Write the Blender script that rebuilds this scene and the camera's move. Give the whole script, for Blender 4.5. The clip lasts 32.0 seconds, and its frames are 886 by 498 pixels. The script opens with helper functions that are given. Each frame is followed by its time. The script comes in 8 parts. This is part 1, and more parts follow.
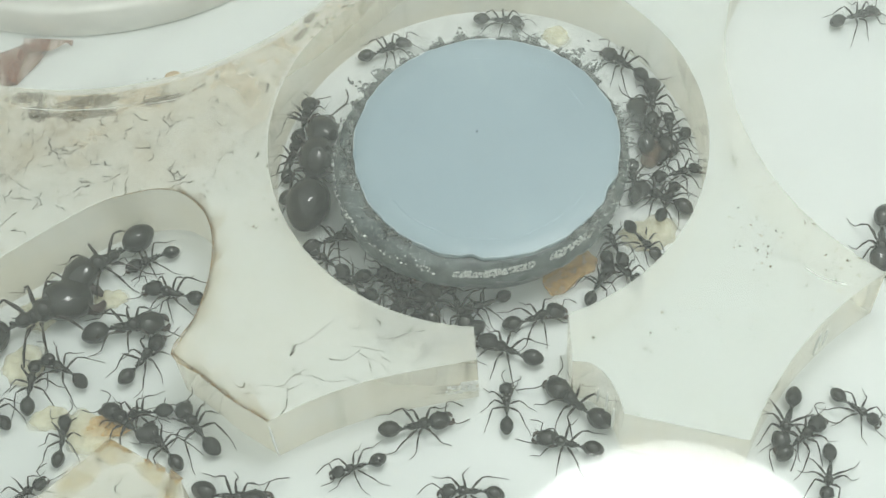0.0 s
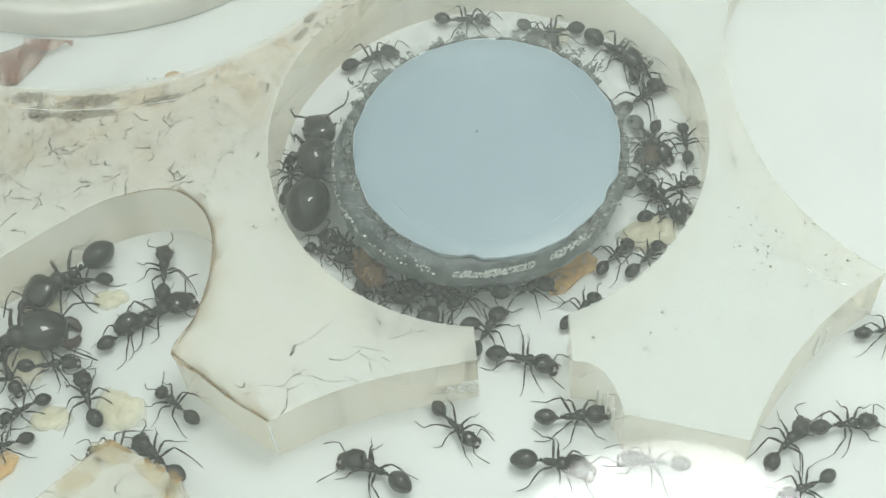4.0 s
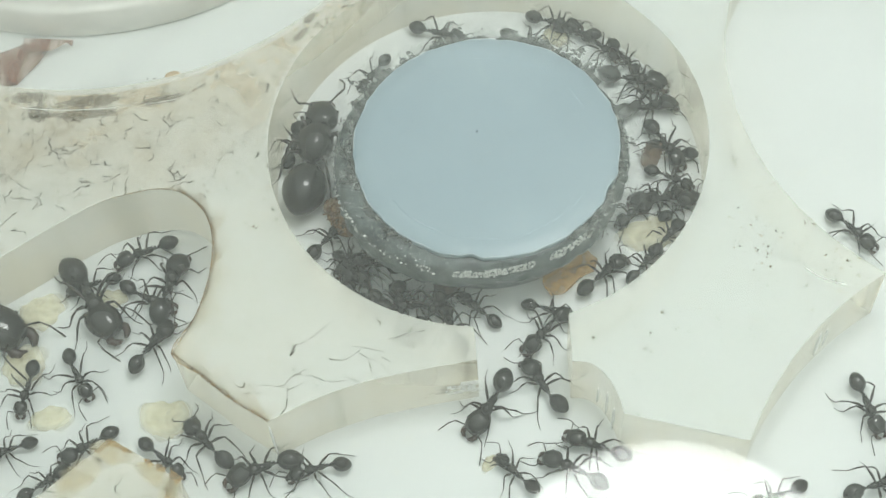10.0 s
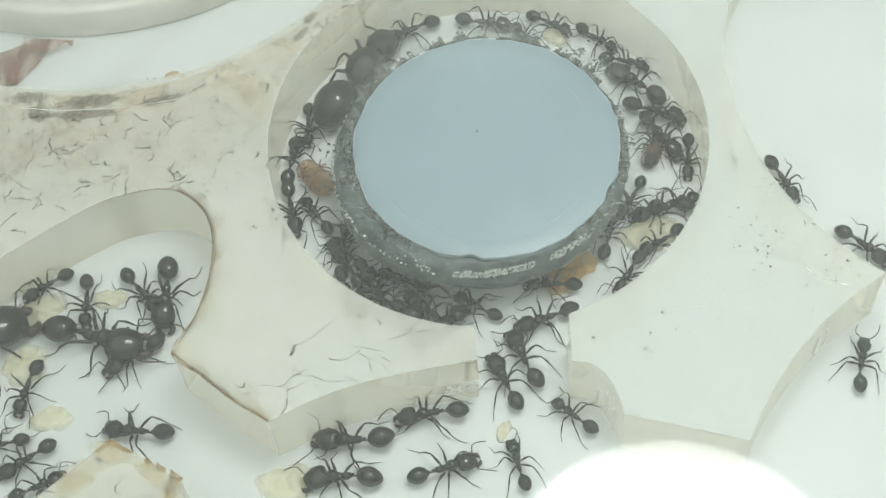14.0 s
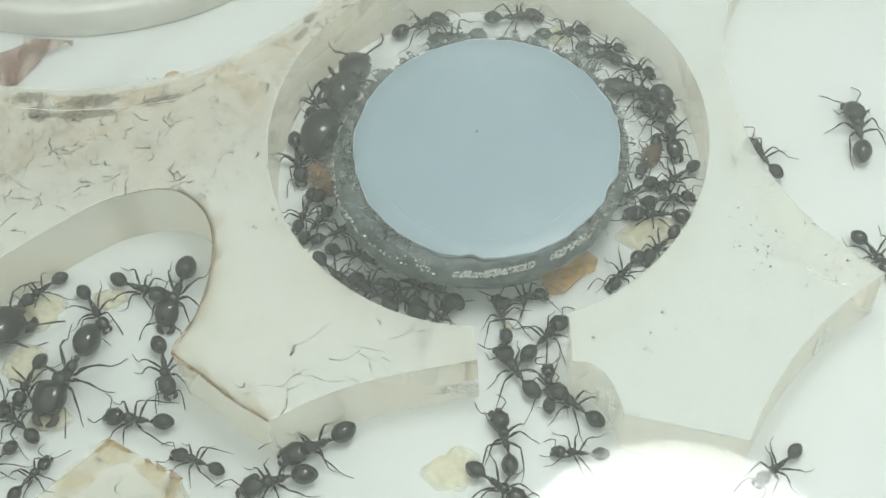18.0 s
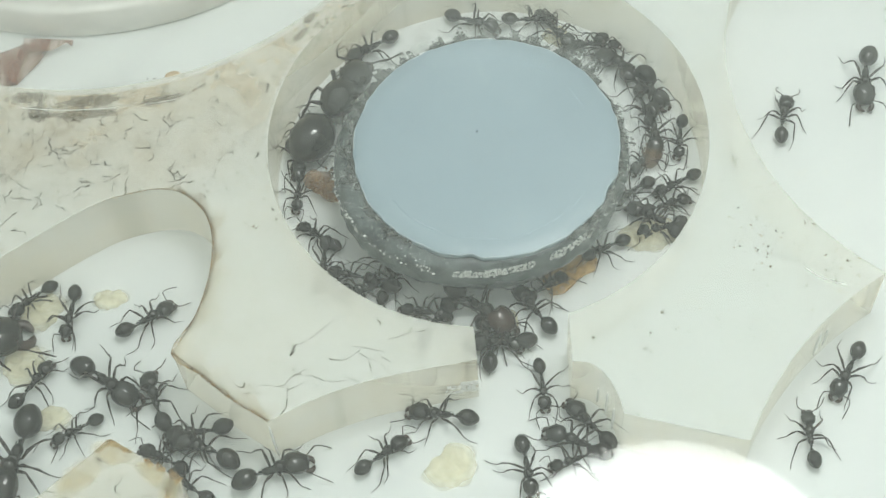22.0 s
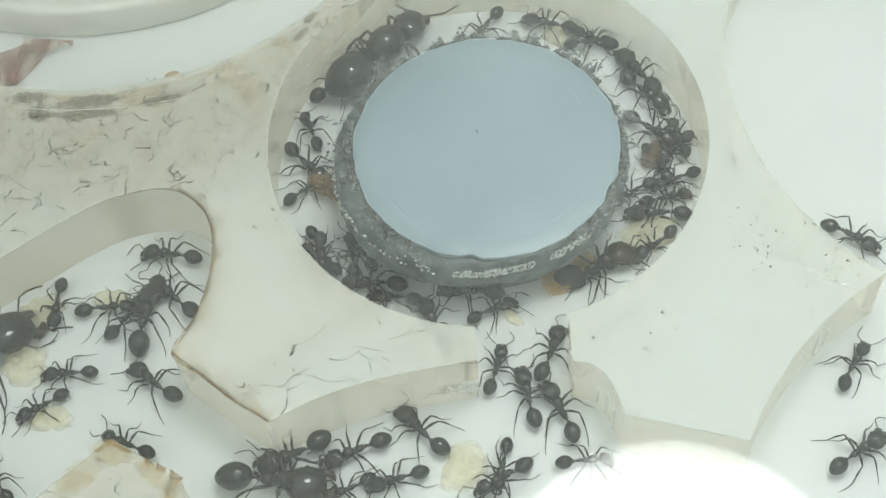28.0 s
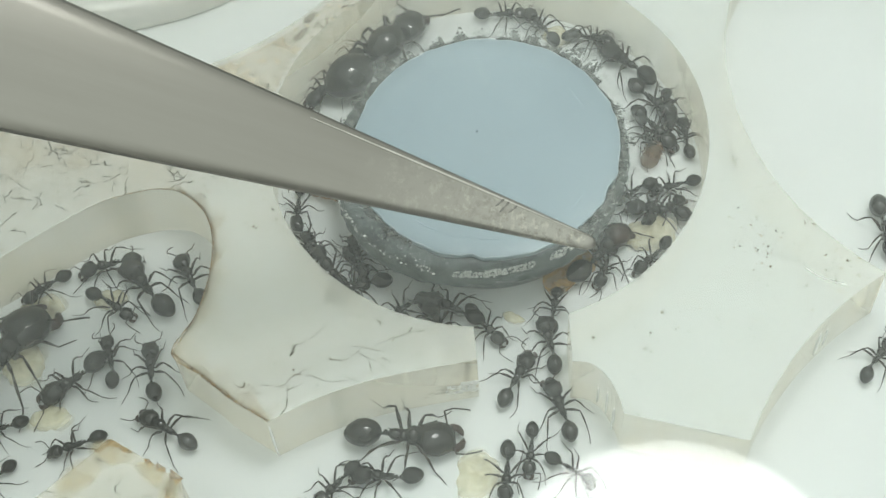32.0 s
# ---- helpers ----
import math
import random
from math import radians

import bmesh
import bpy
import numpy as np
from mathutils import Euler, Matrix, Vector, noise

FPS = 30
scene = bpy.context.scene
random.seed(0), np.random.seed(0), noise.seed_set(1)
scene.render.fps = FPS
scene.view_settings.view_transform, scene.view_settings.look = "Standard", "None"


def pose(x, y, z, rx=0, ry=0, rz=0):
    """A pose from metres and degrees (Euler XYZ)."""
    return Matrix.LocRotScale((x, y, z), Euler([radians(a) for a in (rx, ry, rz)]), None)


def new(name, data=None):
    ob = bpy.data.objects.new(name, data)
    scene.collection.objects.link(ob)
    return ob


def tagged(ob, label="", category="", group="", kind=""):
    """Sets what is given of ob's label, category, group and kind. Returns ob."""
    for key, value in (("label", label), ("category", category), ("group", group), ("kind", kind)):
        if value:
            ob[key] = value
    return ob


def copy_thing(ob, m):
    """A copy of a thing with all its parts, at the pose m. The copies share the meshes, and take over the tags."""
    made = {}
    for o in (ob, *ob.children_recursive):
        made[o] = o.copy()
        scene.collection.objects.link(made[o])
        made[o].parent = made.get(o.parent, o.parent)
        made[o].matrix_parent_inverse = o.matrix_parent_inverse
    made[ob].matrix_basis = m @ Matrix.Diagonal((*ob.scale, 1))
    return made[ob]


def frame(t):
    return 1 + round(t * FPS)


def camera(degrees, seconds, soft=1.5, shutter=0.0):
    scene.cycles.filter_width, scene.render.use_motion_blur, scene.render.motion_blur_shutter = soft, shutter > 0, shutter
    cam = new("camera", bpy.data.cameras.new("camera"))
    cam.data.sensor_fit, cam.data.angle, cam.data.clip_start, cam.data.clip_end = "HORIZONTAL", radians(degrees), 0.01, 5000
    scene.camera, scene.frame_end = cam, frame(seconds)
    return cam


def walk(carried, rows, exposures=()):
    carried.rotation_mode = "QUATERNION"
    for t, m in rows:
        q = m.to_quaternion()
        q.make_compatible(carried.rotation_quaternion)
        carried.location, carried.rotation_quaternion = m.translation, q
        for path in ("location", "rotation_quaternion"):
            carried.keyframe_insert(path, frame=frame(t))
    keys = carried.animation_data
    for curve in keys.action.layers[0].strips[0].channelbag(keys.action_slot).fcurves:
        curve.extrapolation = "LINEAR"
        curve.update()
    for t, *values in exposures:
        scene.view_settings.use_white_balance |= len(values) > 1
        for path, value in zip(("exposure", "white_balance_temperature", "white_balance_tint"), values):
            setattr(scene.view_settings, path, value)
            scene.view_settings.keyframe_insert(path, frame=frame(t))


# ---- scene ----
# Ant nest in a clear plate with milled chambers, about 70 mm of it in view. Lengths below are in millimetres, MM turns them into metres.
MM = 0.001
cam = camera(32.09, 32.0, soft=1.42)
TILT, ROLL = radians(31.29), radians(5.23)
AXIS_UP = Vector((0, math.cos(TILT), math.sin(TILT)))
AXIS_SIDE = Vector((1, 0, 0))
CAM_RIGHT = math.cos(ROLL) * AXIS_SIDE - math.sin(ROLL) * AXIS_UP
CAM_UP = math.sin(ROLL) * AXIS_SIDE + math.cos(ROLL) * AXIS_UP
CAM_BACK = CAM_RIGHT.cross(CAM_UP)
STAND = Matrix.Translation((0, -0.068, 0.104)) @ Matrix((CAM_RIGHT, CAM_UP, CAM_BACK)).transposed().to_4x4()
walk(cam, [(0.0, STAND), (32.0, STAND)], exposures=[(0.0, -0.01), (3.5, 0.02), (12.0, 0.03), (14.0, -0.02), (18.0, -0.03), (22.0, 0.01), (26.0, 0.01), (28.5, -0.05), (30.0, -0.06), (32.0, -0.03)])

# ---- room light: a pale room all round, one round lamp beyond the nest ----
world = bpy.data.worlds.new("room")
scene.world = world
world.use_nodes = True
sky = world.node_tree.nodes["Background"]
tree = world.node_tree
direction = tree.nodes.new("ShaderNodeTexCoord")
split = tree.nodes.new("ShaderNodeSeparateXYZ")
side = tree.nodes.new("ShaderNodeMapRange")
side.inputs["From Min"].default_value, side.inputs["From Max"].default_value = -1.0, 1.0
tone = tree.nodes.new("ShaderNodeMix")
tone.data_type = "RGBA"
# an added gradient: brighter behind the camera, the far side of the room dimmer
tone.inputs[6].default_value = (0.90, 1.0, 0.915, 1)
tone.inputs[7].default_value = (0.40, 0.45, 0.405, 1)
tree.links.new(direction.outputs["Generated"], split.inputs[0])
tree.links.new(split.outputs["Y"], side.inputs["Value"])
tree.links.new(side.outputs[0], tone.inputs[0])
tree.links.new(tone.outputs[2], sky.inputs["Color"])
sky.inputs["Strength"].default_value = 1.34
LAMP_STRENGTH = 11.5


# ---- materials ----
class Nodes:
    def __init__(self, name):
        self.mat = bpy.data.materials.new(name)
        self.mat.use_nodes = True
        self.tree = self.mat.node_tree
        self.tree.nodes.clear()
        self.out = self.add("ShaderNodeOutputMaterial")
        self.geo = self.add("ShaderNodeNewGeometry")
        self.tex = self.add("ShaderNodeTexCoord")

    def add(self, kind, **values):
        n = self.tree.nodes.new(kind)
        for k, v in values.items():
            n.inputs[k].default_value = v
        return n

    def link(self, a, b):
        self.tree.links.new(a, b)

    def noise(self, scale, detail=4.0, rough=0.55, where=None, distortion=0.0):
        n = self.add("ShaderNodeTexNoise", Scale=scale, Detail=detail, Roughness=rough, Distortion=distortion)
        self.link(where or self.tex.outputs["Object"], n.inputs["Vector"])
        return n.outputs["Fac"]

    def ramp(self, fac, stops):
        n = self.add("ShaderNodeValToRGB")
        while len(n.color_ramp.elements) < len(stops):
            n.color_ramp.elements.new(0.5)
        for e, (p, c) in zip(n.color_ramp.elements, stops):
            e.position = p
            e.color = (*c, 1) if len(c) == 3 else c
        self.link(fac, n.inputs["Fac"])
        return n.outputs["Color"]

    def mix(self, fac, a, b, blend="MIX"):
        n = self.add("ShaderNodeMix")
        n.data_type, n.blend_type = "RGBA", blend
        for v, s in ((fac, n.inputs[0]), (a, n.inputs[6]), (b, n.inputs[7])):
            if isinstance(v, bpy.types.NodeSocket):
                self.link(v, s)
            elif isinstance(v, tuple):
                s.default_value = (*v, 1)
            else:
                s.default_value = v
        return n.outputs[2]

    def scaled(self, x, y, z):
        n = self.add("ShaderNodeMapping")
        n.inputs["Scale"].default_value = (x, y, z)
        self.link(self.tex.outputs["Object"], n.inputs["Vector"])
        return n.outputs["Vector"]

    def soft_edge(self, inner, outer):
        """One in the middle of a flat thing, falling to nought at its outline."""
        flat = self.add("ShaderNodeVectorMath")
        flat.operation = "MULTIPLY"
        flat.inputs[1].default_value = (1, 1, 0)
        self.link(self.tex.outputs["Generated"], flat.inputs[0])
        far = self.add("ShaderNodeVectorMath")
        far.operation = "DISTANCE"
        far.inputs[1].default_value = (0.5, 0.5, 0)
        self.link(flat.outputs[0], far.inputs[0])
        return self.ramp(far.outputs["Value"], [(inner, (1, 1, 1)), (outer, (0, 0, 0))])

    def surface(self, colour, rough=0.5, bump=None, strength=0.2, distance=0.0002, **values):
        n = self.add("ShaderNodeBsdfPrincipled")
        for k, v in values.items():
            n.inputs[k.replace("_", " ")].default_value = v
        for v, s in ((colour, n.inputs["Base Color"]), (rough, n.inputs["Roughness"])):
            if isinstance(v, bpy.types.NodeSocket):
                self.link(v, s)
            else:
                s.default_value = (*v, 1) if isinstance(v, tuple) else v
        if bump is not None:
            b = self.add("ShaderNodeBump", Strength=strength, Distance=distance)
            self.link(bump, b.inputs["Height"])
            self.link(b.outputs["Normal"], n.inputs["Normal"])
        self.link(n.outputs["BSDF"], self.out.inputs["Surface"])
        return self.mat

    def sheer(self, shader, cover):
        """Lets light through where cover is under one."""
        clear = self.add("ShaderNodeBsdfTransparent")
        m = self.add("ShaderNodeMixShader")
        if isinstance(cover, bpy.types.NodeSocket):
            self.link(cover, m.inputs[0])
        else:
            m.inputs[0].default_value = cover
        self.link(clear.outputs[0], m.inputs[1])
        self.link(shader, m.inputs[2])
        self.link(m.outputs[0], self.out.inputs["Surface"])
        return self.mat


def make_floor_mat():
    n = Nodes("white_floor")
    c = n.ramp(n.noise(90, 5), [(0.3, (0.715, 0.74, 0.735)), (0.7, (0.765, 0.79, 0.784))])
    c = n.mix(n.ramp(n.noise(700, 3), [(0.60, (0, 0, 0)), (0.80, (0.25, 0.25, 0.25))]), c, (0.72, 0.71, 0.62))
    return n.surface(c, 0.42, n.noise(1500, 3), 0.05)


def make_acrylic_mat():
    n = Nodes("milky_acrylic")
    c = n.ramp(n.noise(60, 5), [(0.25, (0.82, 0.837, 0.823)), (0.75, (0.885, 0.902, 0.89))])
    # a beige film of dried dirt that thins out towards the east
    where = n.add("ShaderNodeSeparateXYZ")
    n.link(n.tex.outputs["Object"], where.inputs[0])
    west = n.add("ShaderNodeMapRange")
    for k, v in (("From Min", 8 * MM), ("From Max", -22 * MM), ("To Min", 0.0), ("To Max", 1.0)):
        west.inputs[k].default_value = v
    n.link(where.outputs["X"], west.inputs["Value"])
    dried = n.ramp(n.noise(110, 5, 0.6), [(0.30, (0.35, 0.35, 0.35)), (0.70, (0.95, 0.95, 0.95))])
    c = n.mix(n.mix(1.0, dried, west.outputs[0], "MULTIPLY"), c, (0.875, 0.815, 0.715))
    film = n.ramp(n.noise(160, 6, 0.65, distortion=0.6), [(0.50, (0, 0, 0)), (0.78, (0.35, 0.35, 0.35))])
    c = n.mix(film, c, (0.78, 0.755, 0.68))
    streak = n.ramp(n.noise(1.0, 4, 0.6, n.scaled(420, 420, 20)), [(0.35, (0.965, 0.96, 0.94)), (0.65, (1, 1, 1))])
    c = n.mix(1.0, c, streak, "MULTIPLY")
    # milled side faces are frosted and beige, the flat faces clear
    split = n.add("ShaderNodeSeparateXYZ")
    n.link(n.geo.outputs["Normal"], split.inputs[0])
    flat = n.add("ShaderNodeMath")
    flat.operation = "ABSOLUTE"
    n.link(split.outputs["Z"], flat.inputs[0])
    milled = n.add("ShaderNodeMapRange")
    for k, v in (("From Min", 0.3), ("From Max", 0.8), ("To Min", 1.0), ("To Max", 0.0)):
        milled.inputs[k].default_value = v
    n.link(flat.outputs[0], milled.inputs["Value"])
    # the frost's dark and white streaks imitate glints running up the walls
    frost = n.ramp(n.noise(1.0, 4, 0.6, n.scaled(620, 620, 25)), [(0.34, (0.76, 0.70, 0.60)), (0.46, (0.93, 0.89, 0.82)), (0.56, (0.97, 0.95, 0.90)), (0.68, (1.0, 1.0, 0.99))])
    # yellowed by residue in broad patches
    aged = n.ramp(n.noise(1.0, 4, 0.55, n.scaled(150, 150, 220)), [(0.38, (0.06, 0.06, 0.06)), (0.60, (0.72, 0.72, 0.72))])
    frost = n.mix(aged, frost, (0.87, 0.745, 0.52))
    # grey and bright bands painted in for glints and dim reflections on the walls
    glint_bands = n.ramp(n.noise(1.0, 5, 0.7, n.scaled(330, 330, 12)), [(0.36, (0.58, 0.57, 0.53)), (0.45, (0.97, 0.97, 0.96)), (0.60, (1, 1, 1))])
    frost = n.mix(1.0, frost, glint_bands, "MULTIPLY")
    c = n.mix(milled.outputs[0], c, frost)
    n.surface(c, 0.05, n.noise(1.0, 3, 0.5, n.scaled(600, 600, 60)), 0.06, IOR=1.46)
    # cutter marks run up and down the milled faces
    relief = n.add("ShaderNodeMapRange")
    for k, v in (("To Min", 0.06), ("To Max", 0.45)):
        relief.inputs[k].default_value = v
    n.link(milled.outputs[0], relief.inputs["Value"])
    n.link(relief.outputs[0], n.tree.nodes["Bump"].inputs["Strength"])
    matt = n.add("ShaderNodeMapRange")
    for k, v in (("To Min", 0.05), ("To Max", 0.10)):
        matt.inputs[k].default_value = v
    n.link(milled.outputs[0], matt.inputs["Value"])
    n.link(matt.outputs[0], n.tree.nodes["Principled BSDF"].inputs["Roughness"])
    clear = n.add("ShaderNodeMapRange")
    for k, v in (("To Min", 0.0), ("To Max", 0.6)):
        clear.inputs[k].default_value = v
    n.link(milled.outputs[0], clear.inputs["Value"])
    n.link(clear.outputs[0], n.tree.nodes["Principled BSDF"].inputs["Transmission Weight"])
    # the polished flat faces let most light straight through
    cover = n.add("ShaderNodeMapRange")
    for k, v in (("To Min", 0.34), ("To Max", 0.56)):
        cover.inputs[k].default_value = v
    n.link(milled.outputs[0], cover.inputs["Value"])
    n.sheer(n.tree.nodes["Principled BSDF"].outputs[0], cover.outputs[0])
    n.link(n.mix(milled.outputs[0], (0.952, 0.960, 0.952), (0.965, 0.935, 0.87)), n.tree.nodes["Transparent BSDF"].inputs["Color"])
    return n.mat


def make_glass_mat():
    n = Nodes("clear_lid")
    gloss = n.add("ShaderNodeBsdfGlossy", Roughness=0.028)
    fresnel = n.add("ShaderNodeFresnel", IOR=1.43)
    n.sheer(gloss.outputs[0], fresnel.outputs[0])
    glass = n.out.inputs["Surface"].links[0].from_socket
    # a thin uneven pale veil, painted on the glass to imitate haze over dark things
    veil = n.add("ShaderNodeBsdfDiffuse")
    veil.inputs["Color"].default_value = (0.80, 0.83, 0.80, 1)
    film = n.add("ShaderNodeMixShader")
    n.link(n.ramp(n.noise(45, 5, 0.65), [(0.3, (0.020, 0.020, 0.020)), (0.7, (0.032, 0.032, 0.032))]), film.inputs[0])
    n.link(glass, film.inputs[1])
    n.link(veil.outputs[0], film.inputs[2])
    n.link(film.outputs[0], n.out.inputs["Surface"])
    return n.mat


def make_ant_mat(name, dark, light, rough):
    n = Nodes(name)
    c = n.ramp(n.noise(900, 4), [(0.35, dark), (0.75, light)])
    info = n.add("ShaderNodeObjectInfo")
    c = n.mix(n.ramp(info.outputs["Random"], [(0.0, (0, 0, 0)), (1.0, (0.4, 0.4, 0.4))]), c, light)
    return n.surface(c, rough, n.noise(4000, 2), 0.05, 0.00002, Specular_IOR_Level=0.62)


def make_plain_mat(name, dark, light, scale=600, rough=0.6, bump=0.2, **values):
    n = Nodes(name)
    c = n.ramp(n.noise(scale, 5, 0.6), [(0.3, dark), (0.7, light)])
    return n.surface(c, rough, n.noise(scale * 3, 4), bump, **values)


def make_column_mat():
    n = Nodes("wet_grey_sponge")
    c = n.ramp(n.noise(420, 5, 0.62), [(0.3, (0.030, 0.040, 0.042)), (0.5, (0.085, 0.105, 0.108)), (0.75, (0.17, 0.20, 0.205))])
    lime = n.ramp(n.noise(900, 6, 0.8), [(0.60, (0, 0, 0)), (0.70, (0.75, 0.75, 0.75))])
    patch = n.ramp(n.noise(260, 4, 0.6), [(0.52, (0, 0, 0)), (0.62, (1, 1, 1))])
    c = n.mix(n.mix(1.0, lime, patch, "MULTIPLY"), c, (0.55, 0.59, 0.58))
    pits = n.mix(0.5, n.noise(1200, 3), n.noise(420, 4, 0.6))
    return n.surface(c, 0.30, pits, 0.35, 0.0005)


def make_glow_mat(name, colour, strength):
    n = Nodes(name)
    e = n.add("ShaderNodeEmission", Strength=strength)
    e.inputs["Color"].default_value = (*colour, 1)
    n.link(e.outputs[0], n.out.inputs["Surface"])
    return n.mat


FLOOR = make_floor_mat()
ACRYLIC = make_acrylic_mat()
GLASS = make_glass_mat()
ANT_SHELL = make_ant_mat("black_shell", (0.013, 0.0145, 0.0135), (0.026, 0.024, 0.020), 0.07)
ANT_LIMB = make_ant_mat("dark_limb", (0.014, 0.011, 0.009), (0.034, 0.024, 0.016), 0.32)
def make_cap_mat():
    n = Nodes("blue_rubber")
    c = n.ramp(n.noise(70, 5, 0.6), [(0.3, (0.305, 0.388, 0.436)), (0.7, (0.345, 0.43, 0.478))])
    bloom = n.ramp(n.noise(190, 6, 0.7, distortion=1.0), [(0.54, (0, 0, 0)), (0.72, (0.45, 0.45, 0.45))])
    c = n.mix(bloom, c, (0.41, 0.51, 0.55))
    scuff = n.ramp(n.noise(900, 4, 0.7), [(0.66, (0, 0, 0)), (0.76, (0.35, 0.35, 0.35))])
    c = n.mix(scuff, c, (0.27, 0.37, 0.42))
    return n.surface(c, 0.38, n.noise(500, 5), 0.10)


BLUE = make_cap_mat()
COLUMN = make_column_mat()
def make_steel_mat():
    n = Nodes("brushed_steel")
    c = n.ramp(n.noise(1.0, 5, 0.6, n.scaled(60, 900, 300)), [(0.3, (0.285, 0.268, 0.246)), (0.7, (0.305, 0.287, 0.264))])
    split = n.add("ShaderNodeSeparateXYZ")
    n.link(n.tex.outputs["Object"], split.inputs[0])
    near_tip = n.add("ShaderNodeMapRange")
    for k, v in (("From Min", -0.020), ("From Max", -0.003)):
        near_tip.inputs[k].default_value = v
    n.link(split.outputs["X"], near_tip.inputs["Value"])
    # base colour lightened towards the tip, in place of brighter reflections there
    c = n.mix(n.mix(1.0, near_tip.outputs[0], (0.6, 0.6, 0.6), "MULTIPLY"), c, (0.55, 0.525, 0.49))
    spots = n.ramp(n.noise(1100, 5, 0.7), [(0.50, (0, 0, 0)), (0.64, (0.6, 0.6, 0.6))])
    c = n.mix(n.mix(1.0, near_tip.outputs[0], spots, "MULTIPLY"), c, (0.20, 0.185, 0.16))
    rubbed = n.ramp(n.noise(1600, 5, 0.7), [(0.52, (0, 0, 0)), (0.66, (0.8, 0.8, 0.8))])
    c = n.mix(n.mix(1.0, near_tip.outputs[0], rubbed, "MULTIPLY"), c, (0.62, 0.59, 0.53))
    return n.surface(c, 0.38, n.noise(1.0, 4, 0.6, n.scaled(80, 900, 400)), 0.02, Metallic=1.0)


STEEL = make_steel_mat()
TABLE = make_plain_mat("pale_table", (0.62, 0.61, 0.57), (0.70, 0.69, 0.66), 30, 0.5, 0.1)
LAMP_CASE = make_plain_mat("white_case", (0.74, 0.74, 0.73), (0.80, 0.80, 0.79), 40, 0.4, 0.02)
LAMP_GLOW = make_glow_mat("lamp_diffuser", (0.95, 1.0, 0.955), LAMP_STRENGTH)


# ---- mesh helpers ----
def solid(name, bm, material, smooth=True):
    """A mesh object from a bmesh in millimetres."""
    bmesh.ops.transform(bm, matrix=Matrix.Scale(MM, 4), verts=bm.verts)
    me = bpy.data.meshes.new(name)
    bm.to_mesh(me)
    bm.free()
    me.materials.append(material)
    if smooth:
        me.shade_smooth()
    return new(name, me)


def part(name, bm, material, parent, label="", smooth=True):
    ob = solid(name, bm, material, smooth)
    ob.parent = parent
    return tagged(ob, label)


def arc(cx, cy, r, a0, a1, n):
    """Points on a circle from the angle a0 to a1, in degrees."""
    return [(cx + r * math.cos(radians(a0 + (a1 - a0) * i / n)), cy + r * math.sin(radians(a0 + (a1 - a0) * i / n))) for i in range(n + 1)]


def spline(points, n=6):
    """A smooth line through the points."""
    p = [Vector(q) for q in points]
    p = [2 * p[0] - p[1], *p, 2 * p[-1] - p[-2]]
    out = []
    for i in range(1, len(p) - 2):
        a, b, c, d = p[i - 1:i + 3]
        for k in range(n):
            t = k / n
            out.append(tuple(0.5 * (2 * b + (c - a) * t + (2 * a - 5 * b + 4 * c - d) * t * t + (3 * b - a - 3 * c + d) * t ** 3)))
    return out + [tuple(p[-2])]


def slab(loops, z0, z1):
    """A flat slab between two heights, bounded by closed loops (the first the outline, the others holes)."""
    bm = bmesh.new()
    edges = []
    for loop in loops:
        vs = [bm.verts.new((x, y, z1)) for x, y in loop]
        edges += [bm.edges.new((vs[i], vs[(i + 1) % len(vs)])) for i in range(len(vs))]
    bmesh.ops.triangle_fill(bm, use_beauty=True, use_dissolve=False, edges=edges)
    top = bm.faces[:]
    for fc in top:
        fc.normal_update()
        if fc.normal.z < 0:
            fc.normal_flip()
    ret = bmesh.ops.extrude_face_region(bm, geom=top)
    # the new copy stays on top, the old faces go down to become the underside
    for v in [g for g in ret["geom"] if isinstance(g, bmesh.types.BMVert)]:
        v.co.z = z0
    bmesh.ops.recalc_face_normals(bm, faces=bm.faces)
    return bm


def tube(bm, points, radii, sides=6):
    """A tapered tube along points."""
    rings = []
    for i, p in enumerate(points):
        a, b = points[max(i - 1, 0)], points[min(i + 1, len(points) - 1)]
        q = (Vector(b) - Vector(a)).to_track_quat("Z", "Y")
        rings.append([bm.verts.new(Vector(p) + q @ Vector((radii[i] * math.cos(2 * math.pi * k / sides), radii[i] * math.sin(2 * math.pi * k / sides), 0))) for k in range(sides)])
    for r0, r1 in zip(rings, rings[1:]):
        for k in range(sides):
            bm.faces.new((r0[k], r0[(k + 1) % sides], r1[(k + 1) % sides], r1[k]))
    bm.faces.new(rings[0][::-1])
    bm.faces.new(rings[-1])
    return bm


def turned(profile, sides=64, wobble=None):
    """A solid of revolution; profile: (radius, z) from the top's middle to the bottom's middle."""
    bm = bmesh.new()
    rings = []
    for r, z in profile:
        if r == 0:
            rings.append([bm.verts.new((0, 0, z))])
        else:
            rings.append([bm.verts.new(((r + (wobble(k / sides, r) if wobble else 0)) * math.cos(2 * math.pi * k / sides), (r + (wobble(k / sides, r) if wobble else 0)) * math.sin(2 * math.pi * k / sides), z)) for k in range(sides)])
    for a, b in zip(rings, rings[1:]):
        for k in range(sides):
            q = [a[k % len(a)], a[(k + 1) % len(a)], b[(k + 1) % len(b)], b[k % len(b)]]
            q = [v for i, v in enumerate(q) if v not in q[:i]]
            if len(q) > 2:
                bm.faces.new(q)
    bmesh.ops.recalc_face_normals(bm, faces=bm.faces)
    return bm


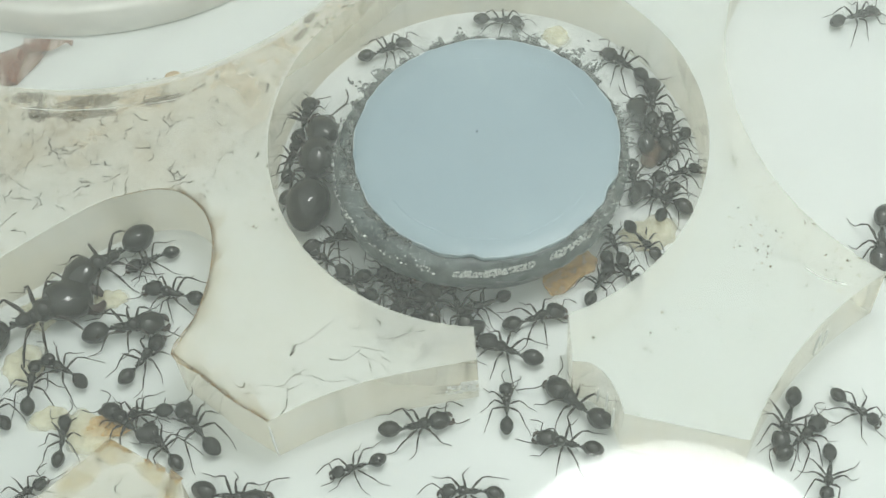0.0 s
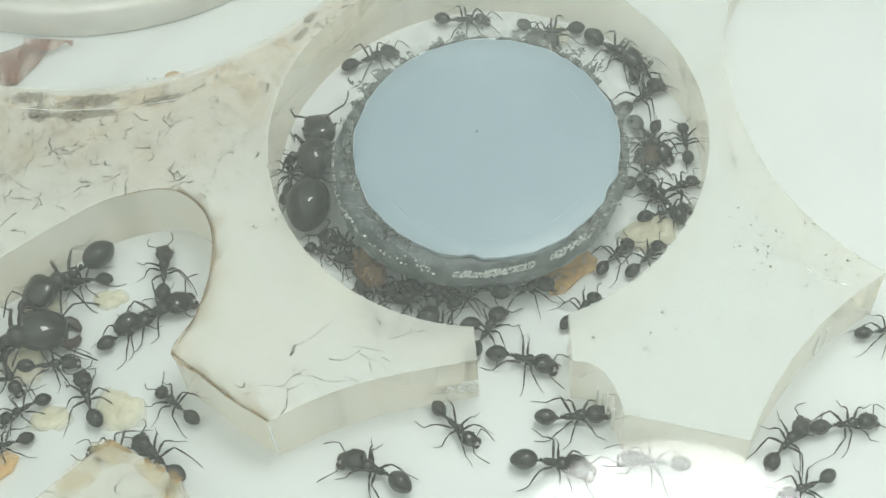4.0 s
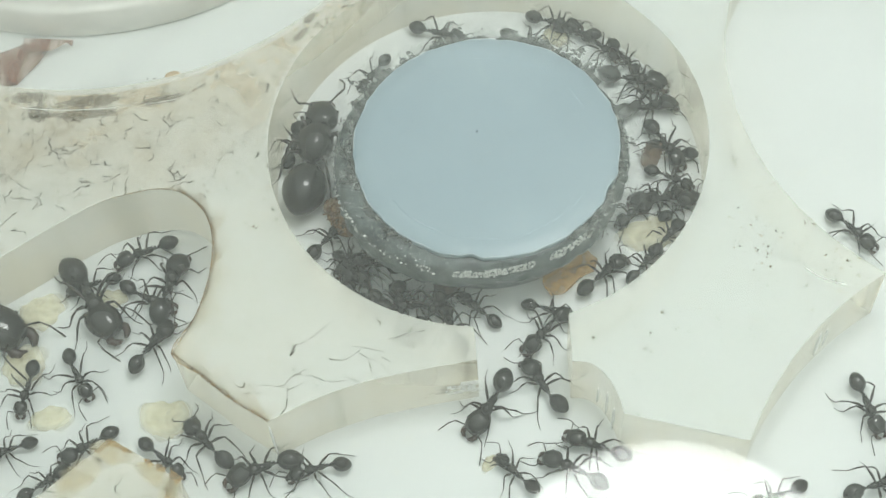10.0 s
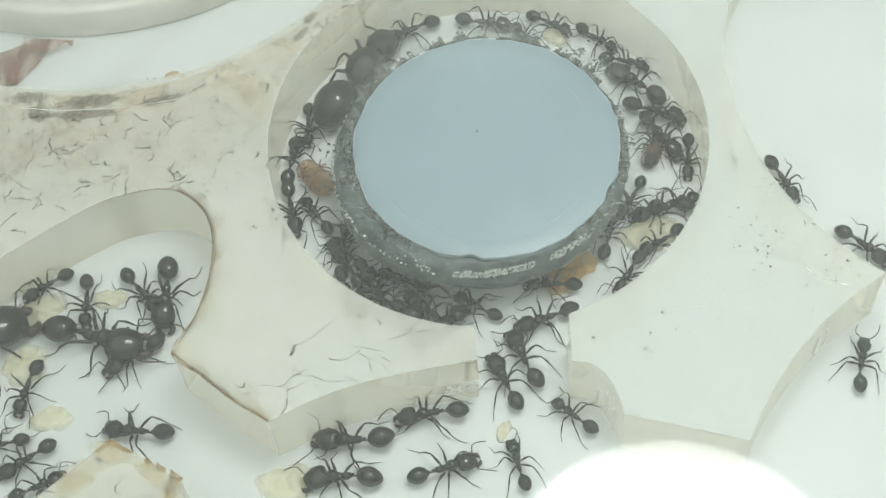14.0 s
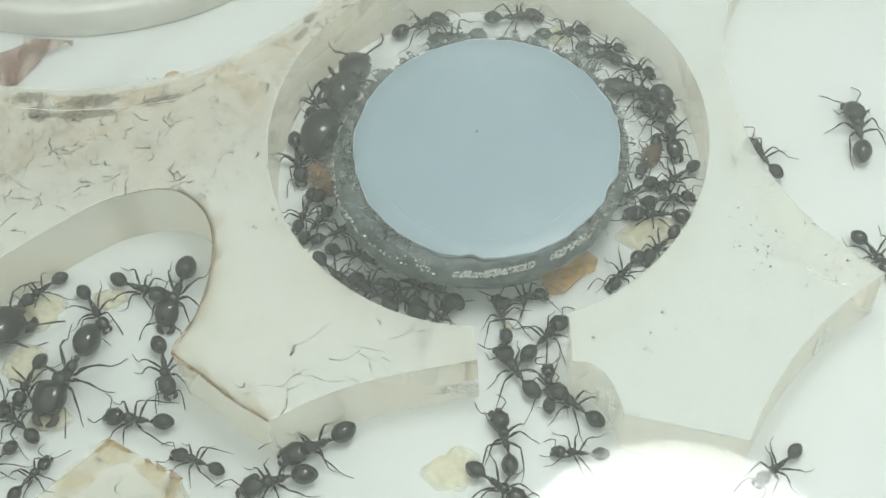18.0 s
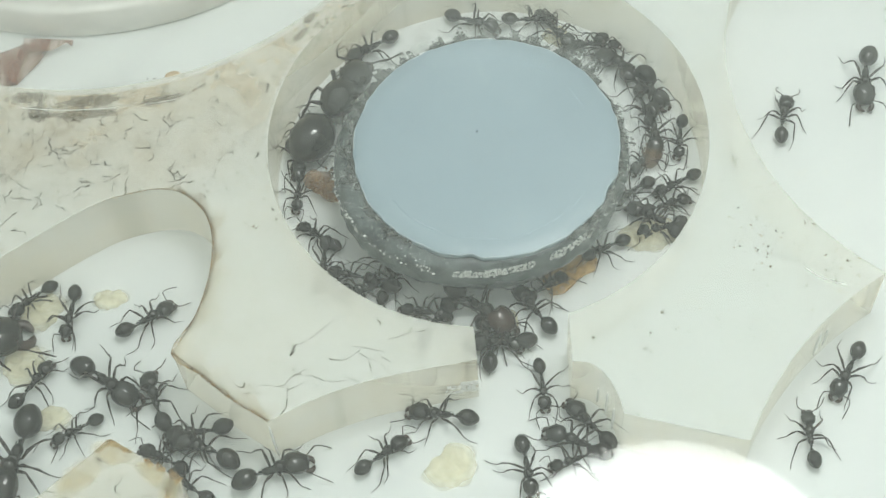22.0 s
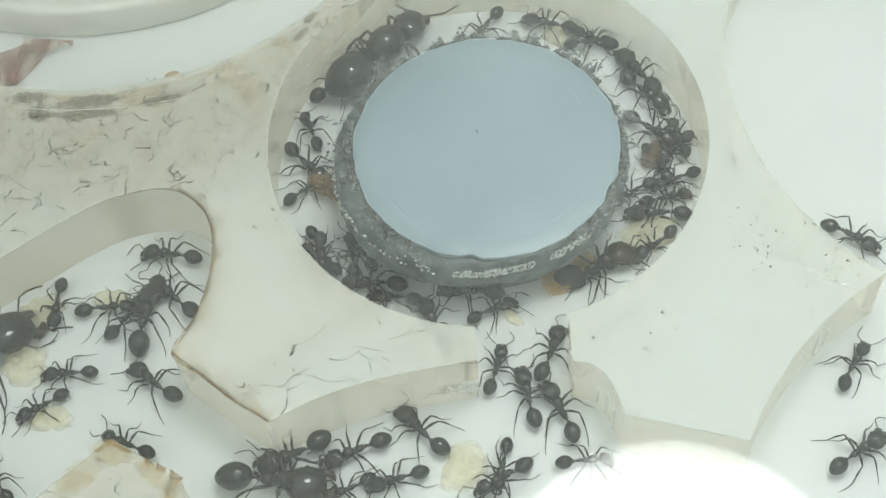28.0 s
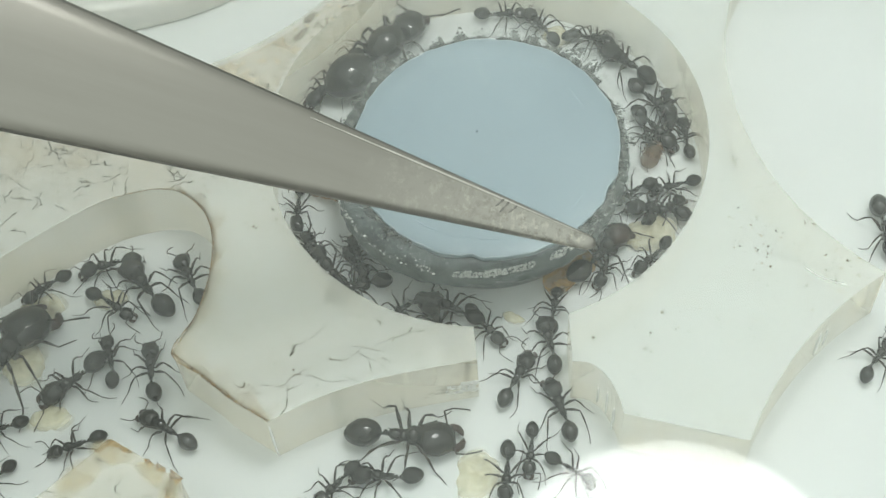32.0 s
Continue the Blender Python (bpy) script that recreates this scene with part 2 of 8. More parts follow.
def egg(bm, centre, radii, turn=None, segments=14, rings=9, shape=None):
    """An ellipsoid, whose outline shape(u) may pinch along its x axis (u from -1 to 1)."""
    m = Matrix.Translation(centre) @ (turn or Matrix())
    vs = bmesh.ops.create_uvsphere(bm, u_segments=segments, v_segments=rings, radius=1.0)["verts"]
    for v in vs:
        x, y, z = v.co.z, v.co.x, v.co.y
        k = shape(x) if shape else 1.0
        v.co = m @ Vector((x * radii[0], y * k * radii[1], z * k * radii[2]))
    return bm


# ---- the nest: floor, plate with its chambers, lid ----
PLATE_Z = 6.0
RING = (4.23, 1.78, 17.16)
EAST = (47.8, 4.3, 24.15)
SOUTH_EAST = (44.7, -38.8, 28.0)
NORTH_WEST = (-26.2, 36.7, 27.1)
CORE = (4.09, 0.68, 10.37)
ISLAND = [(-24.4, -21.4), (-21.6, -23.4), (-19.4, -25.1), (-17.5, -34), (-30, -46), (-42, -35)]


def chamber_outline():
    """The edge of the joined chambers, from the far west round to the south."""
    west = spline([(-62, -22), (-50, -14.5), (-40, -9.2), (-33.3, -5.6), (-28.3, -2.6), (-24.9, -1.1), (-21.4, -0.7), (-19.2, -1.5),
                   (-17.7, -3.5), (-17.2, -6.0), (-17.5, -9.0), (-18.5, -12.2), (-20.2, -15.1)])
    spur = spline([(-20.2, -15.1), (-17.9, -17.2), (-16.1, -19.0), (-13.3, -21.2)])
    south = spline([(-13.3, -21.2), (-9.9, -19.8), (-6.2, -18.8), (-2.5, -18.3), (1.7, -17.9)])
    ring = arc(*RING, 261.5, -75.2, 130)
    east_door = spline([(8.4, -18.7), (9.7, -19.0), (10.7, -20.1), (11.3, -21.7), (11.5, -23.1)])
    tongue = [(15.1, -24.35), (19.4, -25.9)]
    low = arc(*SOUTH_EAST, 152.6, 117.2, 16)
    high = arc(*EAST, 228.8, -57.0, 60)
    rest = arc(*SOUTH_EAST, 55.0, 0.0, 12)
    return west + spur[1:] + south[1:] + ring + east_door + tongue + low + high[1:] + rest + [(72.7, -70), (-62, -70)]


floor = tagged(solid("floor", slab([[(-80, -80), (90, -80), (90, 75), (-80, 75)]], -3, 0), FLOOR, False),
               "matt white base board of the ant nest", "floor", kind="structure")
plate = tagged(solid("wall_plate", slab([[(-80, -80), (90, -80), (90, 75), (-80, 75)], chamber_outline(), arc(*NORTH_WEST, 0, 357, 120)], -0.6, PLATE_Z), ACRYLIC, False),
               "thick clear acrylic plate with milled round chambers", "nest wall", kind="structure")
bevel = plate.modifiers.new("bevel", "BEVEL")
bevel.width, bevel.segments, bevel.limit_method, bevel.angle_limit = 0.16 * MM, 2, "ANGLE", radians(50)
island = tagged(solid("wall_island", slab([ISLAND], -0.6, PLATE_Z), ACRYLIC, False),
                "clear acrylic corner piece with brown stains", "nest wall", kind="structure")
bevel = island.modifiers.new("bevel", "BEVEL")
bevel.width, bevel.segments, bevel.limit_method, bevel.angle_limit = 0.12 * MM, 2, "ANGLE", radians(50)
lid = tagged(solid("lid", slab([[(-79, -79), (89, -79), (89, 74), (-79, 74)]], PLATE_Z + 0.12, PLATE_Z + 1.5), GLASS, False),
             "clear glass lid lying over the chambers", "lid", kind="structure")
lid.visible_shadow = False
table = tagged(solid("table", slab([[(-900, -700), (900, -700), (900, 900), (-900, 900)]], -30, -3.0), TABLE, False),
               "pale table top under the nest", "table", kind="structure")

# ---- the round lamp over the far side ----
lamp = tagged(new("round_lamp"), "round white lamp with a glowing diffuser above the nest", "lamp")
lamp.location = (0.0312, 0.0058, 0.1486)
part("lamp_case", turned([(0, 14), (18, 14), (31, 10), (32.4, 0.6), (32.4, -0.6), (30, -0.6), (30, 1.8), (0, 1.8)]), LAMP_CASE, lamp)
part("stand", tube(bmesh.new(), [(12, -18, 11), (60, -44, 18), (136, -62, 20), (150, -65, 14), (155, -66, -30), (155, -66, -150)], [3.5, 3.5, 3.5, 4, 4.5, 4.5], 14), LAMP_CASE, lamp, "white bent lamp stand")
part("foot", turned([(0, -144.6), (7, -144.6), (36, -147.6), (40, -149.6), (40, -151.6), (0, -151.6)]), LAMP_CASE, lamp, "round white lamp foot").location = (0.155, -0.066, 0)
part("diffuser", turned([(0, 1.5), (29.4, 1.5), (29.4, 0), (0, 0)]), LAMP_GLOW, lamp, "glowing white diffuser")

# ---- the water column in the middle of the ring ----
def ragged(u, r):
    a = 2 * math.pi * u
    notch = -0.40 * math.exp(-((a - radians(258)) / radians(4)) ** 2) - 0.25 * math.exp(-((a - radians(330)) / radians(3)) ** 2)
    return notch + 0.7 * (0.04 * math.sin(9 * a) + 0.07 * math.sin(23 * a + 1) * math.sin(4 * a) + 0.06 * math.sin(43 * a + 2) * math.sin(5 * a + 1)) if r > 9 else 0.0


column = tagged(new("water_column"), "grey wet column with a blue rubber cap", "water tower")
column.location = (CORE[0] * MM, CORE[1] * MM, 0)


def lumpy(u, r):
    """The wet collar bulges on its west side and is uneven all round."""
    a = 2 * math.pi * u
    west = max(0.0, math.cos(a - radians(200))) ** 2
    return (1.25 * west + 0.12 * math.sin(5 * a + 0.6) + 0.05 * math.sin(11 * a + 2) * math.sin(3 * a) + 0.02 * math.sin(29 * a)) * (r > 10.5)


def sponge():
    """The wet body: a stack of rings whose outline is pitted and lumpy, leaning out towards the foot."""
    profile = [(0, 5.6), (10.0, 5.6), (10.5, 5.58)] + [(10.55 + 0.55 * math.sin(math.pi * min(1.0, k / 9)) - 0.10 * max(0, k - 6), 5.5 - 0.34 * k) for k in range(16)] + [(9.5, 0), (0, 0)]
    bm = turned(profile, 280, lumpy)
    for v in bm.verts:
        flat = math.hypot(v.co.x, v.co.y)
        if flat > 9.8:
            w = noise.fractal(Vector((v.co.x * 1.1, v.co.y * 1.1, v.co.z * 1.4)), 0.7, 2.2, 5)
            k = 1.0 + 0.020 * w + 0.008 * noise.noise(v.co * 4.0)
            v.co.x, v.co.y = v.co.x * k, v.co.y * k
            v.co.z += 0.10 * noise.noise(v.co * 2.3)
            v.co.z = max(0.0, min(v.co.z, 5.62))
    return bm


part("body", sponge(), COLUMN, column, "dark grey wet sponge body")
part("cap", turned([(0, 6.05), (9.0, 6.05), (10.30, 6.045), (10.37, 6.0), (10.36, 5.58), (0, 5.58)], 160, ragged), BLUE, column, "pale blue rubber cap with a ragged rim")


# ---- loose dirt, cracks and crusts ----
def in_loop(loop, x, y):
    hit = False
    for (ax, ay), (bx, by) in zip(loop, loop[1:] + loop[:1]):
        if (ay > y) != (by > y) and x < (bx - ax) * (y - ay) / (by - ay) + ax:
            hit = not hit
    return hit


OUTLINE = chamber_outline()


def on_plate(x, y):
    return in_loop(ISLAND, x, y) or not in_loop(OUTLINE, x, y) and math.hypot(x - NORTH_WEST[0], y - NORTH_WEST[1]) > NORTH_WEST[2] + 0.3


def flake(verts, faces, rng, x, y, z, size, thick=0.03):
    """One small flat crumb of uneven outline, with a raised middle."""
    n = rng.randint(4, 7)
    k, a0, squash, turn = len(verts), rng.random() * 6.28, rng.uniform(0.35, 0.9), rng.random() * 3.14
    for i in range(n):
        a = a0 + 6.283 * i / n
        r = size * rng.uniform(0.65, 1.15)
        u, v = r * math.cos(a), r * squash * math.sin(a)
        verts.append((x + u * math.cos(turn) - v * math.sin(turn), y + u * math.sin(turn) + v * math.cos(turn), z))
    verts.append((x, y, z + thick))
    faces.extend((k + i, k + (i + 1) % n, k + n) for i in range(n))


def loose(name, verts, faces, material, label, category):
    me = bpy.data.meshes.new(name)
    me.from_pydata([(a * MM, b * MM, c * MM) for a, b, c in verts], [], faces)
    me.materials.append(material)
    return tagged(new(name, me), label, category, kind="stuff")


def crumb_mat(name, stops, rough=0.8):
    n = Nodes(name)
    c = n.ramp(n.geo.outputs["Random Per Island"], stops)
    return n.surface(c, rough)


DIRT = crumb_mat("grey_dirt", [(0.0, (0.03, 0.028, 0.024)), (0.5, (0.085, 0.065, 0.042)), (0.8, (0.13, 0.10, 0.065)), (1.0, (0.20, 0.16, 0.11))])
RUST = crumb_mat("brown_crust", [(0.0, (0.03, 0.018, 0.010)), (0.35, (0.10, 0.055, 0.024)), (0.7, (0.28, 0.17, 0.07)), (1.0, (0.46, 0.33, 0.16))])
HAIRLINE = crumb_mat("hairline", [(0.0, (0.06, 0.055, 0.042)), (1.0, (0.18, 0.16, 0.12))])
CRUST_WHITE = crumb_mat("lime_crust", [(0.0, (0.50, 0.52, 0.50)), (1.0, (0.80, 0.82, 0.80))])
TOP = PLATE_Z + 0.012


def scatter_specks():
    rng = random.Random(4)
    verts, faces = [], []
    fields = [((-38, -12), (-6, 10), 520, 0.043), ((-20, 2), (-20, -12), 60, 0.04), ((18, 33), (-26, 20), 180, 0.044),
              ((21.0, 31), (-14.5, -3), 210, 0.050), ((22, 26), (-4, 18), 60, 0.040), ((-38, -13), (2, 14), 330, 0.041), ((-17, 2), (-20.5, -11), 70, 0.028), ((-20, -9), (8, 20), 70, 0.07), ((9, 22), (-25, -14), 60, 0.048), ((-30, -19), (-33, -21.5), 70, 0.04)]
    for (xa, xb), (ya, yb), count, size in fields:
        x, y = xa, ya
        for _ in range(count):
            if rng.random() < 0.6:
                x, y = rng.uniform(xa, xb), rng.uniform(ya, yb)
            else:
                # in strings beside the last one
                x, y = x + rng.gauss(0, 0.45), y + rng.gauss(0, 0.45)
            if on_plate(x, y):
                flake(verts, faces, rng, x, y, TOP, size * rng.choice((1.3, 1.5, 1.8, 2.0, 2.4, 2.9)), 0.02)
    for x, y, size in ((17.0, -17.2, 0.13), (19.3, -17.1, 0.11), (16.6, -15.5, 0.08), (20.5, -13.0, 0.09), (16.0, -17.4, 0.07)):
        flake(verts, faces, rng, x, y, TOP, size, 0.03)
    return loose("dirt_specks", verts, faces, DIRT, "fine dark dirt specks scattered on the acrylic plate", "dirt")


def scatter_cracks():
    """Fine branching hairlines in the dried film on the plate."""
    rng = random.Random(11)
    bm = bmesh.new()
    fields = [((-37, -19), (-4, 8.0), 64, 0.16, 6.28), ((-37, -12.5), (-4, 9), 60, 0.10, 6.28), ((-17, -3), (-19.0, -13.6), 12, 0.17, 0.4), ((-17, -1), (-19.6, -13), 14, 0.12, 6.28), ((-30, -19.5), (-32, -22.5), 30, 0.11, 6.28)]
    for (xa, xb), (ya, yb), count, step, spread in fields:
        for _ in range(count):
            x, y, a, pts = rng.uniform(xa, xb), rng.uniform(ya, yb), rng.uniform(-spread, spread), []
            lines = [pts]
            for _ in range(rng.randint(5, 18) if spread > 1 else rng.randint(10, 26)):
                lines[-1].append((x, y, TOP + 0.01))
                # winding, with a sharp kink now and then
                a += rng.uniform(-0.5, 0.5) * (1.0 if spread > 1 else 0.45)
                if rng.random() < 0.18 and spread > 1:
                    a += rng.choice((-1, 1)) * rng.uniform(0.8, 1.5)
                b = a + rng.uniform(-0.4, 0.4)
                x, y = x + step * math.cos(b), y + step * math.sin(b)
                if rng.random() < (0.08 if spread > 1 else 0.22):
                    lines.append([])
                    x, y = x + step * 0.5 * math.cos(a), y + step * 0.5 * math.sin(a)
            w = rng.uniform(0.020, 0.034) * (1.0 if spread > 1 else 0.62)
            for line in lines:
                line = [p for p in line if on_plate(p[0], p[1])]
                if len(line) > 1:
                    tube(bm, line, [w * rng.choice((0.6, 0.8, 1.0, 1.2, 2.1)) for _ in line], 4)
    ob = solid("film_cracks", bm, HAIRLINE, False)
    return tagged(ob, "thin dark cracks in a dried film on the plate", "crack", kind="stuff")


def scatter_rust():
    rng = random.Random(8)
    verts, faces = [], []
    edge = spline([(-24.9, -1.1), (-21.4, -0.7), (-19.2, -1.5), (-17.7, -3.5), (-17.2, -6.0), (-17.5, -9.0), (-18.5, -12.2), (-20.2, -15.1)], 22)
    spur = spline([(-20.2, -15.1), (-17.9, -17.2), (-16.1, -19.0), (-13.3, -21.2)], 60)
    for line, count, wide, size in ((edge[40:], 620, 0.045, 0.040), (edge[:60], 90, 0.04, 0.034), (spur, 620, 0.065, 0.042)):
        for _ in range(count):
            x, y = line[rng.randrange(len(line))]
            z = PLATE_Z - abs(rng.gauss(0, 0.15)) + 0.06
            flake(verts, faces, rng, x + rng.gauss(0, wide), y + rng.gauss(0, wide), max(z, PLATE_Z - 0.5) if z < PLATE_Z - 0.1 else TOP, size * rng.uniform(0.5, 1.7), 0.05)
    return loose("rust_crust", verts, faces, RUST, "brown crust of dried residue along the plate's edges", "residue")


def stain(name, points, x, y, turn):
    """A thin brown film with a shape of its own, lying on the island's top."""
    ob = solid(name, slab([points], 0, 0.02), STAIN, False)
    ob.matrix_basis = pose(x * MM, y * MM, (PLATE_Z + 0.005) * MM, 0, 0, turn)
    return tagged(ob, "thin brown stain on the acrylic corner piece", "stain")


def stain_mat():
    n = Nodes("brown_stain")
    c = n.ramp(n.noise(900, 5, 0.7), [(0.3, (0.17, 0.085, 0.022)), (0.55, (0.36, 0.22, 0.08)), (0.75, (0.58, 0.44, 0.22))])
    n.surface(c, 0.45)
    return n.sheer(n.tree.nodes["Principled BSDF"].outputs[0], n.ramp(n.noise(1300, 4, 0.7), [(0.30, (0.10, 0.10, 0.10)), (0.62, (0.80, 0.80, 0.80))]))


STAIN = stain_mat()
stain("brown_stain", [(-0.15, 0.75), (0.75, -0.05), (0.25, -0.55), (0.05, -0.1), (-0.25, 0.1)], -20.0, -24.9, 0)
stain("brown_stain", [(-0.2, 0.4), (0.45, -0.15), (0.3, -0.45), (-0.3, -0.2)], -20.9, -23.95, 0)
stain("brown_stain", [(-0.45, 0.25), (-0.1, 0.3), (0.3, -0.25), (-0.05, -0.45), (-0.25, -0.2)], -21.6, -23.5, 0)
stain("brown_stain", [(-1.2, -0.75), (-0.3, 0.1), (0.0, 0.1), (1.6, -1.1), (0.9, -1.0), (0.3, -0.5), (-0.3, -0.45), (-0.8, -0.85)], -24.35, -21.6, 0)
stain("brown_stain", [(-0.1, 0.5), (0.15, 0.4), (0.1, -0.4), (-0.35, -0.7), (-0.2, -0.1)], -20.3, -26.1, 0)

def ochre_mat():
    n = Nodes("ochre_film")
    c = n.ramp(n.noise(700, 5, 0.7), [(0.3, (0.42, 0.33, 0.15)), (0.7, (0.66, 0.56, 0.34))])
    n.surface(c, 0.5)
    patch = n.ramp(n.noise(600, 6, 0.7, distortion=0.6), [(0.36, (0.10, 0.10, 0.10)), (0.62, (0.55, 0.55, 0.55))])
    return n.sheer(n.tree.nodes["Principled BSDF"].outputs[0], n.mix(1.0, patch, n.soft_edge(0.10, 0.50), "MULTIPLY"))


OCHRE = ochre_mat()
for x, y, long, wide, turn in ((-24.4, -22.5, 2.0, 1.0, -20), (-21.2, -24.6, 2.2, 0.8, -38), (-26.5, -24.2, 2.2, 1.3, 40), (-20.2, -26.3, 0.9, 1.8, -15)):
    rng = random.Random(int(x * 10))
    blot = [(long * q * math.cos(a), wide * q * math.sin(a)) for a, q in [(0.21 * k, rng.uniform(0.75, 1.1)) for k in range(30)]]
    ob = solid("ochre_film", slab([blot], 0, 0.006), OCHRE, False)
    ob.matrix_basis = pose(x * MM, y * MM, (PLATE_Z + 0.030) * MM, 0, 0, turn)
    tagged(ob, "thin ochre film on the acrylic corner piece", "stain")


def smudge_mat():
    n = Nodes("grey_smudge")
    c = n.ramp(n.noise(700, 5, 0.7), [(0.3, (0.14, 0.12, 0.085)), (0.7, (0.36, 0.31, 0.23))])
    n.surface(c, 0.6)
    patch = n.ramp(n.noise(900, 6, 0.75, distortion=0.8), [(0.34, (0.15, 0.15, 0.15)), (0.60, (0.95, 0.95, 0.95))])
    return n.sheer(n.tree.nodes["Principled BSDF"].outputs[0], n.mix(1.0, patch, n.soft_edge(0.12, 0.50), "MULTIPLY"))


SMUDGE = smudge_mat()
for x, y, long, wide, turn in ((-27.0, 8.35, 2.9, 0.75, 2), (-27.3, 7.05, 2.9, 0.62, 0), (-31.9, 9.3, 1.8, 0.7, -6), (-21.1, 7.9, 2.2, 0.50, 10), (-31.2, 7.6, 1.0, 1.2, 0), (-9.2, 14.9, 0.9, 0.4, 45), (-10.0, 13.2, 1.1, 0.4, 45), (-30.6, 7.3, 1.6, 0.3, 0)):
    rng = random.Random(int(x * 10))
    spans = [(0.175 * k, rng.uniform(0.55, 1.2)) for k in range(36)]
    blot = [(long * q * math.cos(a), wide * q * math.sin(a)) for a, q in spans]
    ob = solid("smudge", slab([blot], 0, 0.008), SMUDGE, False)
    ob.matrix_basis = pose(x * MM, y * MM, (PLATE_Z + 0.014) * MM, 0, 0, turn)
    tagged(ob, "grey-brown smudge of dried residue on the plate", "stain")

scatter_specks()
scatter_cracks()
scatter_rust()
rim_line = spline([(-26.5, -1.8), (-24.9, -1.1), (-21.4, -0.7), (-19.2, -1.5), (-17.7, -3.5), (-17.2, -6.0), (-17.5, -9.0), (-18.5, -12.2), (-20.2, -15.1), (-17.9, -17.2), (-16.1, -19.0), (-13.3, -21.2)], 8)
tagged(solid("rim_stain", tube(bmesh.new(), [(x, y, PLATE_Z - 0.02) for x, y in rim_line], [(0.045 + 0.035 * math.sin(i * 1.7) * math.sin(i * 0.61)) * min(1.0, 0.15 + i / 30) for i in range(len(rim_line))], 6), STAIN),
       "thin brown line along the chamber's edge", "stain")


def residue_smear():
    """Greyish smears beside the rim of the far chamber."""
    rng = random.Random(21)
    verts, faces = [], []
    for a0, a1, r, count, size in ((-112, -88, 28.9, 26, 0.22), (-118, -40, 28.4, 70, 0.12), (-118, -84, 29.7, 40, 0.10), (-52, -40, 29.0, 30, 0.30), (-116, -46, 27.5, 46, 0.12), (-60, -30, 28.0, 26, 0.22)):
        for _ in range(count):
            a = radians(rng.uniform(a0, a1))
            q = r + rng.gauss(0, 0.25)
            flake(verts, faces, rng, NORTH_WEST[0] + q * math.cos(a), NORTH_WEST[1] + q * math.sin(a), TOP, size * rng.uniform(0.4, 1.5), 0.01)
    n = Nodes("beige_residue")
    c = n.ramp(n.geo.outputs["Random Per Island"], [(0.0, (0.22, 0.18, 0.12)), (1.0, (0.50, 0.44, 0.33))])
    n.surface(c, 0.7)
    return loose("residue_smears", verts, faces, n.sheer(n.tree.nodes["Principled BSDF"].outputs[0], 0.5), "beige smears of residue beside the far chamber's rim", "residue")


def residue_film():
    """A thin beige film, patchy and fading away from the far chamber's rim."""
    n = Nodes("beige_film")
    c = n.ramp(n.noise(500, 5, 0.7), [(0.3, (0.36, 0.285, 0.185)), (0.7, (0.62, 0.53, 0.39))])
    n.surface(c, 0.5)
    shader = n.tree.nodes["Principled BSDF"].outputs[0]
    vec = n.add("ShaderNodeVectorMath")
    vec.operation = "LENGTH"
    n.link(n.tex.outputs["Object"], vec.inputs[0])
    near = n.add("ShaderNodeMapRange")
    for k, v in (("From Min", 0.0271), ("From Max", 0.0395), ("To Min", 0.80), ("To Max", 0.0)):
        near.inputs[k].default_value = v
    n.link(vec.outputs["Value"], near.inputs["Value"])
    m = n.add("ShaderNodeMath")
    m.operation = "MULTIPLY"
    n.link(near.outputs[0], m.inputs[0])
    n.link(n.ramp(n.noise(210, 6, 0.68, distortion=0.4), [(0.30, (0.22, 0.22, 0.22)), (0.46, (0.36, 0.36, 0.36)), (0.60, (1, 1, 1))]), m.inputs[1])
    bm = bmesh.new()
    rows = [[bm.verts.new((r * math.cos(radians(a / 2)), r * math.sin(radians(a / 2)), 0)) for a in range(-250, -33)] for r in [27.35 + 0.35 * k for k in range(36)]]
    for low, high in zip(rows, rows[1:]):
        for k in range(len(low) - 1):
            # only where the plate is
            if all(on_plate(v.co.x + NORTH_WEST[0], v.co.y + NORTH_WEST[1]) for v in (low[k], low[k + 1], high[k + 1], high[k])):
                bm.faces.new((low[k], low[k + 1], high[k + 1], high[k]))
    bmesh.ops.delete(bm, geom=[v for v in bm.verts if not v.link_faces], context="VERTS")
    ob = solid("residue_film", bm, n.sheer(shader, m.outputs[0]), False)
    ob.location = (NORTH_WEST[0] * MM, NORTH_WEST[1] * MM, (PLATE_Z + 0.006) * MM)
    return tagged(ob, "thin beige film of residue round the far chamber's rim", "residue", kind="stuff")


residue_smear()
residue_film()


def scratch(points, thick):
    """A pale line on the plate's top, for two scratches and one painted glint."""
    line = spline(points, 5)
    bm = tube(bmesh.new(), [(x, y, PLATE_Z + 0.004) for x, y in line], [thick * (0.5 + 0.5 * math.sin(math.pi * (i + 1) / (len(line) + 1))) for i in range(len(line))], 5)
    return tagged(solid("scratch", bm, PALE_LINE), "fine white line on the acrylic plate, for scratches and an edge glint", "scratch")


PALE_LINE = make_plain_mat("white_line", (0.86, 0.87, 0.85), (0.95, 0.96, 0.94), 900, 0.3, 0.1)
scratch([(-32.51, 8.34), (-30.89, 7.99), (-29.29, 7.7), (-27.02, 7.55), (-24.98, 7.49)], 0.05)
scratch([(-22.72, 7.57), (-21.13, 7.67), (-20.0, 7.82)], 0.035)
# no scratch: the glint along the south-east wall's lower edge, painted white
scratch([(26.27, -12.9), (27.05, -13.7), (27.97, -14.23), (28.85, -14.56)], 0.05)


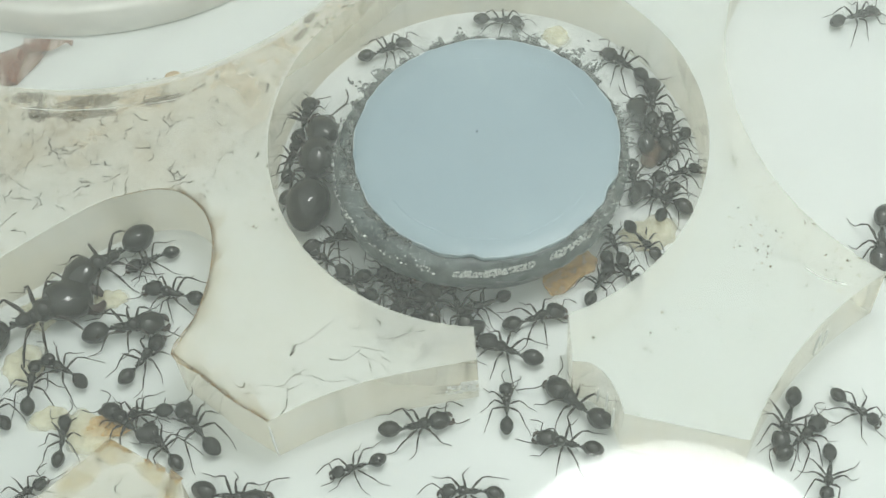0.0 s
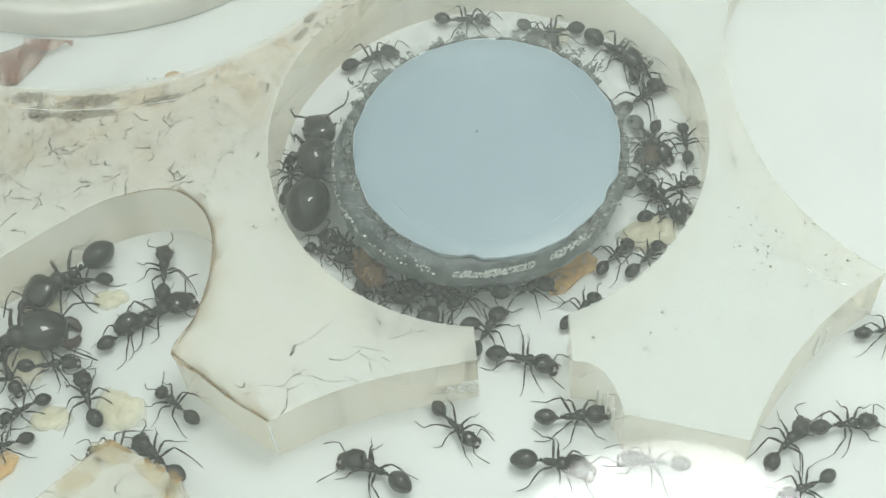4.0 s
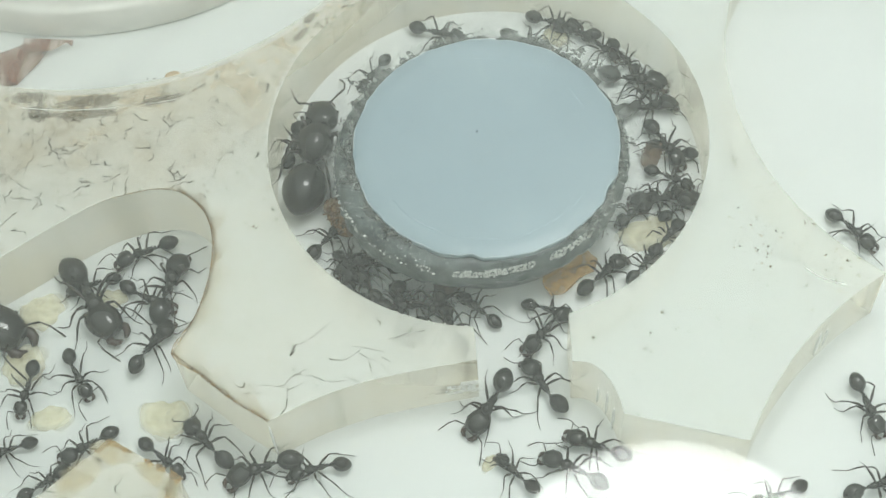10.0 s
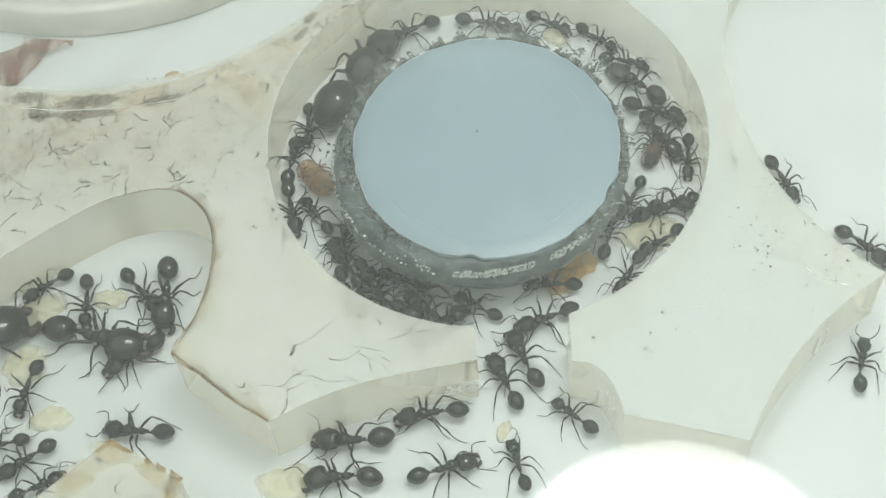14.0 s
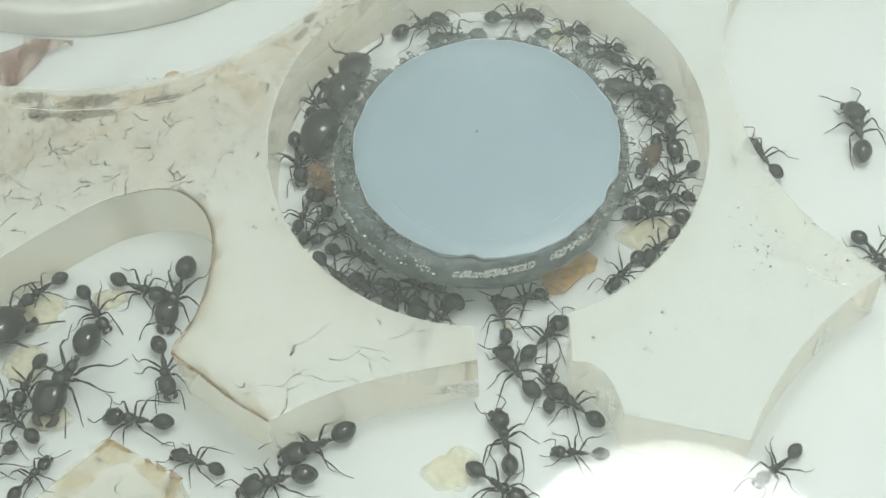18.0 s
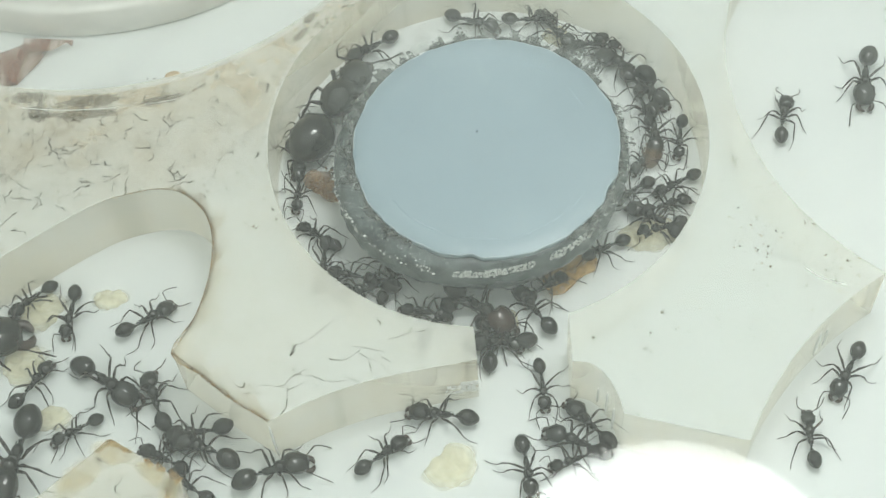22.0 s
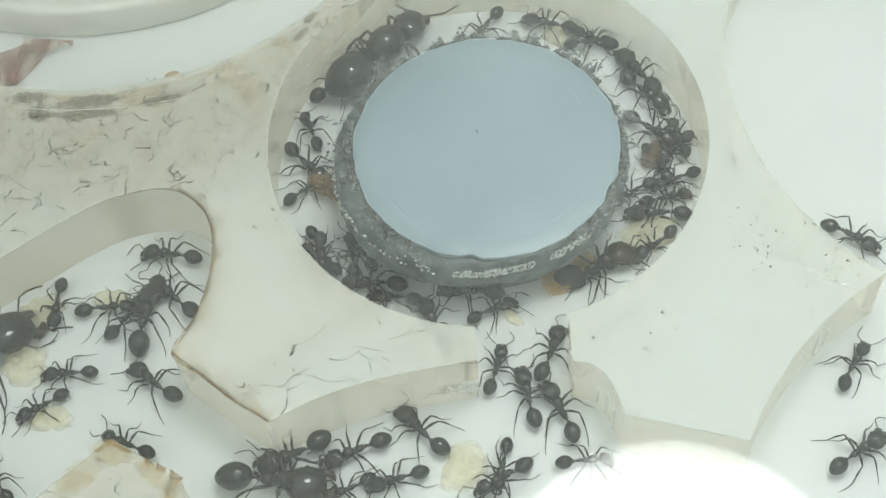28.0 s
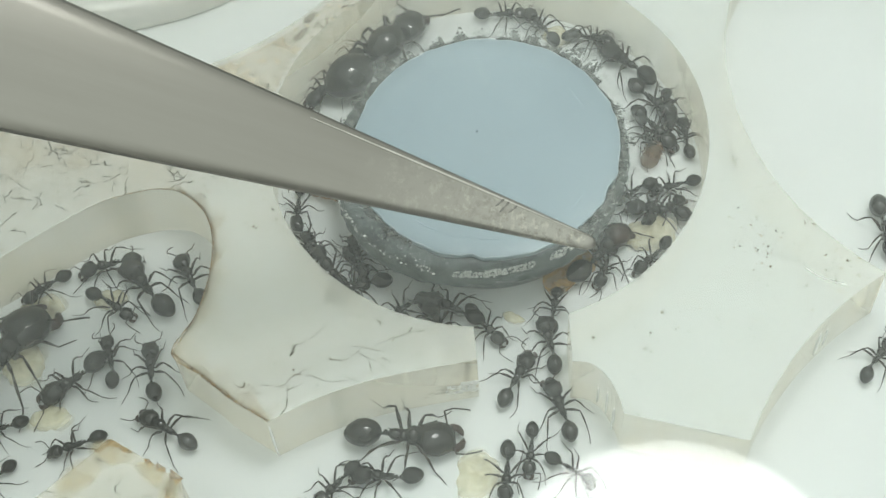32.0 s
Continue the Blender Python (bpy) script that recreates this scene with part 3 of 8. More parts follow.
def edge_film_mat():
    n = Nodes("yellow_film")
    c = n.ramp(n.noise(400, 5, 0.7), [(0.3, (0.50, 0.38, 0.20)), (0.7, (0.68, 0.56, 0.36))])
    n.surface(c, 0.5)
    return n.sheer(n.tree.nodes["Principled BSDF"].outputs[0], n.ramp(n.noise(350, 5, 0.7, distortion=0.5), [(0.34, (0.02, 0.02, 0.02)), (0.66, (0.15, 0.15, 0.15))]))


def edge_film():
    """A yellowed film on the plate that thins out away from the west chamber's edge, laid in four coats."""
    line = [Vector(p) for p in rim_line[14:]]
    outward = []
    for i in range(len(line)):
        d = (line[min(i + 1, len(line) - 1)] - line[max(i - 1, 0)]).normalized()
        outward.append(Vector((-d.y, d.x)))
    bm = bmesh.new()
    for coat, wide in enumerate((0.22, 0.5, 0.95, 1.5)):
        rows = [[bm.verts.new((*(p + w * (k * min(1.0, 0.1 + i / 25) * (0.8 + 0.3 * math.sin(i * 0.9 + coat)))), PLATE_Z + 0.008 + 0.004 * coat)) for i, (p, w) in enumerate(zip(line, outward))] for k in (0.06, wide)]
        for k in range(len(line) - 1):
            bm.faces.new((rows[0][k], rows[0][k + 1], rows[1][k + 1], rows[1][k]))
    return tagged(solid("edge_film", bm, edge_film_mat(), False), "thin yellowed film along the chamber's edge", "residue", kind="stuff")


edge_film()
# white paint that stands in for light glinting on the cut walls
GLINT = make_plain_mat("glint_white", (0.80, 0.82, 0.80), (0.93, 0.94, 0.93), 900, 0.15, 0.4)
GROOVE = make_plain_mat("saw_groove", (0.30, 0.28, 0.23), (0.46, 0.43, 0.36), 900, 0.6, 0.2)


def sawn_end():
    """White facets that stand in for glints, and short saw grooves, where the spur ends at the ring's door."""
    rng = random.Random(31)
    ob = tagged(new("sawn_end"), "white facets standing in for glints, with saw grooves, on the acrylic spur's end", "saw mark")
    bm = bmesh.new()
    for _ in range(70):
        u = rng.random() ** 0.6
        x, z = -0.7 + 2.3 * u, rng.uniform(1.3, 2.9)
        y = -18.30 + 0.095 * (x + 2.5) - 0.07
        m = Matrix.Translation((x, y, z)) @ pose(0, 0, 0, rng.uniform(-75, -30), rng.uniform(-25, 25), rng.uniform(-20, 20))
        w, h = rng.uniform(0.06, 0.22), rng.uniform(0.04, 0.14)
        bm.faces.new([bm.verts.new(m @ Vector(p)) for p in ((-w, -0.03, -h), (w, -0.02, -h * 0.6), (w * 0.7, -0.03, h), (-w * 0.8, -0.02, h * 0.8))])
    part("crushed_facets", bm, GLINT, ob, "", False)
    for k in range(9):
        x0, z = rng.uniform(-2.6, -0.4), 1.5 + 0.17 * k
        x1 = min(1.4, x0 + rng.uniform(0.5, 1.6))
        part("saw_groove", tube(bmesh.new(), [(x, -18.30 + 0.095 * (x + 2.5) - 0.03, z) for x in (x0, (x0 + x1) / 2, x1)], [0.012, 0.03, 0.012], 5), GROOVE, ob)
    return ob


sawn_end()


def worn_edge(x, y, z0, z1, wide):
    """A white vertical ridge on a milled face, added to stand in for a bright glint."""
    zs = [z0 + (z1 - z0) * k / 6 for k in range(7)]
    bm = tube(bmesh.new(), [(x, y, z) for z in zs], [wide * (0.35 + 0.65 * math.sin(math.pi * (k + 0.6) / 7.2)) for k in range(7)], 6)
    return tagged(solid("worn_edge", bm, GLINT), "white ridge standing in for a glint on the acrylic wall", "worn edge")


# white ridges placed where the plate's walls and corners glint
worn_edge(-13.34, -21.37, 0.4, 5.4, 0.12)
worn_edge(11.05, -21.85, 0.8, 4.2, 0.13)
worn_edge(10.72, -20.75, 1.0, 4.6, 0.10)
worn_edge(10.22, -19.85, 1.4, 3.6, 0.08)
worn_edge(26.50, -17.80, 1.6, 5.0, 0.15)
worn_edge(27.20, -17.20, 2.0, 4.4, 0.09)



# ---- far chamber: a shallow dish, a brown scrap, a seed husk ----
def dish_mat():
    n = Nodes("milky_dish")
    c = n.ramp(n.noise(150, 5, 0.65), [(0.3, (0.95, 0.925, 0.85)), (0.7, (0.98, 0.97, 0.93))])
    n.surface(c, 0.3, n.noise(600, 4), 0.05)
    return n.sheer(n.tree.nodes["Principled BSDF"].outputs[0], n.ramp(n.noise(220, 5, 0.7), [(0.35, (0.70, 0.70, 0.70)), (0.65, (0.85, 0.85, 0.85))]))


WHITE_DISH = dish_mat()

def scrap_mat():
    n = Nodes("brown_scrap")
    turn = n.add("ShaderNodeMapping")
    turn.inputs["Rotation"].default_value = (0, 0, radians(-50))
    turn.inputs["Scale"].default_value = (700, 260, 300)
    n.link(n.tex.outputs["Object"], turn.inputs["Vector"])
    c = n.ramp(n.noise(1.0, 5, 0.65, turn.outputs["Vector"]), [(0.32, (0.10, 0.035, 0.018)), (0.5, (0.27, 0.105, 0.055)), (0.66, (0.62, 0.51, 0.42))])
    n.surface(c, 0.7, n.noise(1200, 4), 0.3)
    torn = n.ramp(n.noise(1.0, 5, 0.7, turn.outputs["Vector"]), [(0.30, (1, 1, 1)), (0.64, (0.30, 0.30, 0.30))])
    return n.sheer(n.tree.nodes["Principled BSDF"].outputs[0], n.mix(1.0, torn, n.soft_edge(0.34, 0.72), "MULTIPLY"))


SCRAP = scrap_mat()
HUSK = make_plain_mat("straw_husk", (0.42, 0.30, 0.18), (0.62, 0.50, 0.34), 900, 0.6, 0.3)
dish = tagged(new("feeding_dish"), "shallow round white dish standing in the far chamber", "dish")
dish.location = (-28.0 * MM, 47.2 * MM, 0)
part("bowl", turned([(0, 1.0), (25.2, 1.0), (25.8, 1.6), (26.0, 3.1), (26.3, 3.4), (26.9, 3.4), (27.2, 3.1), (27.2, 0.3), (26.9, 0), (0, 0)], 128), WHITE_DISH, dish)


def scrap_piece(name, points, thick, where, turn, material):
    bm = slab([points], 0, thick)
    for v in bm.verts:
        v.co.z += 0.25 * math.sin(v.co.x * 1.1) ** 2 + 0.15 * math.sin(v.co.y * 2.3) ** 2
    ob = solid(name, bm, material, False)
    ob.matrix_basis = pose(where[0] * MM, where[1] * MM, where[2] * MM, 0, 0, turn)
    return ob


tagged(scrap_piece("insect_scrap", [(-2.9, -2.4), (-3.2, 1.3), (-0.8, 1.8), (0.5, 2.5), (2.4, 1.7), (1.7, 0.3), (-0.1, -1.7), (-1.5, -2.1)], 0.4, (-35.0, 17.15, 0.0), 0, SCRAP),
       "dark brown scrap of an insect on the chamber floor", "scrap")
tagged(scrap_piece("wing_scrap", [(-2.2, 1.05), (2.2, 0.3), (2.1, -0.45), (1.6, 0.1), (0.4, -0.6), (-1.3, -0.8), (-2.2, -0.3)], 0.08, (-32.45, 19.0, 0.5), 0, SCRAP),
       "pale brown wing scrap lying on the insect scrap", "scrap")
bm = egg(bmesh.new(), (0, 0, 0.22), (0.62, 0.36, 0.22), segments=12, rings=8)
husk = tagged(solid("seed_husk", bm, HUSK), "small straw-coloured seed husk on the chamber rim", "seed")
husk.matrix_basis = pose(-20.5 * MM, 10.35 * MM, PLATE_Z * MM - 0.0001, 0, 0, 10)
husk.scale = (1, 1, 0.25)


# ---- details of the water column ----
def fog_mat():
    n = Nodes("condensation")
    fine = n.noise(1500, 5, 0.7)
    broad = n.noise(420, 5, 0.65)
    c = n.ramp(fine, [(0.36, (0.07, 0.08, 0.075)), (0.52, (0.24, 0.26, 0.25)), (0.68, (0.78, 0.82, 0.79))])
    n.surface(c, 0.4)
    shader = n.tree.nodes["Principled BSDF"].outputs[0]
    vec = n.add("ShaderNodeVectorMath")
    vec.operation = "LENGTH"
    n.link(n.tex.outputs["Object"], vec.inputs[0])
    edge = n.add("ShaderNodeMapRange")
    for k, v in (("From Min", 0.0112), ("From Max", 0.0146), ("To Min", 0.62), ("To Max", 0.0)):
        edge.inputs[k].default_value = v
    n.link(vec.outputs["Value"], edge.inputs["Value"])
    m = n.add("ShaderNodeMath")
    m.operation = "MULTIPLY"
    n.link(edge.outputs[0], m.inputs[0])
    n.link(n.ramp(broad, [(0.36, (0.15, 0.15, 0.15)), (0.62, (1, 1, 1))]), m.inputs[1])
    # it thins out towards the wet south-west side
    split = n.add("ShaderNodeVectorMath")
    split.operation = "DOT_PRODUCT"
    split.inputs[1].default_value = (0.60, 0.80, 0)
    n.link(n.tex.outputs["Object"], split.inputs[0])
    away = n.add("ShaderNodeMapRange")
    for k, v in (("From Min", -0.0090), ("From Max", 0.0060), ("To Min", 0.42)):
        away.inputs[k].default_value = v
    n.link(split.outputs["Value"], away.inputs["Value"])
    thin = n.add("ShaderNodeMath")
    thin.operation = "MULTIPLY"
    n.link(m.outputs[0], thin.inputs[0])
    n.link(away.outputs[0], thin.inputs[1])
    return n.sheer(shader, thin.outputs[0])


bm = bmesh.new()
inner, outer = [[bm.verts.new((r * math.cos(a * math.pi / 48), r * math.sin(a * math.pi / 48), 6.04)) for a in range(97)] for r in (10.45, 15.2)]
for k in range(96):
    bm.faces.new((inner[k], outer[k], outer[k + 1], inner[k + 1]))
part("condensation", bm, fog_mat(), column, "misty ring of condensation round the cap", False)


def column_crust():
    rng = random.Random(5)
    verts, faces = [], []
    for a0, a1, count in ((-108, -76, 420), (-70, -48, 260), (-160, -115, 60), (-220, -150, 140), (-45, 60, 70)):
        for _ in range(count):
            a = radians(rng.uniform(a0, a1))
            z = 5.5 - abs(rng.gauss(0, 0.6))
            r = 11.0 - 0.4 * abs(5.1 - z) + 1.25 * max(0.0, math.cos(a - radians(200))) ** 2 + rng.uniform(-0.05, 0.1)
            flake(verts, faces, rng, r * math.cos(a), r * math.sin(a), max(z, 0.6), rng.uniform(0.04, 0.16), 0.10)
    for _ in range(260):
        a = radians(rng.choice((185, 205, 222, 238)) + rng.gauss(0, 6))
        edge = 10.75 + 1.25 * max(0.0, math.cos(a - radians(200))) ** 2
        flake(verts, faces, rng, rng.uniform(10.5, edge) * math.cos(a), rng.uniform(10.5, edge) * math.sin(a), 5.56, rng.choice((0.02, 0.03, 0.04, 0.07)), 0.08)
    ob = loose("lime_crust", verts, faces, CRUST_WHITE, "white limescale crumbs on the column", "")
    ob.parent = column
    return ob


column_crust()


def mould_mat():
    n = Nodes("grey_mould")
    c = n.ramp(n.geo.outputs["Random Per Island"], [(0.0, (0.018, 0.022, 0.020)), (0.55, (0.06, 0.068, 0.062)), (0.86, (0.13, 0.135, 0.12)), (0.98, (0.45, 0.47, 0.45))])
    n.surface(c, 0.7)
    return n.sheer(n.tree.nodes["Principled BSDF"].outputs[0], 0.75)


MOULD = mould_mat()


def mould_tuft(name, a0, a1, wide, count, seed, size=0.15):
    """A ragged tuft of dark mould under the glass, along the cap's rim between two angles."""
    rng = random.Random(seed)
    verts, faces = [], []
    for _ in range(count):
        u = rng.random()
        a = radians(a0 + (a1 - a0) * u)
        swell = math.sin(math.pi * u) ** 0.5 * (0.55 + 0.45 * math.sin(u * 17 + seed))
        r = 10.38 + abs(rng.gauss(0, 0.85)) * wide * max(0.2, swell)
        flake(verts, faces, rng, r * math.cos(a), r * math.sin(a), 5.72 + rng.uniform(0, 0.25), size * rng.uniform(0.4, 1.5), 0.05)
    ob = loose(name, verts, faces, MOULD, "dark ragged mould at the cap's rim", "")
    ob.parent = column
    return ob


for a0, a1, wide, count, seed in ((84, 112, 0.75, 420, 1), (56, 80, 0.9, 380, 2), (28, 54, 1.3, 620, 3), (116, 128, 0.6, 130, 4), (130, 156, 1.25, 620, 5), (158, 196, 1.3, 620, 6), (-24, 20, 0.7, 260, 7), (-60, -28, 0.8, 300, 8), (200, 232, 0.7, 220, 9)):
    mould_tuft("mould", a0, a1, wide, count, seed)
CAP_SPOT = make_plain_mat("cap_spot", (0.05, 0.07, 0.10), (0.10, 0.13, 0.17), 900, 0.6)
for x, y, r in ((-5.55, 2.75, 0.09), (-0.62, 1.25, 0.12), (2.62, 0.90, 0.07), (1.0, 7.4, 0.06)):
    part("cap_pit", egg(bmesh.new(), (x, y, 6.05), (r, r, 0.03), segments=8, rings=5), CAP_SPOT, column)
RIPPLE = make_plain_mat("cap_ripple", (0.40, 0.51, 0.57), (0.47, 0.57, 0.62), 400, 0.4)
RIM_WHITE = make_plain_mat("rim_highlight", (0.50, 0.59, 0.63), (0.74, 0.79, 0.79), 500, 0.45)


def cap_ring(r, a0, a1, thick):
    """A thin uneven line on the cap, following its ragged edge."""
    spots = [radians(d) for d in range(a0, a1, 2)]
    line = [((r + ragged(a / (2 * math.pi) % 1.0, 10) * r / 10.4 + 0.04 * math.sin(13 * a)) * math.cos(a), (r + ragged(a / (2 * math.pi) % 1.0, 10) * r / 10.4 + 0.04 * math.sin(13 * a)) * math.sin(a), 6.035) for a in spots]
    return tube(bmesh.new(), line, [thick * (0.65 + 0.35 * math.sin(5 * a) * math.sin(17 * a + 1)) for a in spots], 5)


# a pale broken line laid round the cap to imitate its edge highlight
part("rim_edge", cap_ring(10.31, -178, 178, 0.038), RIM_WHITE, column, "pale line standing in for the highlight on the cap's edge")
part("moulding_line", cap_ring(8.75, -150, -35, 0.06), RIPPLE, column)
part("moulding_line", cap_ring(8.35, 15, 120, 0.05), RIPPLE, column)


# ---- brood ----
def brood_mat(name, dark, light, cover=0.8):
    n = Nodes(name)
    c = n.ramp(n.noise(700, 4), [(0.3, dark), (0.7, light)])
    n.surface(c, 0.35, n.noise(2500, 3), 0.1, 0.00005)
    # soft bodies let light through
    glow = n.add("ShaderNodeBsdfTranslucent")
    n.link(c, glow.inputs["Color"])
    soft = n.add("ShaderNodeMixShader")
    soft.inputs[0].default_value = 0.5
    n.link(n.tree.nodes["Principled BSDF"].outputs[0], soft.inputs[1])
    n.link(glow.outputs[0], soft.inputs[2])
    patch = n.ramp(n.noise(900, 5, 0.65), [(0.32, (cover * 0.55,) * 3), (0.68, (min(1.0, cover * 1.35),) * 3)])
    return n.sheer(soft.outputs[0], patch)


AMBER = brood_mat("amber_brood", (0.78, 0.48, 0.17), (0.88, 0.64, 0.33), 0.42)
PUPA_SKIN = brood_mat("pupa_skin", (0.42, 0.26, 0.14), (0.62, 0.44, 0.28), 0.55)
TAN = brood_mat("tan_brood", (0.28, 0.18, 0.11), (0.42, 0.30, 0.20), 0.5)


def heap_mat():
    """Pale soft grubs, thinner towards the heap's edge."""
    n = Nodes("cream_brood")
    c = n.ramp(n.noise(420, 4), [(0.3, (0.86, 0.78, 0.52)), (0.7, (0.94, 0.90, 0.71))])
    n.surface(c, 0.35, n.noise(2500, 3), 0.1, 0.00005)
    glow = n.add("ShaderNodeBsdfTranslucent")
    n.link(c, glow.inputs["Color"])
    soft = n.add("ShaderNodeMixShader")
    soft.inputs[0].default_value = 0.5
    n.link(n.tree.nodes["Principled BSDF"].outputs[0], soft.inputs[1])
    n.link(glow.outputs[0], soft.inputs[2])
    fade = n.soft_edge(0.30, 0.62)
    patch = n.ramp(n.noise(330, 4, 0.5), [(0.32, (0.46, 0.46, 0.46)), (0.66, (0.68, 0.68, 0.68))])
    return n.sheer(soft.outputs[0], n.mix(1.0, fade, patch, "MULTIPLY"))


CREAM = heap_mat()


def brood(name, label, category, wide, seed, squash=0.8):
    """A heap of small grubs grown together: a lumpy low mound of uneven outline."""
    rng = random.Random(seed)
    bm = bmesh.new()
    phase = [rng.random() * 6.28 for _ in range(3)]
    shift = Vector((seed * 3.7, seed * 1.9, 0))
    rings = []
    for k in range(1, 13):
        u = k / 12
        ring = []
        for i in range(44):
            a = 2 * math.pi * i / 44
            r = wide * u * (1.0 + 0.16 * math.sin(2 * a + phase[0]) + 0.10 * math.sin(3 * a + phase[1]) + 0.07 * math.sin(7 * a + phase[2]))
            x, y = r * math.cos(a), r * squash * math.sin(a)
            bump = noise.noise(Vector((x * 1.9, y * 1.9, 0)) + shift)
            ring.append(bm.verts.new((x, y, max(0.02, math.sqrt(max(0.0, 1.0 - u * u)) * wide * (0.40 + 0.16 * bump)))))
        rings.append(ring)
    peak = bm.verts.new((0, 0, 0.40 * wide))
    for i in range(44):
        bm.faces.new((peak, rings[0][i], rings[0][(i + 1) % 44]))
        for low, high in zip(rings, rings[1:]):
            bm.faces.new((low[i], high[i], high[(i + 1) % 44], low[(i + 1) % 44]))
    return tagged(solid(name, bm, CREAM), label, category)


def pupa(name, material, label, length, wide):
    """A pupa: head, chest, curled belly, folded limbs."""
    bm = egg(bmesh.new(), (-0.20 * length, 0, wide * 0.40), (0.34 * length, wide * 0.50, wide * 0.40), segments=16, rings=10)
    egg(bm, (0.12 * length, 0, wide * 0.38), (0.26 * length, wide * 0.44, wide * 0.38), segments=14, rings=9)
    egg(bm, (0.36 * length, 0, wide * 0.34), (0.18 * length, wide * 0.38, wide * 0.32), segments=14, rings=9)
    for s in (-1, 1):
        for k in range(3):
            tube(bm, [(0.1 * length, s * wide * 0.3, wide * 0.6), ((0.2 - 0.16 * k) * length, s * wide * 0.52, wide * 0.62), ((0.05 - 0.2 * k) * length, s * wide * 0.3, wide * 0.9)], [0.06, 0.07, 0.04], 5)
    return tagged(solid(name, bm, material), label, "pupa")


def lay(ob, x, y, turn=0, z=0.0):
    ob.matrix_basis = pose(x * MM, y * MM, z * MM, 0, 0, turn)
    return ob


# ---- ants ----
RED_HEAD = make_ant_mat("reddish_head", (0.032, 0.020, 0.015), (0.058, 0.033, 0.025), 0.14)
JAW = make_ant_mat("brown_jaw", (0.022, 0.012, 0.008), (0.05, 0.026, 0.016), 0.35)
# hip x and y, headings of thigh, shin and foot from straight ahead, length
LEGS = [(0.215, 0.060, 52, 30, 18, 0.94), (0.120, 0.066, 88, 104, 116, 0.88), (0.030, 0.058, 126, 150, 160, 1.20)]


def limb(points, radii, sides=6):
    return tube(bmesh.new(), points, radii, sides)


def ant(name, label, head=1.0, gaster=1.0, chest=1.0, square=0.0, reach=1.0, seed=0, face=None):
    """An ant whose head and gaster lie 1 mm apart; its scale gives its size."""
    rng = random.Random(seed)
    who = tagged(new(name), label, "ant", "ants of the colony")
    z = 0.235
    # gaster: a ball drawn out behind, with overlapping plates; it hinges on the waist
    def drop(u):
        plate = 0.0
        for edge in (-0.62, -0.30, 0.10):
            plate += 0.014 / (1.0 + math.exp((u - edge) * 60))
        return (1.0 - plate) * (1.0 - 0.15 * max(0.0, -u) ** 1.6 - 0.04 * max(0.0, u) ** 2)
    rear = part("gaster", egg(bmesh.new(), (-0.19, 0, 0.02), (0.226 * gaster, 0.172 * gaster, 0.168 * gaster), pose(0, 0, 0, 0, -6, 0), 26, 26, drop), ANT_SHELL, who, "glossy black gaster")
    rear.location = (-0.31 * MM, 0, (z - 0.01) * MM)
    # waist: two knots on a thin stalk
    bm = bmesh.new()
    egg(bm, (-0.275, 0, z + 0.005), (0.040, 0.048, 0.058), segments=12, rings=9)
    egg(bm, (-0.180, 0, z + 0.020), (0.034, 0.038, 0.066), pose(0, 0, 0, 0, -14, 0), 12, 9)
    tube(bm, [(-0.34, 0, z - 0.01), (-0.27, 0, z - 0.02), (-0.18, 0, z - 0.025), (-0.10, 0, z - 0.01)], [0.028, 0.022, 0.020, 0.030], 9)
    part("waist", bm, ANT_SHELL, who)
    # thorax: a round hump before, a saddle, a lower hump with two short spines behind, a thin neck
    bm = bmesh.new()
    if chest > 2:
        # a queen's is one broad egg with a shield
        egg(bm, (0.105, 0, z + 0.04), (0.245, 0.090 * chest, 0.088 * chest), segments=22, rings=16)
        egg(bm, (-0.03, 0, z + 0.07), (0.12, 0.066 * chest, 0.050 * chest), segments=16, rings=11)
        chest = 1.0
    egg(bm, (-0.050, 0, z + 0.000), (0.105, 0.062 * chest, 0.070 * chest), pose(0, 0, 0, 0, 8, 0), 16, 11)
    egg(bm, (0.070, 0, z + 0.000), (0.080, 0.066 * chest, 0.066 * chest), segments=16, rings=11)
    egg(bm, (0.195, 0, z + 0.030), (0.120, 0.104 * chest, 0.106 * chest), segments=18, rings=13)
    tube(bm, [(0.25, 0, z + 0.02), (0.33, 0, z + 0.010), (0.41, 0, z + 0.01)], [0.050, 0.034, 0.042], 9)
    for q in (-1, 1):
        tube(bm, [(-0.10, q * 0.030, z + 0.045), (-0.155, q * 0.040, z + 0.085)], [0.016, 0.004], 5)
    part("thorax", bm, ANT_SHELL, who)
    # head: squarish with full cheeks, a faint groove between them
    hx, hw, hh = 0.186 * head, 0.172 * head, 0.128 * head
    def skull(u):
        return max(1.0 - u * u, 0.06) ** (-0.19 - 0.08 * square) * (1.0 - (0.17 - 0.08 * square) * max(0.0, u)) * (1.0 - 0.04 * max(0.0, -u - 0.6))
    bm = egg(bmesh.new(), (0.0, 0, 0), (hx, hw, hh), None, 24, 18, skull)
    for v in bm.verts:
        if v.co.x < 0 and v.co.z > -hh * 0.3:
            v.co.x += 0.16 * hx * math.exp(-(v.co.y / (0.35 * hw)) ** 2) * min(1.0, -v.co.x / hx) ** 2
    skull_ob = part("head", bm, face or ANT_SHELL, who, "broad reddish brown head" if face else "broad black head")
    skull_ob.matrix_basis = pose(0.50 * MM, 0, (z - 0.005) * MM, 0, 16, 0)
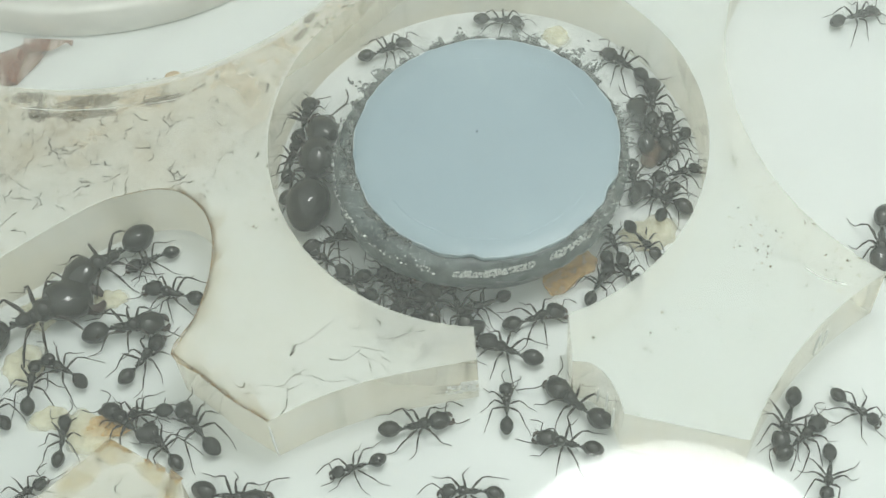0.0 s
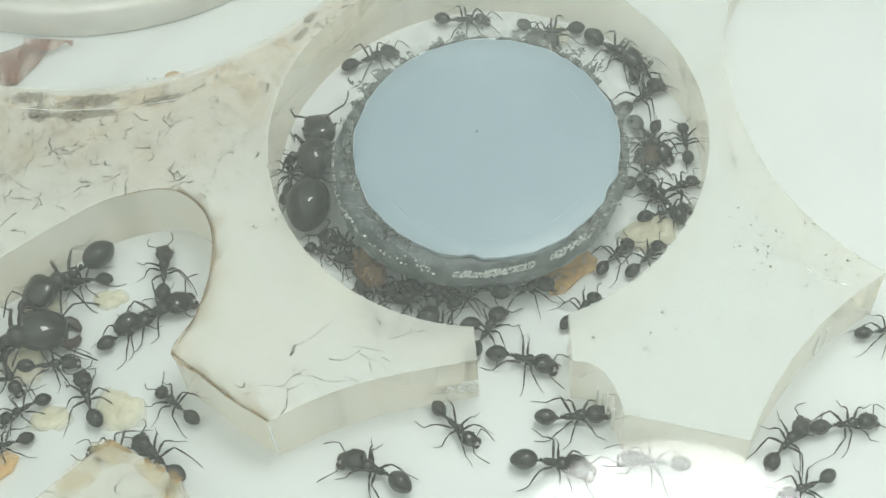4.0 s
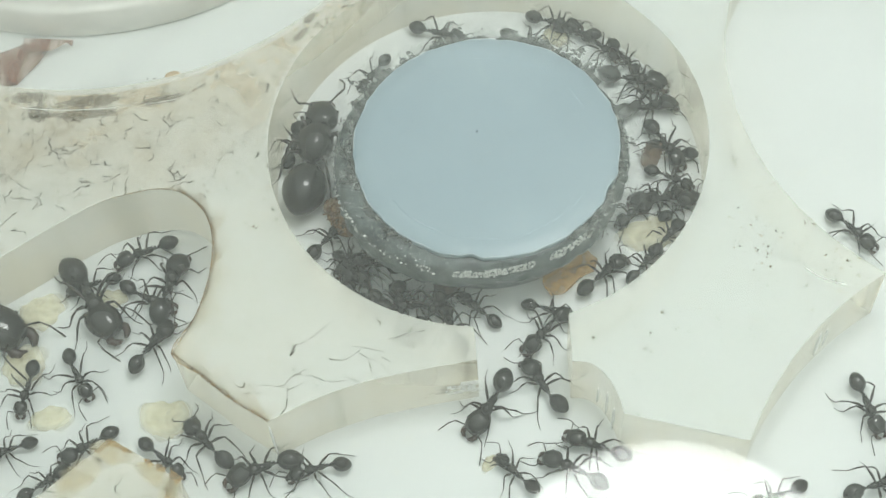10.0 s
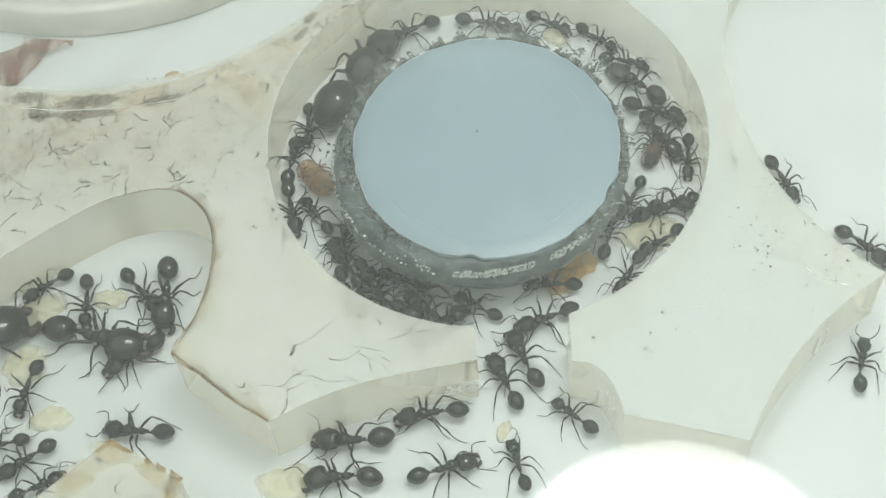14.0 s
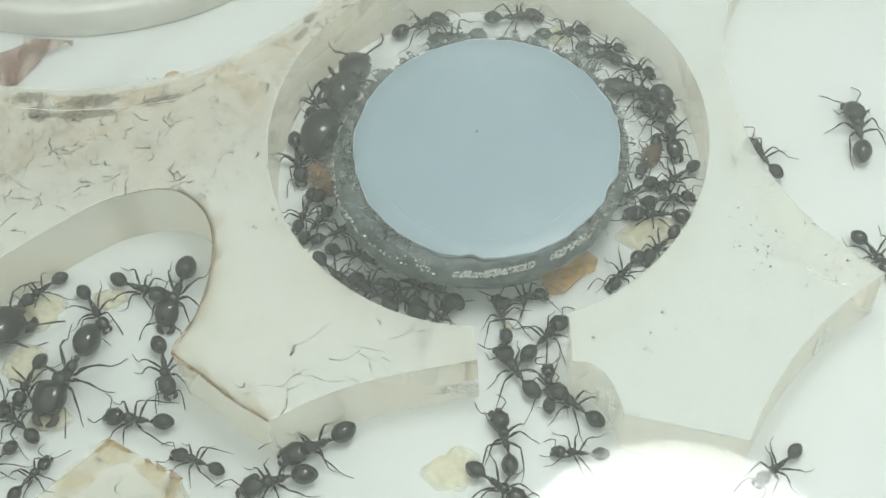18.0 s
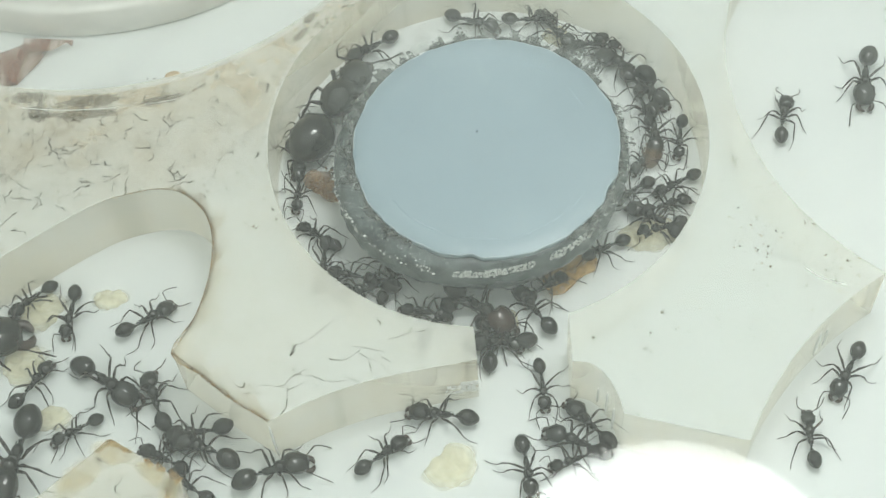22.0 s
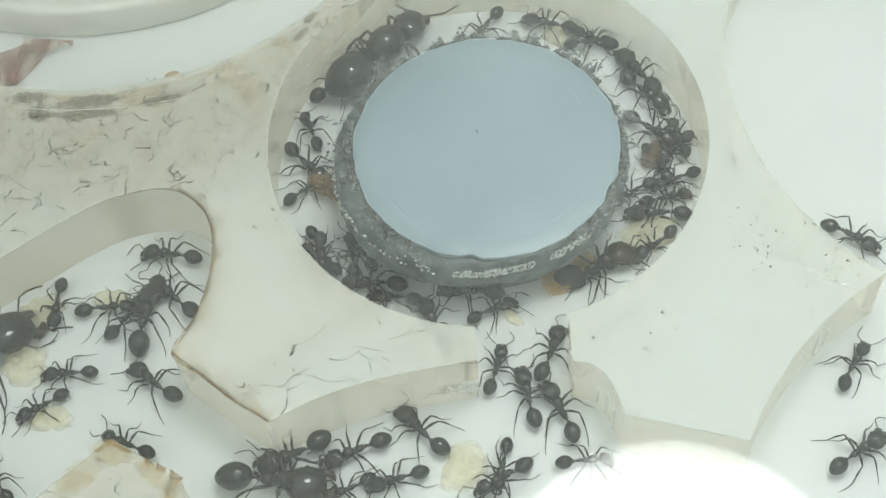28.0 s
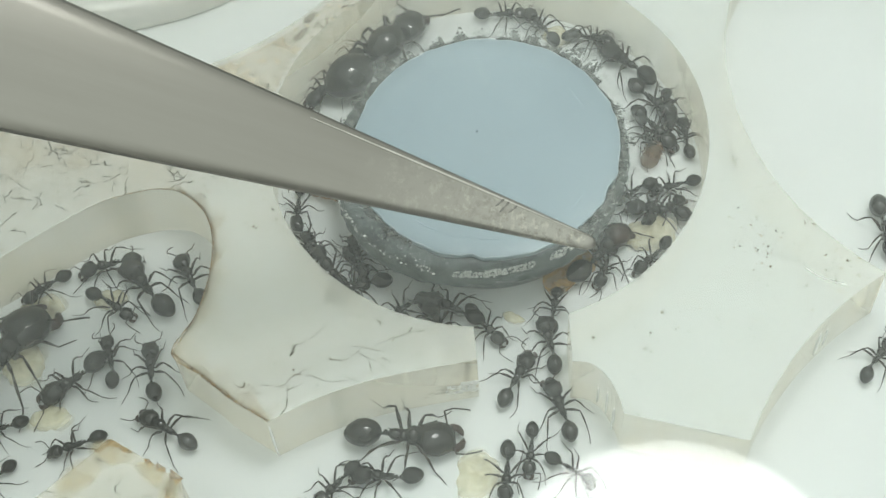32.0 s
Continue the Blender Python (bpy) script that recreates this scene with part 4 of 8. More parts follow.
    for q in (-1, 1):
        bm = limb([(hx * 0.72, q * hw * 0.50, -0.035), (hx * 1.02, q * hw * 0.60, -0.045), (hx * 1.26, q * hw * 0.50, -0.05), (hx * 1.42, q * hw * 0.24, -0.055), (hx * 1.45, q * hw * 0.06, -0.055)],
                  [0.040 * head, 0.044 * head, 0.040 * head, 0.026 * head, 0.008], 8)
        part("mandible", bm, JAW, skull_ob)
        part("eye", egg(bmesh.new(), (hx * 0.12, q * hw * 0.97, hh * 0.22), (0.026, 0.012, 0.022), segments=8, rings=6), ANT_SHELL, skull_ob)
        # antenna: a straight shaft out to the elbow, then a lash that droops forwards
        out = rng.uniform(0.15, 0.24)
        ahead = rng.uniform(-0.02, 0.16)
        swing = rng.uniform(-0.05, 0.12)
        elbow = (ahead, q * out, 0.07)
        bm = limb([(0, 0, 0), (ahead * 0.5, q * out * 0.52, 0.05), elbow], [0.011, 0.012, 0.014], 6)
        tube(bm, [elbow, (ahead + 0.13, q * (out + 0.02 + swing * 0.4), 0.04), (ahead + 0.27, q * (out + swing), -0.03), (ahead + 0.38, q * (out - 0.02 + swing * 1.5), -0.10)], [0.009, 0.011, 0.013, 0.010], 6)
        feeler = part("antenna", bm, ANT_LIMB, skull_ob)
        feeler.location = (hx * 0.66 * MM, q * hw * 0.42 * MM, 0.05 * head * MM)
    # legs: a raised thigh, a shin that comes down from the knee, a thin foot along the floor
    for lx, ly, a0, a1, a2, length in LEGS:
        for q in (-1, 1):
            length2 = reach * length * rng.uniform(0.92, 1.06)
            a0b, a1b, a2b = a0 + rng.uniform(-14, 14), a1 + rng.uniform(-16, 16), a2 + rng.uniform(-20, 20)
            def step(p, turn, far, rise):
                return (p[0] + far * math.cos(radians(turn)), p[1] + q * far * math.sin(radians(turn)), rise)
            hip = (0, 0, 0)
            high = rng.uniform(0.15, 0.24)
            mid = step(hip, a0b, 0.14 * length2, high * 0.62)
            knee = step(mid, a0b, 0.13 * length2, high)
            shin = step(knee, a1b, 0.115 * length2, high * 0.45)
            ankle = step(shin, a1b, 0.115 * length2, -0.115)
            toe = step(ankle, a2b, 0.12 * length2, -0.158)
            tip = step(toe, a2b + 12, 0.12 * length2, -0.166)
            bm = limb([hip, step(hip, a0b, 0.04, 0.0), mid, knee], [0.021, 0.022, 0.029, 0.015], 8)
            leg = part("leg", bm, ANT_LIMB, who)
            leg.location = (lx * MM, q * ly * MM, (z - 0.06) * MM)
            part("shin", limb([knee, shin, ankle], [0.013, 0.019, 0.010], 7), ANT_LIMB, leg)
            part("foot", limb([ankle, toe, tip], [0.0095, 0.008, 0.006], 6), ANT_LIMB, leg)
    return who


def crawl(who, rows):
    """Carry an ant along rows of seconds, millimetres and heading, and let its legs step in two tripods."""
    walk(who, [(t, pose(x * MM, y * MM, 0, 0, 0, a)) for t, x, y, a in rows])
    size = who.scale[0]
    ts = [r[0] for r in rows]
    gone = [0.0]
    for p, q in zip(rows, rows[1:]):
        gone.append(gone[-1] + math.hypot(q[1] - p[1], q[2] - p[2]) + abs(q[3] - p[3]) * 0.017 * size * 0.6)
    rng = random.Random(round(1000 * size) + len(rows))
    skull_ob = [o for o in who.children if o.name.startswith("head")][0]
    for feeler in [o for o in skull_ob.children if o.name.startswith("antenna")]:
        rest, t, rows2 = feeler.matrix_basis.copy(), 0.0, []
        while t < 32.0:
            rows2.append((t, rest @ pose(0, 0, 0, 0, rng.uniform(-10, 8), rng.uniform(-16, 16))))
            t += rng.uniform(0.4, 1.3)
        walk(feeler, rows2 + [(32.0, rest)])
    if gone[-1] < 1.0:
        return
    times = [k * 0.2 for k in range(161)]
    path = np.interp(times, ts, gone)
    legs = [o for o in who.children if o.name.startswith("leg")]
    for k, leg in enumerate(legs):
        base = leg.matrix_basis.copy()
        side = 1 if k % 2 else -1
        tripod = math.pi * ((k // 2 + k) % 2)
        steps, last = [], None
        for i, t in enumerate(times):
            pace = (path[min(i + 1, 160)] - path[max(i - 1, 0)]) / 0.4
            swing = side * 17.0 * min(1.0, pace / 1.2) * math.sin(2 * math.pi * path[i] / (1.15 * size) + tripod)
            if i in (0, 160) or last is None or abs(swing - last) > 1.5 or i % 20 == 0:
                steps.append((t, base @ pose(0, 0, 0, 0, 0, swing)))
                last = swing
        walk(leg, steps)


# ---- tweezers ----
def tine(length, flip):
    """One steel arm: a narrow rounded tip that widens and thickens backwards."""
    bm = bmesh.new()
    rings = []
    backs = [0.0, 0.06, 0.16, 0.3, 0.5, 0.8, 1.2, 2.0] + [2.0 + (length - 2.0) * (i / 22) ** 1.3 for i in range(1, 23)]
    for back in backs:
        u = back / length
        x = -back
        # the end is rounded off, the arm bows gently along its length
        tip = max(0.3, math.sqrt(1.0 - (1.0 - min(1.0, back / 0.8)) ** 2))
        w = (0.50 + 0.0895 * back) * tip
        th = (0.22 + 0.10 * min(1.0, back / 5.0) + 0.9 * u) * tip
        gap = flip * (0.05 + 0.9 * u) - 11.0 * u * u
        v = w + 0.008 * back * tip
        ring = [(-v, 0.0), (-v * 0.94, th * 0.55), (-v * 0.70, th), (w * 0.70, th), (w * 0.94, th * 0.55), (w, 0.0)]
        rings.append([bm.verts.new((x, y, gap + flip * zz)) for y, zz in ring])
    for a, b in zip(rings, rings[1:]):
        for k in range(6):
            bm.faces.new((a[k], a[(k + 1) % 6], b[(k + 1) % 6], b[k]))
    bm.faces.new(rings[0])
    bm.faces.new(rings[-1][::-1])
    bmesh.ops.recalc_face_normals(bm, faces=bm.faces)
    return bm


# ---- the colony: a queen, two big-headed majors, workers of several builds ----
MASTERS = [ant("worker_ant", "small black worker ant with a round glossy gaster", 0.92, 0.94, 1.06, 0.0, 0.98, 1),
           ant("worker_ant", "small black worker ant with a round glossy gaster", 0.98, 0.99, 1.08, 0.1, 1.02, 2),
           ant("worker_ant", "black worker ant with a broad head", 1.07, 0.97, 1.12, 0.3, 0.98, 3),
           ant("worker_ant", "slim black worker ant with long thin legs", 0.89, 0.97, 1.02, 0.0, 1.06, 4),
           ant("major_ant", "large black major ant with a big square head", 1.28, 1.14, 1.24, 0.7, 0.96, 5),
           ant("queen_ant", "large glossy black queen ant with a swollen gaster", 1.08, 1.42, 2.30, 0.3, 0.74, 6),
           ant("worker_ant", "black worker ant with a broad head", 1.10, 1.00, 1.12, 0.4, 1.0, 7),
           ant("worker_ant", "small black worker ant with a round glossy gaster", 0.96, 0.95, 1.04, 0.0, 1.06, 8),
           ant("major_ant", "very large black major ant with a huge square head", 1.42, 1.16, 1.32, 0.8, 0.96, 9),
           ant("major_ant", "very large black major ant with a huge square head", 1.54, 1.20, 1.36, 0.8, 0.96, 10),
           ant("major_ant", "large black major ant with a big reddish brown head", 1.28, 1.06, 1.20, 0.4, 0.96, 11, RED_HEAD)]


BENDS = random.Random(77)


def hatch(kind, size, x, y, turn):
    """An ant of one of the builds, standing on the floor."""
    who = copy_thing(MASTERS[kind], pose(x * MM, y * MM, 0, 0, 0, turn))
    who.scale = (size, size, size)
    for o in who.children:
        if o.name.startswith("head"):
            o.matrix_basis = o.matrix_basis @ pose(0, 0, 0, 0, BENDS.uniform(-8, 8), BENDS.uniform(-20, 20))
        elif o.name.startswith("gaster"):
            o.matrix_basis = o.matrix_basis @ pose(0, 0, 0, 0, BENDS.uniform(-8, 8), BENDS.uniform(-16, 16))
        elif o.name.startswith("leg"):
            o.matrix_basis = o.matrix_basis @ pose(0, 0, 0, 0, 0, BENDS.uniform(-15, 15))
    return who


queen = hatch(5, 7.4, -9.57, 2.87, 80)
ants = []
ants += [hatch(kind, size, 0, 0, 0) for kind, size in [(8, 5.40), (9, 6.60), (4, 4.33), (4, 4.05), (4, 3.96), (4, 3.88), (4, 3.88), (2, 3.81), (2, 3.79), (6, 3.72), (6, 3.69), (2, 3.67)]]
ants += [hatch(kind, size, 0, 0, 0) for kind, size in [(2, 3.63), (6, 3.62), (6, 3.56), (2, 3.54), (2, 3.54), (6, 3.52), (6, 3.51), (6, 3.51), (2, 3.51), (2, 3.50), (2, 3.47), (2, 3.40)]]
ants += [hatch(kind, size, 0, 0, 0) for kind, size in [(1, 3.40), (3, 3.38), (7, 3.37), (0, 3.37), (7, 3.35), (2, 3.33), (0, 3.29), (0, 3.26), (2, 3.25), (1, 3.25), (0, 3.18), (1, 3.11)]]
ants += [hatch(kind, size, 0, 0, 0) for kind, size in [(2, 3.07), (0, 3.04), (2, 3.03), (2, 3.03), (1, 3.03), (3, 3.03), (1, 3.03), (7, 3.03), (3, 3.03), (7, 3.03), (2, 3.03), (3, 3.03)]]
ants += [hatch(kind, size, 0, 0, 0) for kind, size in [(3, 3.03), (7, 3.03), (2, 3.03), (1, 3.03), (3, 3.03), (0, 3.03), (1, 3.03), (0, 3.03), (0, 3.03), (0, 3.03), (3, 3.03), (0, 3.03)]]
ants += [hatch(kind, size, 0, 0, 0) for kind, size in [(1, 3.03), (7, 3.03), (3, 3.03), (6, 3.22), (2, 3.29), (6, 3.62), (10, 4.70), (6, 3.52), (2, 3.72), (2, 3.68), (6, 3.72)]]
for master in MASTERS:
    for o in (*master.children_recursive, master):
        bpy.data.objects.remove(o)
lay(brood("larva", "pale cream larvae lying in the ring chamber", "larva", 2.2, 1), 16.29, -5.20)
lay(brood("larva", "pale cream larvae lying in the west chamber", "larva", 1.9, 2), -31.65, -7.26)
lay(brood("larva", "pale cream larva on the white floor", "larva", 1.5, 3), -30.47, -16.58)
lay(brood("larva", "pale cream larva on the white floor", "larva", 1.3, 4), -26.38, -6.64)
lay(brood("larva", "pale cream larvae near the ring's far side", "larva", 1.3, 5), 11.35, 15.39)
lay(brood("larva", "pale cream larvae against the chamber wall", "larva", 2.0, 6), -32.68, -11.84)
tagged(scrap_piece("food_scrap", [(-1.73, 0.69), (-0.84, 1.11), (0.06, 1.59), (0.94, 1.96), (1.85, 2.07), (2.71, 1.20), (2.37, 0.26), (1.58, -0.07), (0.95, -0.51), (0.31, -1.05), (-0.31, -1.49), (-1.29, -1.69), (-1.80, -0.77)], 0.3, (9.25, -8.39, 0.0), 0, AMBER), "flat amber scrap of food beside the water column", "food")
lay(pupa("pupa", TAN, "tan pupa on the ring chamber's floor", 2.6, 1.5), 17.58, 1.99, 60)
moved_brood = brood("larva_clump", "pale yellow clump of larvae dragged over the floor", "larva", 1.75, 9, 1.15)
carried_larva = brood("larva", "pale cream larva carried by a worker", "larva", 0.85, 12, 0.6)
moved_scrap = tagged(scrap_piece("food_scrap", [(-1.9, -0.5), (-1.2, 0.7), (0.2, 1.0), (1.5, 0.6), (1.9, -0.3), (0.9, -0.9), (-0.6, -0.8)], 0.3, (0, 0, 0), 0, AMBER), "flat amber scrap of food dragged by workers", "food")
moved_pupa = pupa("pupa", PUPA_SKIN, "brownish orange pupa carried by the workers", 3.7, 2.3)
WORN = make_plain_mat("worn_steel", (0.16, 0.155, 0.145), (0.30, 0.29, 0.27), 900, 0.5, 0.3, Metallic=0.8)
tweezers = tagged(new("tweezers"), "brushed steel tweezers with a narrow worn tip", "tweezers")
upper_tine = part("tine", tine(95, 1), STEEL, tweezers, "brushed steel arm")
for s, low, high in ((7.6, 0.25, 0.9), (8.3, 0.05, 0.95), (8.75, 0.35, 0.95)):
    half = 0.34 + 0.083 * s
    top = 0.05 + 0.9 * s / 95 + 0.32 + 0.9 * s / 95 - 11.0 * (s / 95) ** 2 - 0.02
    part("worn_nick", tube(bmesh.new(), [(-s - 0.3 + 0.5 * k, half * (low + (high - low) * k), top + 0.01 * math.sin(9 * k)) for k in (0.0, 0.3, 0.55, 0.8, 1.0)], [0.04, 0.09, 0.05, 0.10, 0.05], 5), WORN, upper_tine, "dark worn nick")
# a bright strip added along the arm to imitate light on its upper edge
EDGE_SHINE = make_plain_mat("polished_edge", (0.62, 0.60, 0.56), (0.74, 0.72, 0.68), 700, 0.50, 0.1, Metallic=1.0)
rim = [0.8 + 1.1 * k for k in range(22)]
part("polished_edge", tube(bmesh.new(), [(-q, (0.50 + 0.0895 * q) * 0.80, 0.05 + 0.9 * q / 95 - 11.0 * (q / 95) ** 2 + (0.22 + 0.10 * min(1.0, q / 5.0) + 0.9 * q / 95) * 0.88) for q in rim], [0.02 + 0.055 * math.sin(math.pi * (k + 0.5) / 22) for k in range(22)], 6), EDGE_SHINE, upper_tine, "bright strip standing in for the edge's highlight")
part("tine", tine(95, -1), STEEL, tweezers, "brushed steel arm")


def motions():
    crawl(queen, [(0, -9.57, 2.87, 80), (3, -9.69, 2.89, 82), (6, -9.73, 3.11, 83), (7, -9.63, 3.53, 84), (8, -9.73, 4.29, 82), (10, -9.70, 4.33, 78), (11, -9.08, 6.16, 75), (12, -6.84, 10.77, 62), (13, -5.59, 11.84, 56), (14, -5.59, 11.84, 56), (17, -6.87, 9.67, 64), (18, -7.41, 9.34, 67), (19, -7.50, 9.18, 71), (20, -7.67, 9.54, 65), (21, -7.75, 8.93, 67), (22, -7.82, 8.74, 59), (23, -7.71, 8.93, 58), (24, -7.65, 8.81, 56), (25, -7.48, 9.66, 57), (28, -3.76, 14.14, 44), (29, -3.87, 14.05, 44), (30, -3.67, 14.21, 44), (32, -3.76, 14.14, 44)])
    crawl(ants[0], [(0, -26.17, -3.53, -150), (1, -27.96, -4.14, -158), (2, -29.47, -4.9, -148), (3, -29.46, -4.84, -149), (6, -28.12, -4.74, -138), (7, -27.59, -5.37, -119), (8, -27.41, -5.66, -107), (9, -27.66, -6.42, -90), (10, -27.65, -6.83, -63), (11, -27.72, -8.36, -56), (12, -27.9, -9.25, -72), (13, -28.11, -10.44, -36), (14, -27.3, -10.4, -22), (17, -27.33, -12.32, -85), (18, -28.89, -13.13, -122), (19, -30.21, -14.66, -111), (20, -29.96, -15.39, -94), (21, -31.16, -18.16, -113), (22, -32.54, -19.74, -111), (23, -32.22, -19.78, -115), (24, -30.84, -18.55, -90), (24.5, -28.35, -17.98, -49), (25, -25.86, -17.41, -9), (28, -13.88, -23.53, -14), (28.5, -12.28, -24.87, -90), (29, -11.81, -23.57, -166), (29.5, -8.5, -23.52, -79), (30, -5.95, -21.15, 8), (31, -5.13, -21.21, -8), (32, -4.4, -20.97, -13)])
    crawl(ants[1], [(0, -32.26, -8.57, 24), (1, -32.7, -9.42, 22), (2, -32.52, -10.54, 17), (3, -33.11, -10.78, 20), (6, -35.69, -9.67, -4), (7, -35.39, -11.01, 11), (8, -37.06, -8.76, -18), (9, -37.78, -9.26, -13), (10, -37.4, -8.1, -20), (11, -37.4, -8.1, -20), (12, -37.16, -10.44, 31), (13, -37.09, -10.34, 29), (14, -36.88, -10.89, 35), (17, -36.33, -11.29, 48), (18, -36.54, -11.52, 48), (19, -37.18, -11.05, 38), (20, -37.38, -10.99, 32), (21, -36.82, -11.88, 34), (22, -37.53, -11.36, 26), (23, -37.57, -10.87, 26), (24, -37.57, -10.87, 26), (25, -37.73, -10.69, 18), (28, -35.85, -12.08, 48), (29, -35.47, -11.87, 42), (30, -34.45, -11.81, 50), (31, -34.01, -11.77, 55), (32, -34.18, -12.01, 56)])
    crawl(ants[2], [(0, -25.03, -9.73, 4), (1, -24.21, -9.66, -2), (2, -23.19, -9.27, 1), (3, -22.86, -9.13, 3), (6, -22.67, -7.43, 61), (7, -22.68, -7.12, 68), (8, -21.95, -6.87, 68), (9, -21.25, -6.76, 76), (10, -21.59, -6.61, 69), (11, -22.7, -5.85, 51), (12, -22.48, -5.89, 20), (12.5, -22.16, -5.92, -30), (13, -21.83, -5.94, -79), (14, -21.7, -6.93, -96), (17, -21.16, -6.15, -79), (18, -20.85, -6.94, -112), (19, -21.85, -10.34, -120), (20, -22.68, -13.17, -83), (21, -24.16, -13.62, -102), (22, -26.29, -14.13, -41), (22.5, -25, -14.43, 11), (23, -23.7, -14.74, 63), (24, -24.07, -13.39, 95), (25, -25.43, -10.96, 122), (28, -23.41, -9.19, 77), (29, -23.32, -8.45, 80), (30, -23.37, -7.89, 76), (31, -23.57, -7.29, 95), (32, -23.26, -6.44, 124)])
    crawl(ants[3], [(0, 33.9, -7.91, -103), (1, 33.61, -9.17, -103), (1.25, 36.21, -8.38, -43), (1.5, 38.8, -7.58, 17), (2, 44, -6, 17), (13, 44, -6, 17), (13.33, 44, -6, 67), (13.67, 44, -6, 117), (14, 44, -6, 168), (15.5, 38.59, -4.81, 168), (17, 33.18, -3.62, 112), (17.5, 33.78, -0.73, 78), (18, 34.38, 2.15, 89), (18.5, 31.77, 3.01, 162), (19, 29.16, 3.86, 133), (20, 30.26, 6.48, 101), (20.5, 30.17, 9.02, 92), (21, 30.08, 11.56, 116), (21.25, 31.58, 10.6, 42), (21.5, 33.09, 9.64, -32), (22, 36.1, 7.72, -105), (22.5, 32.76, 4.65, -137), (23, 29.41, 1.59, -87), (24, 31.19, 0.27, -81), (25, 32.71, -4.24, -81), (26.5, 38.36, -5.12, -9), (28, 44, -6, -9), (28.33, 44, -6, 47), (28.67, 44, -6, 103), (29, 44, -6, 159), (29.5, 39.03, -4.12, 159), (30, 34.05, -2.25, 181), (30.5, 34.46, -3.17, 242), (31, 34.87, -4.08, 304), (32, 34.42, -7.07, 277)])
    crawl(ants[4], [(0, 8.83, -19.73, 132), (0.5, 6.36, -19.79, 182), (0.75, 5.09, -19.84, 126), (1, 3.83, -19.89, 69), (2, 1.7, -18.7, 60), (2.25, 2.88, -20.09, 5), (2.5, 4.06, -21.48, -50), (3, 6.42, -24.25, -6), (6, 4.49, -23.19, -56), (7, 2.73, -22.95, -60), (8, 2.82, -25.51, -77), (8.5, 0.88, -25.78, -131), (9, -1.07, -26.04, -186), (9.25, -0.17, -24.25, -241), (9.5, 0.74, -22.46, -297), (9.67, 1.34, -21.26, -240), (9.83, 1.95, -20.07, -184), (10, 2.55, -18.87, -127), (11, -1.67, -20.79, -153), (12, -5.13, -21.24, -166), (13, -6.02, -20.4, -187), (14, -7.7, -20.89, -186), (17, -8.57, -21.95, -160), (18, -10.26, -20.99, -163), (19, -13.92, -22.93, -207), (20, -15.19, -22.91, -239), (21, -15.4, -23.33, -210), (21.5, -14.83, -23.21, -279), (22, -13.95, -22.71, -348), (23, -10.74, -21.8, -352), (24, -7.99, -20.61, -340), (24.33, -6.73, -21.57, -282), (24.67, -5.73, -21.22, -225), (25, -4.7, -21.05, -167), (26.5, -8.4, -21.28, -177), (28, -12.09, -21.53, -162), (28.24, -13.6, -22.6, -196), (29, -18.59, -19.62, -196), (30, -22.59, -17.83, -200), (31, -26.27, -15.12, -218), (32, -28.55, -13.78, -146)])
    crawl(ants[5], [(0, -16.95, -24.49, -14), (1, -16.21, -21.03, -43), (1.5, -12.23, -22.41, -19), (2, -8.22, -23.75, 25), (2.5, -7.08, -23.78, 86), (3, -5.95, -23.8, 146), (6, -6.8, -21.41, 154), (7, -6.86, -20.61, 196), (8, -8.77, -21.62, 184), (9, -11.77, -21.97, 191), (9.61, -13.6, -22.6, 177), (10, -14.33, -22.35, 195), (11, -15.61, -24.12, 185), (12, -14.97, -21.67, 165), (12.17, -13.45, -23.06, 225), (12.33, -13.84, -23.44, 285), (12.5, -11.87, -22.52, 345), (12.67, -10.65, -23.17, 287), (12.83, -9.78, -23.05, 229), (13, -8.74, -23.33, 170), (14, -8.65, -23.67, 178), (15.5, -12.33, -22.78, 166), (17, -16.01, -21.9, 150), (18, -13.35, -23.45, 191), (19, -16, -20.95, 158), (20, -14.26, -22.18, 154), (21, -15.4, -22.56, 159), (22, -18.59, -20.53, 154), (23, -18.8, -21.45, 152), (23.5, -17.86, -21.82, 83), (24, -16.93, -22.19, 14), (24.25, -15.94, -24.89, -28), (24.5, -14.96, -27.59, -70), (25, -13, -33, -70), (32, -13, -33, -70)])
    crawl(ants[6], [(0, 17.14, 4.66, 96), (0.5, 17.11, 7.65, 90), (1, 16.74, 10.34, 88), (1.5, 16.18, 9.94, 25), (2, 17.23, 10.56, -38), (3, 15.56, 13.08, -37), (6, 17.45, 10.76, -48), (7, 18.31, 9.33, -53), (8, 18.25, 9.3, -51), (9, 17.83, 8.47, -27), (10, 16.99, 9.55, -13), (11, 16.76, 10.24, -18), (12, 17.47, 9.66, -81), (13, 18.38, 8.16, -84), (13.5, 17.04, 8.13, -153), (14, 17.43, 8.97, -223), (17, 17.84, 9.36, -230), (18, 17.4, 8.37, -195), (19, 17.82, 10.08, -233), (20, 17.43, 9.72, -217), (21, 17.26, 10.43, -222), (22, 16.68, 10.98, -214), (23, 17.43, 10.74, -231), (24, 17.83, 10.12, -242), (25, 17.76, 10.42, -239), (28, 17.71, 10.13, -239), (29, 16.84, 10.81, -216), (30, 17.09, 10.48, -218), (31, 16.36, 10.54, -196), (32, 16.99, 11.13, -225)])
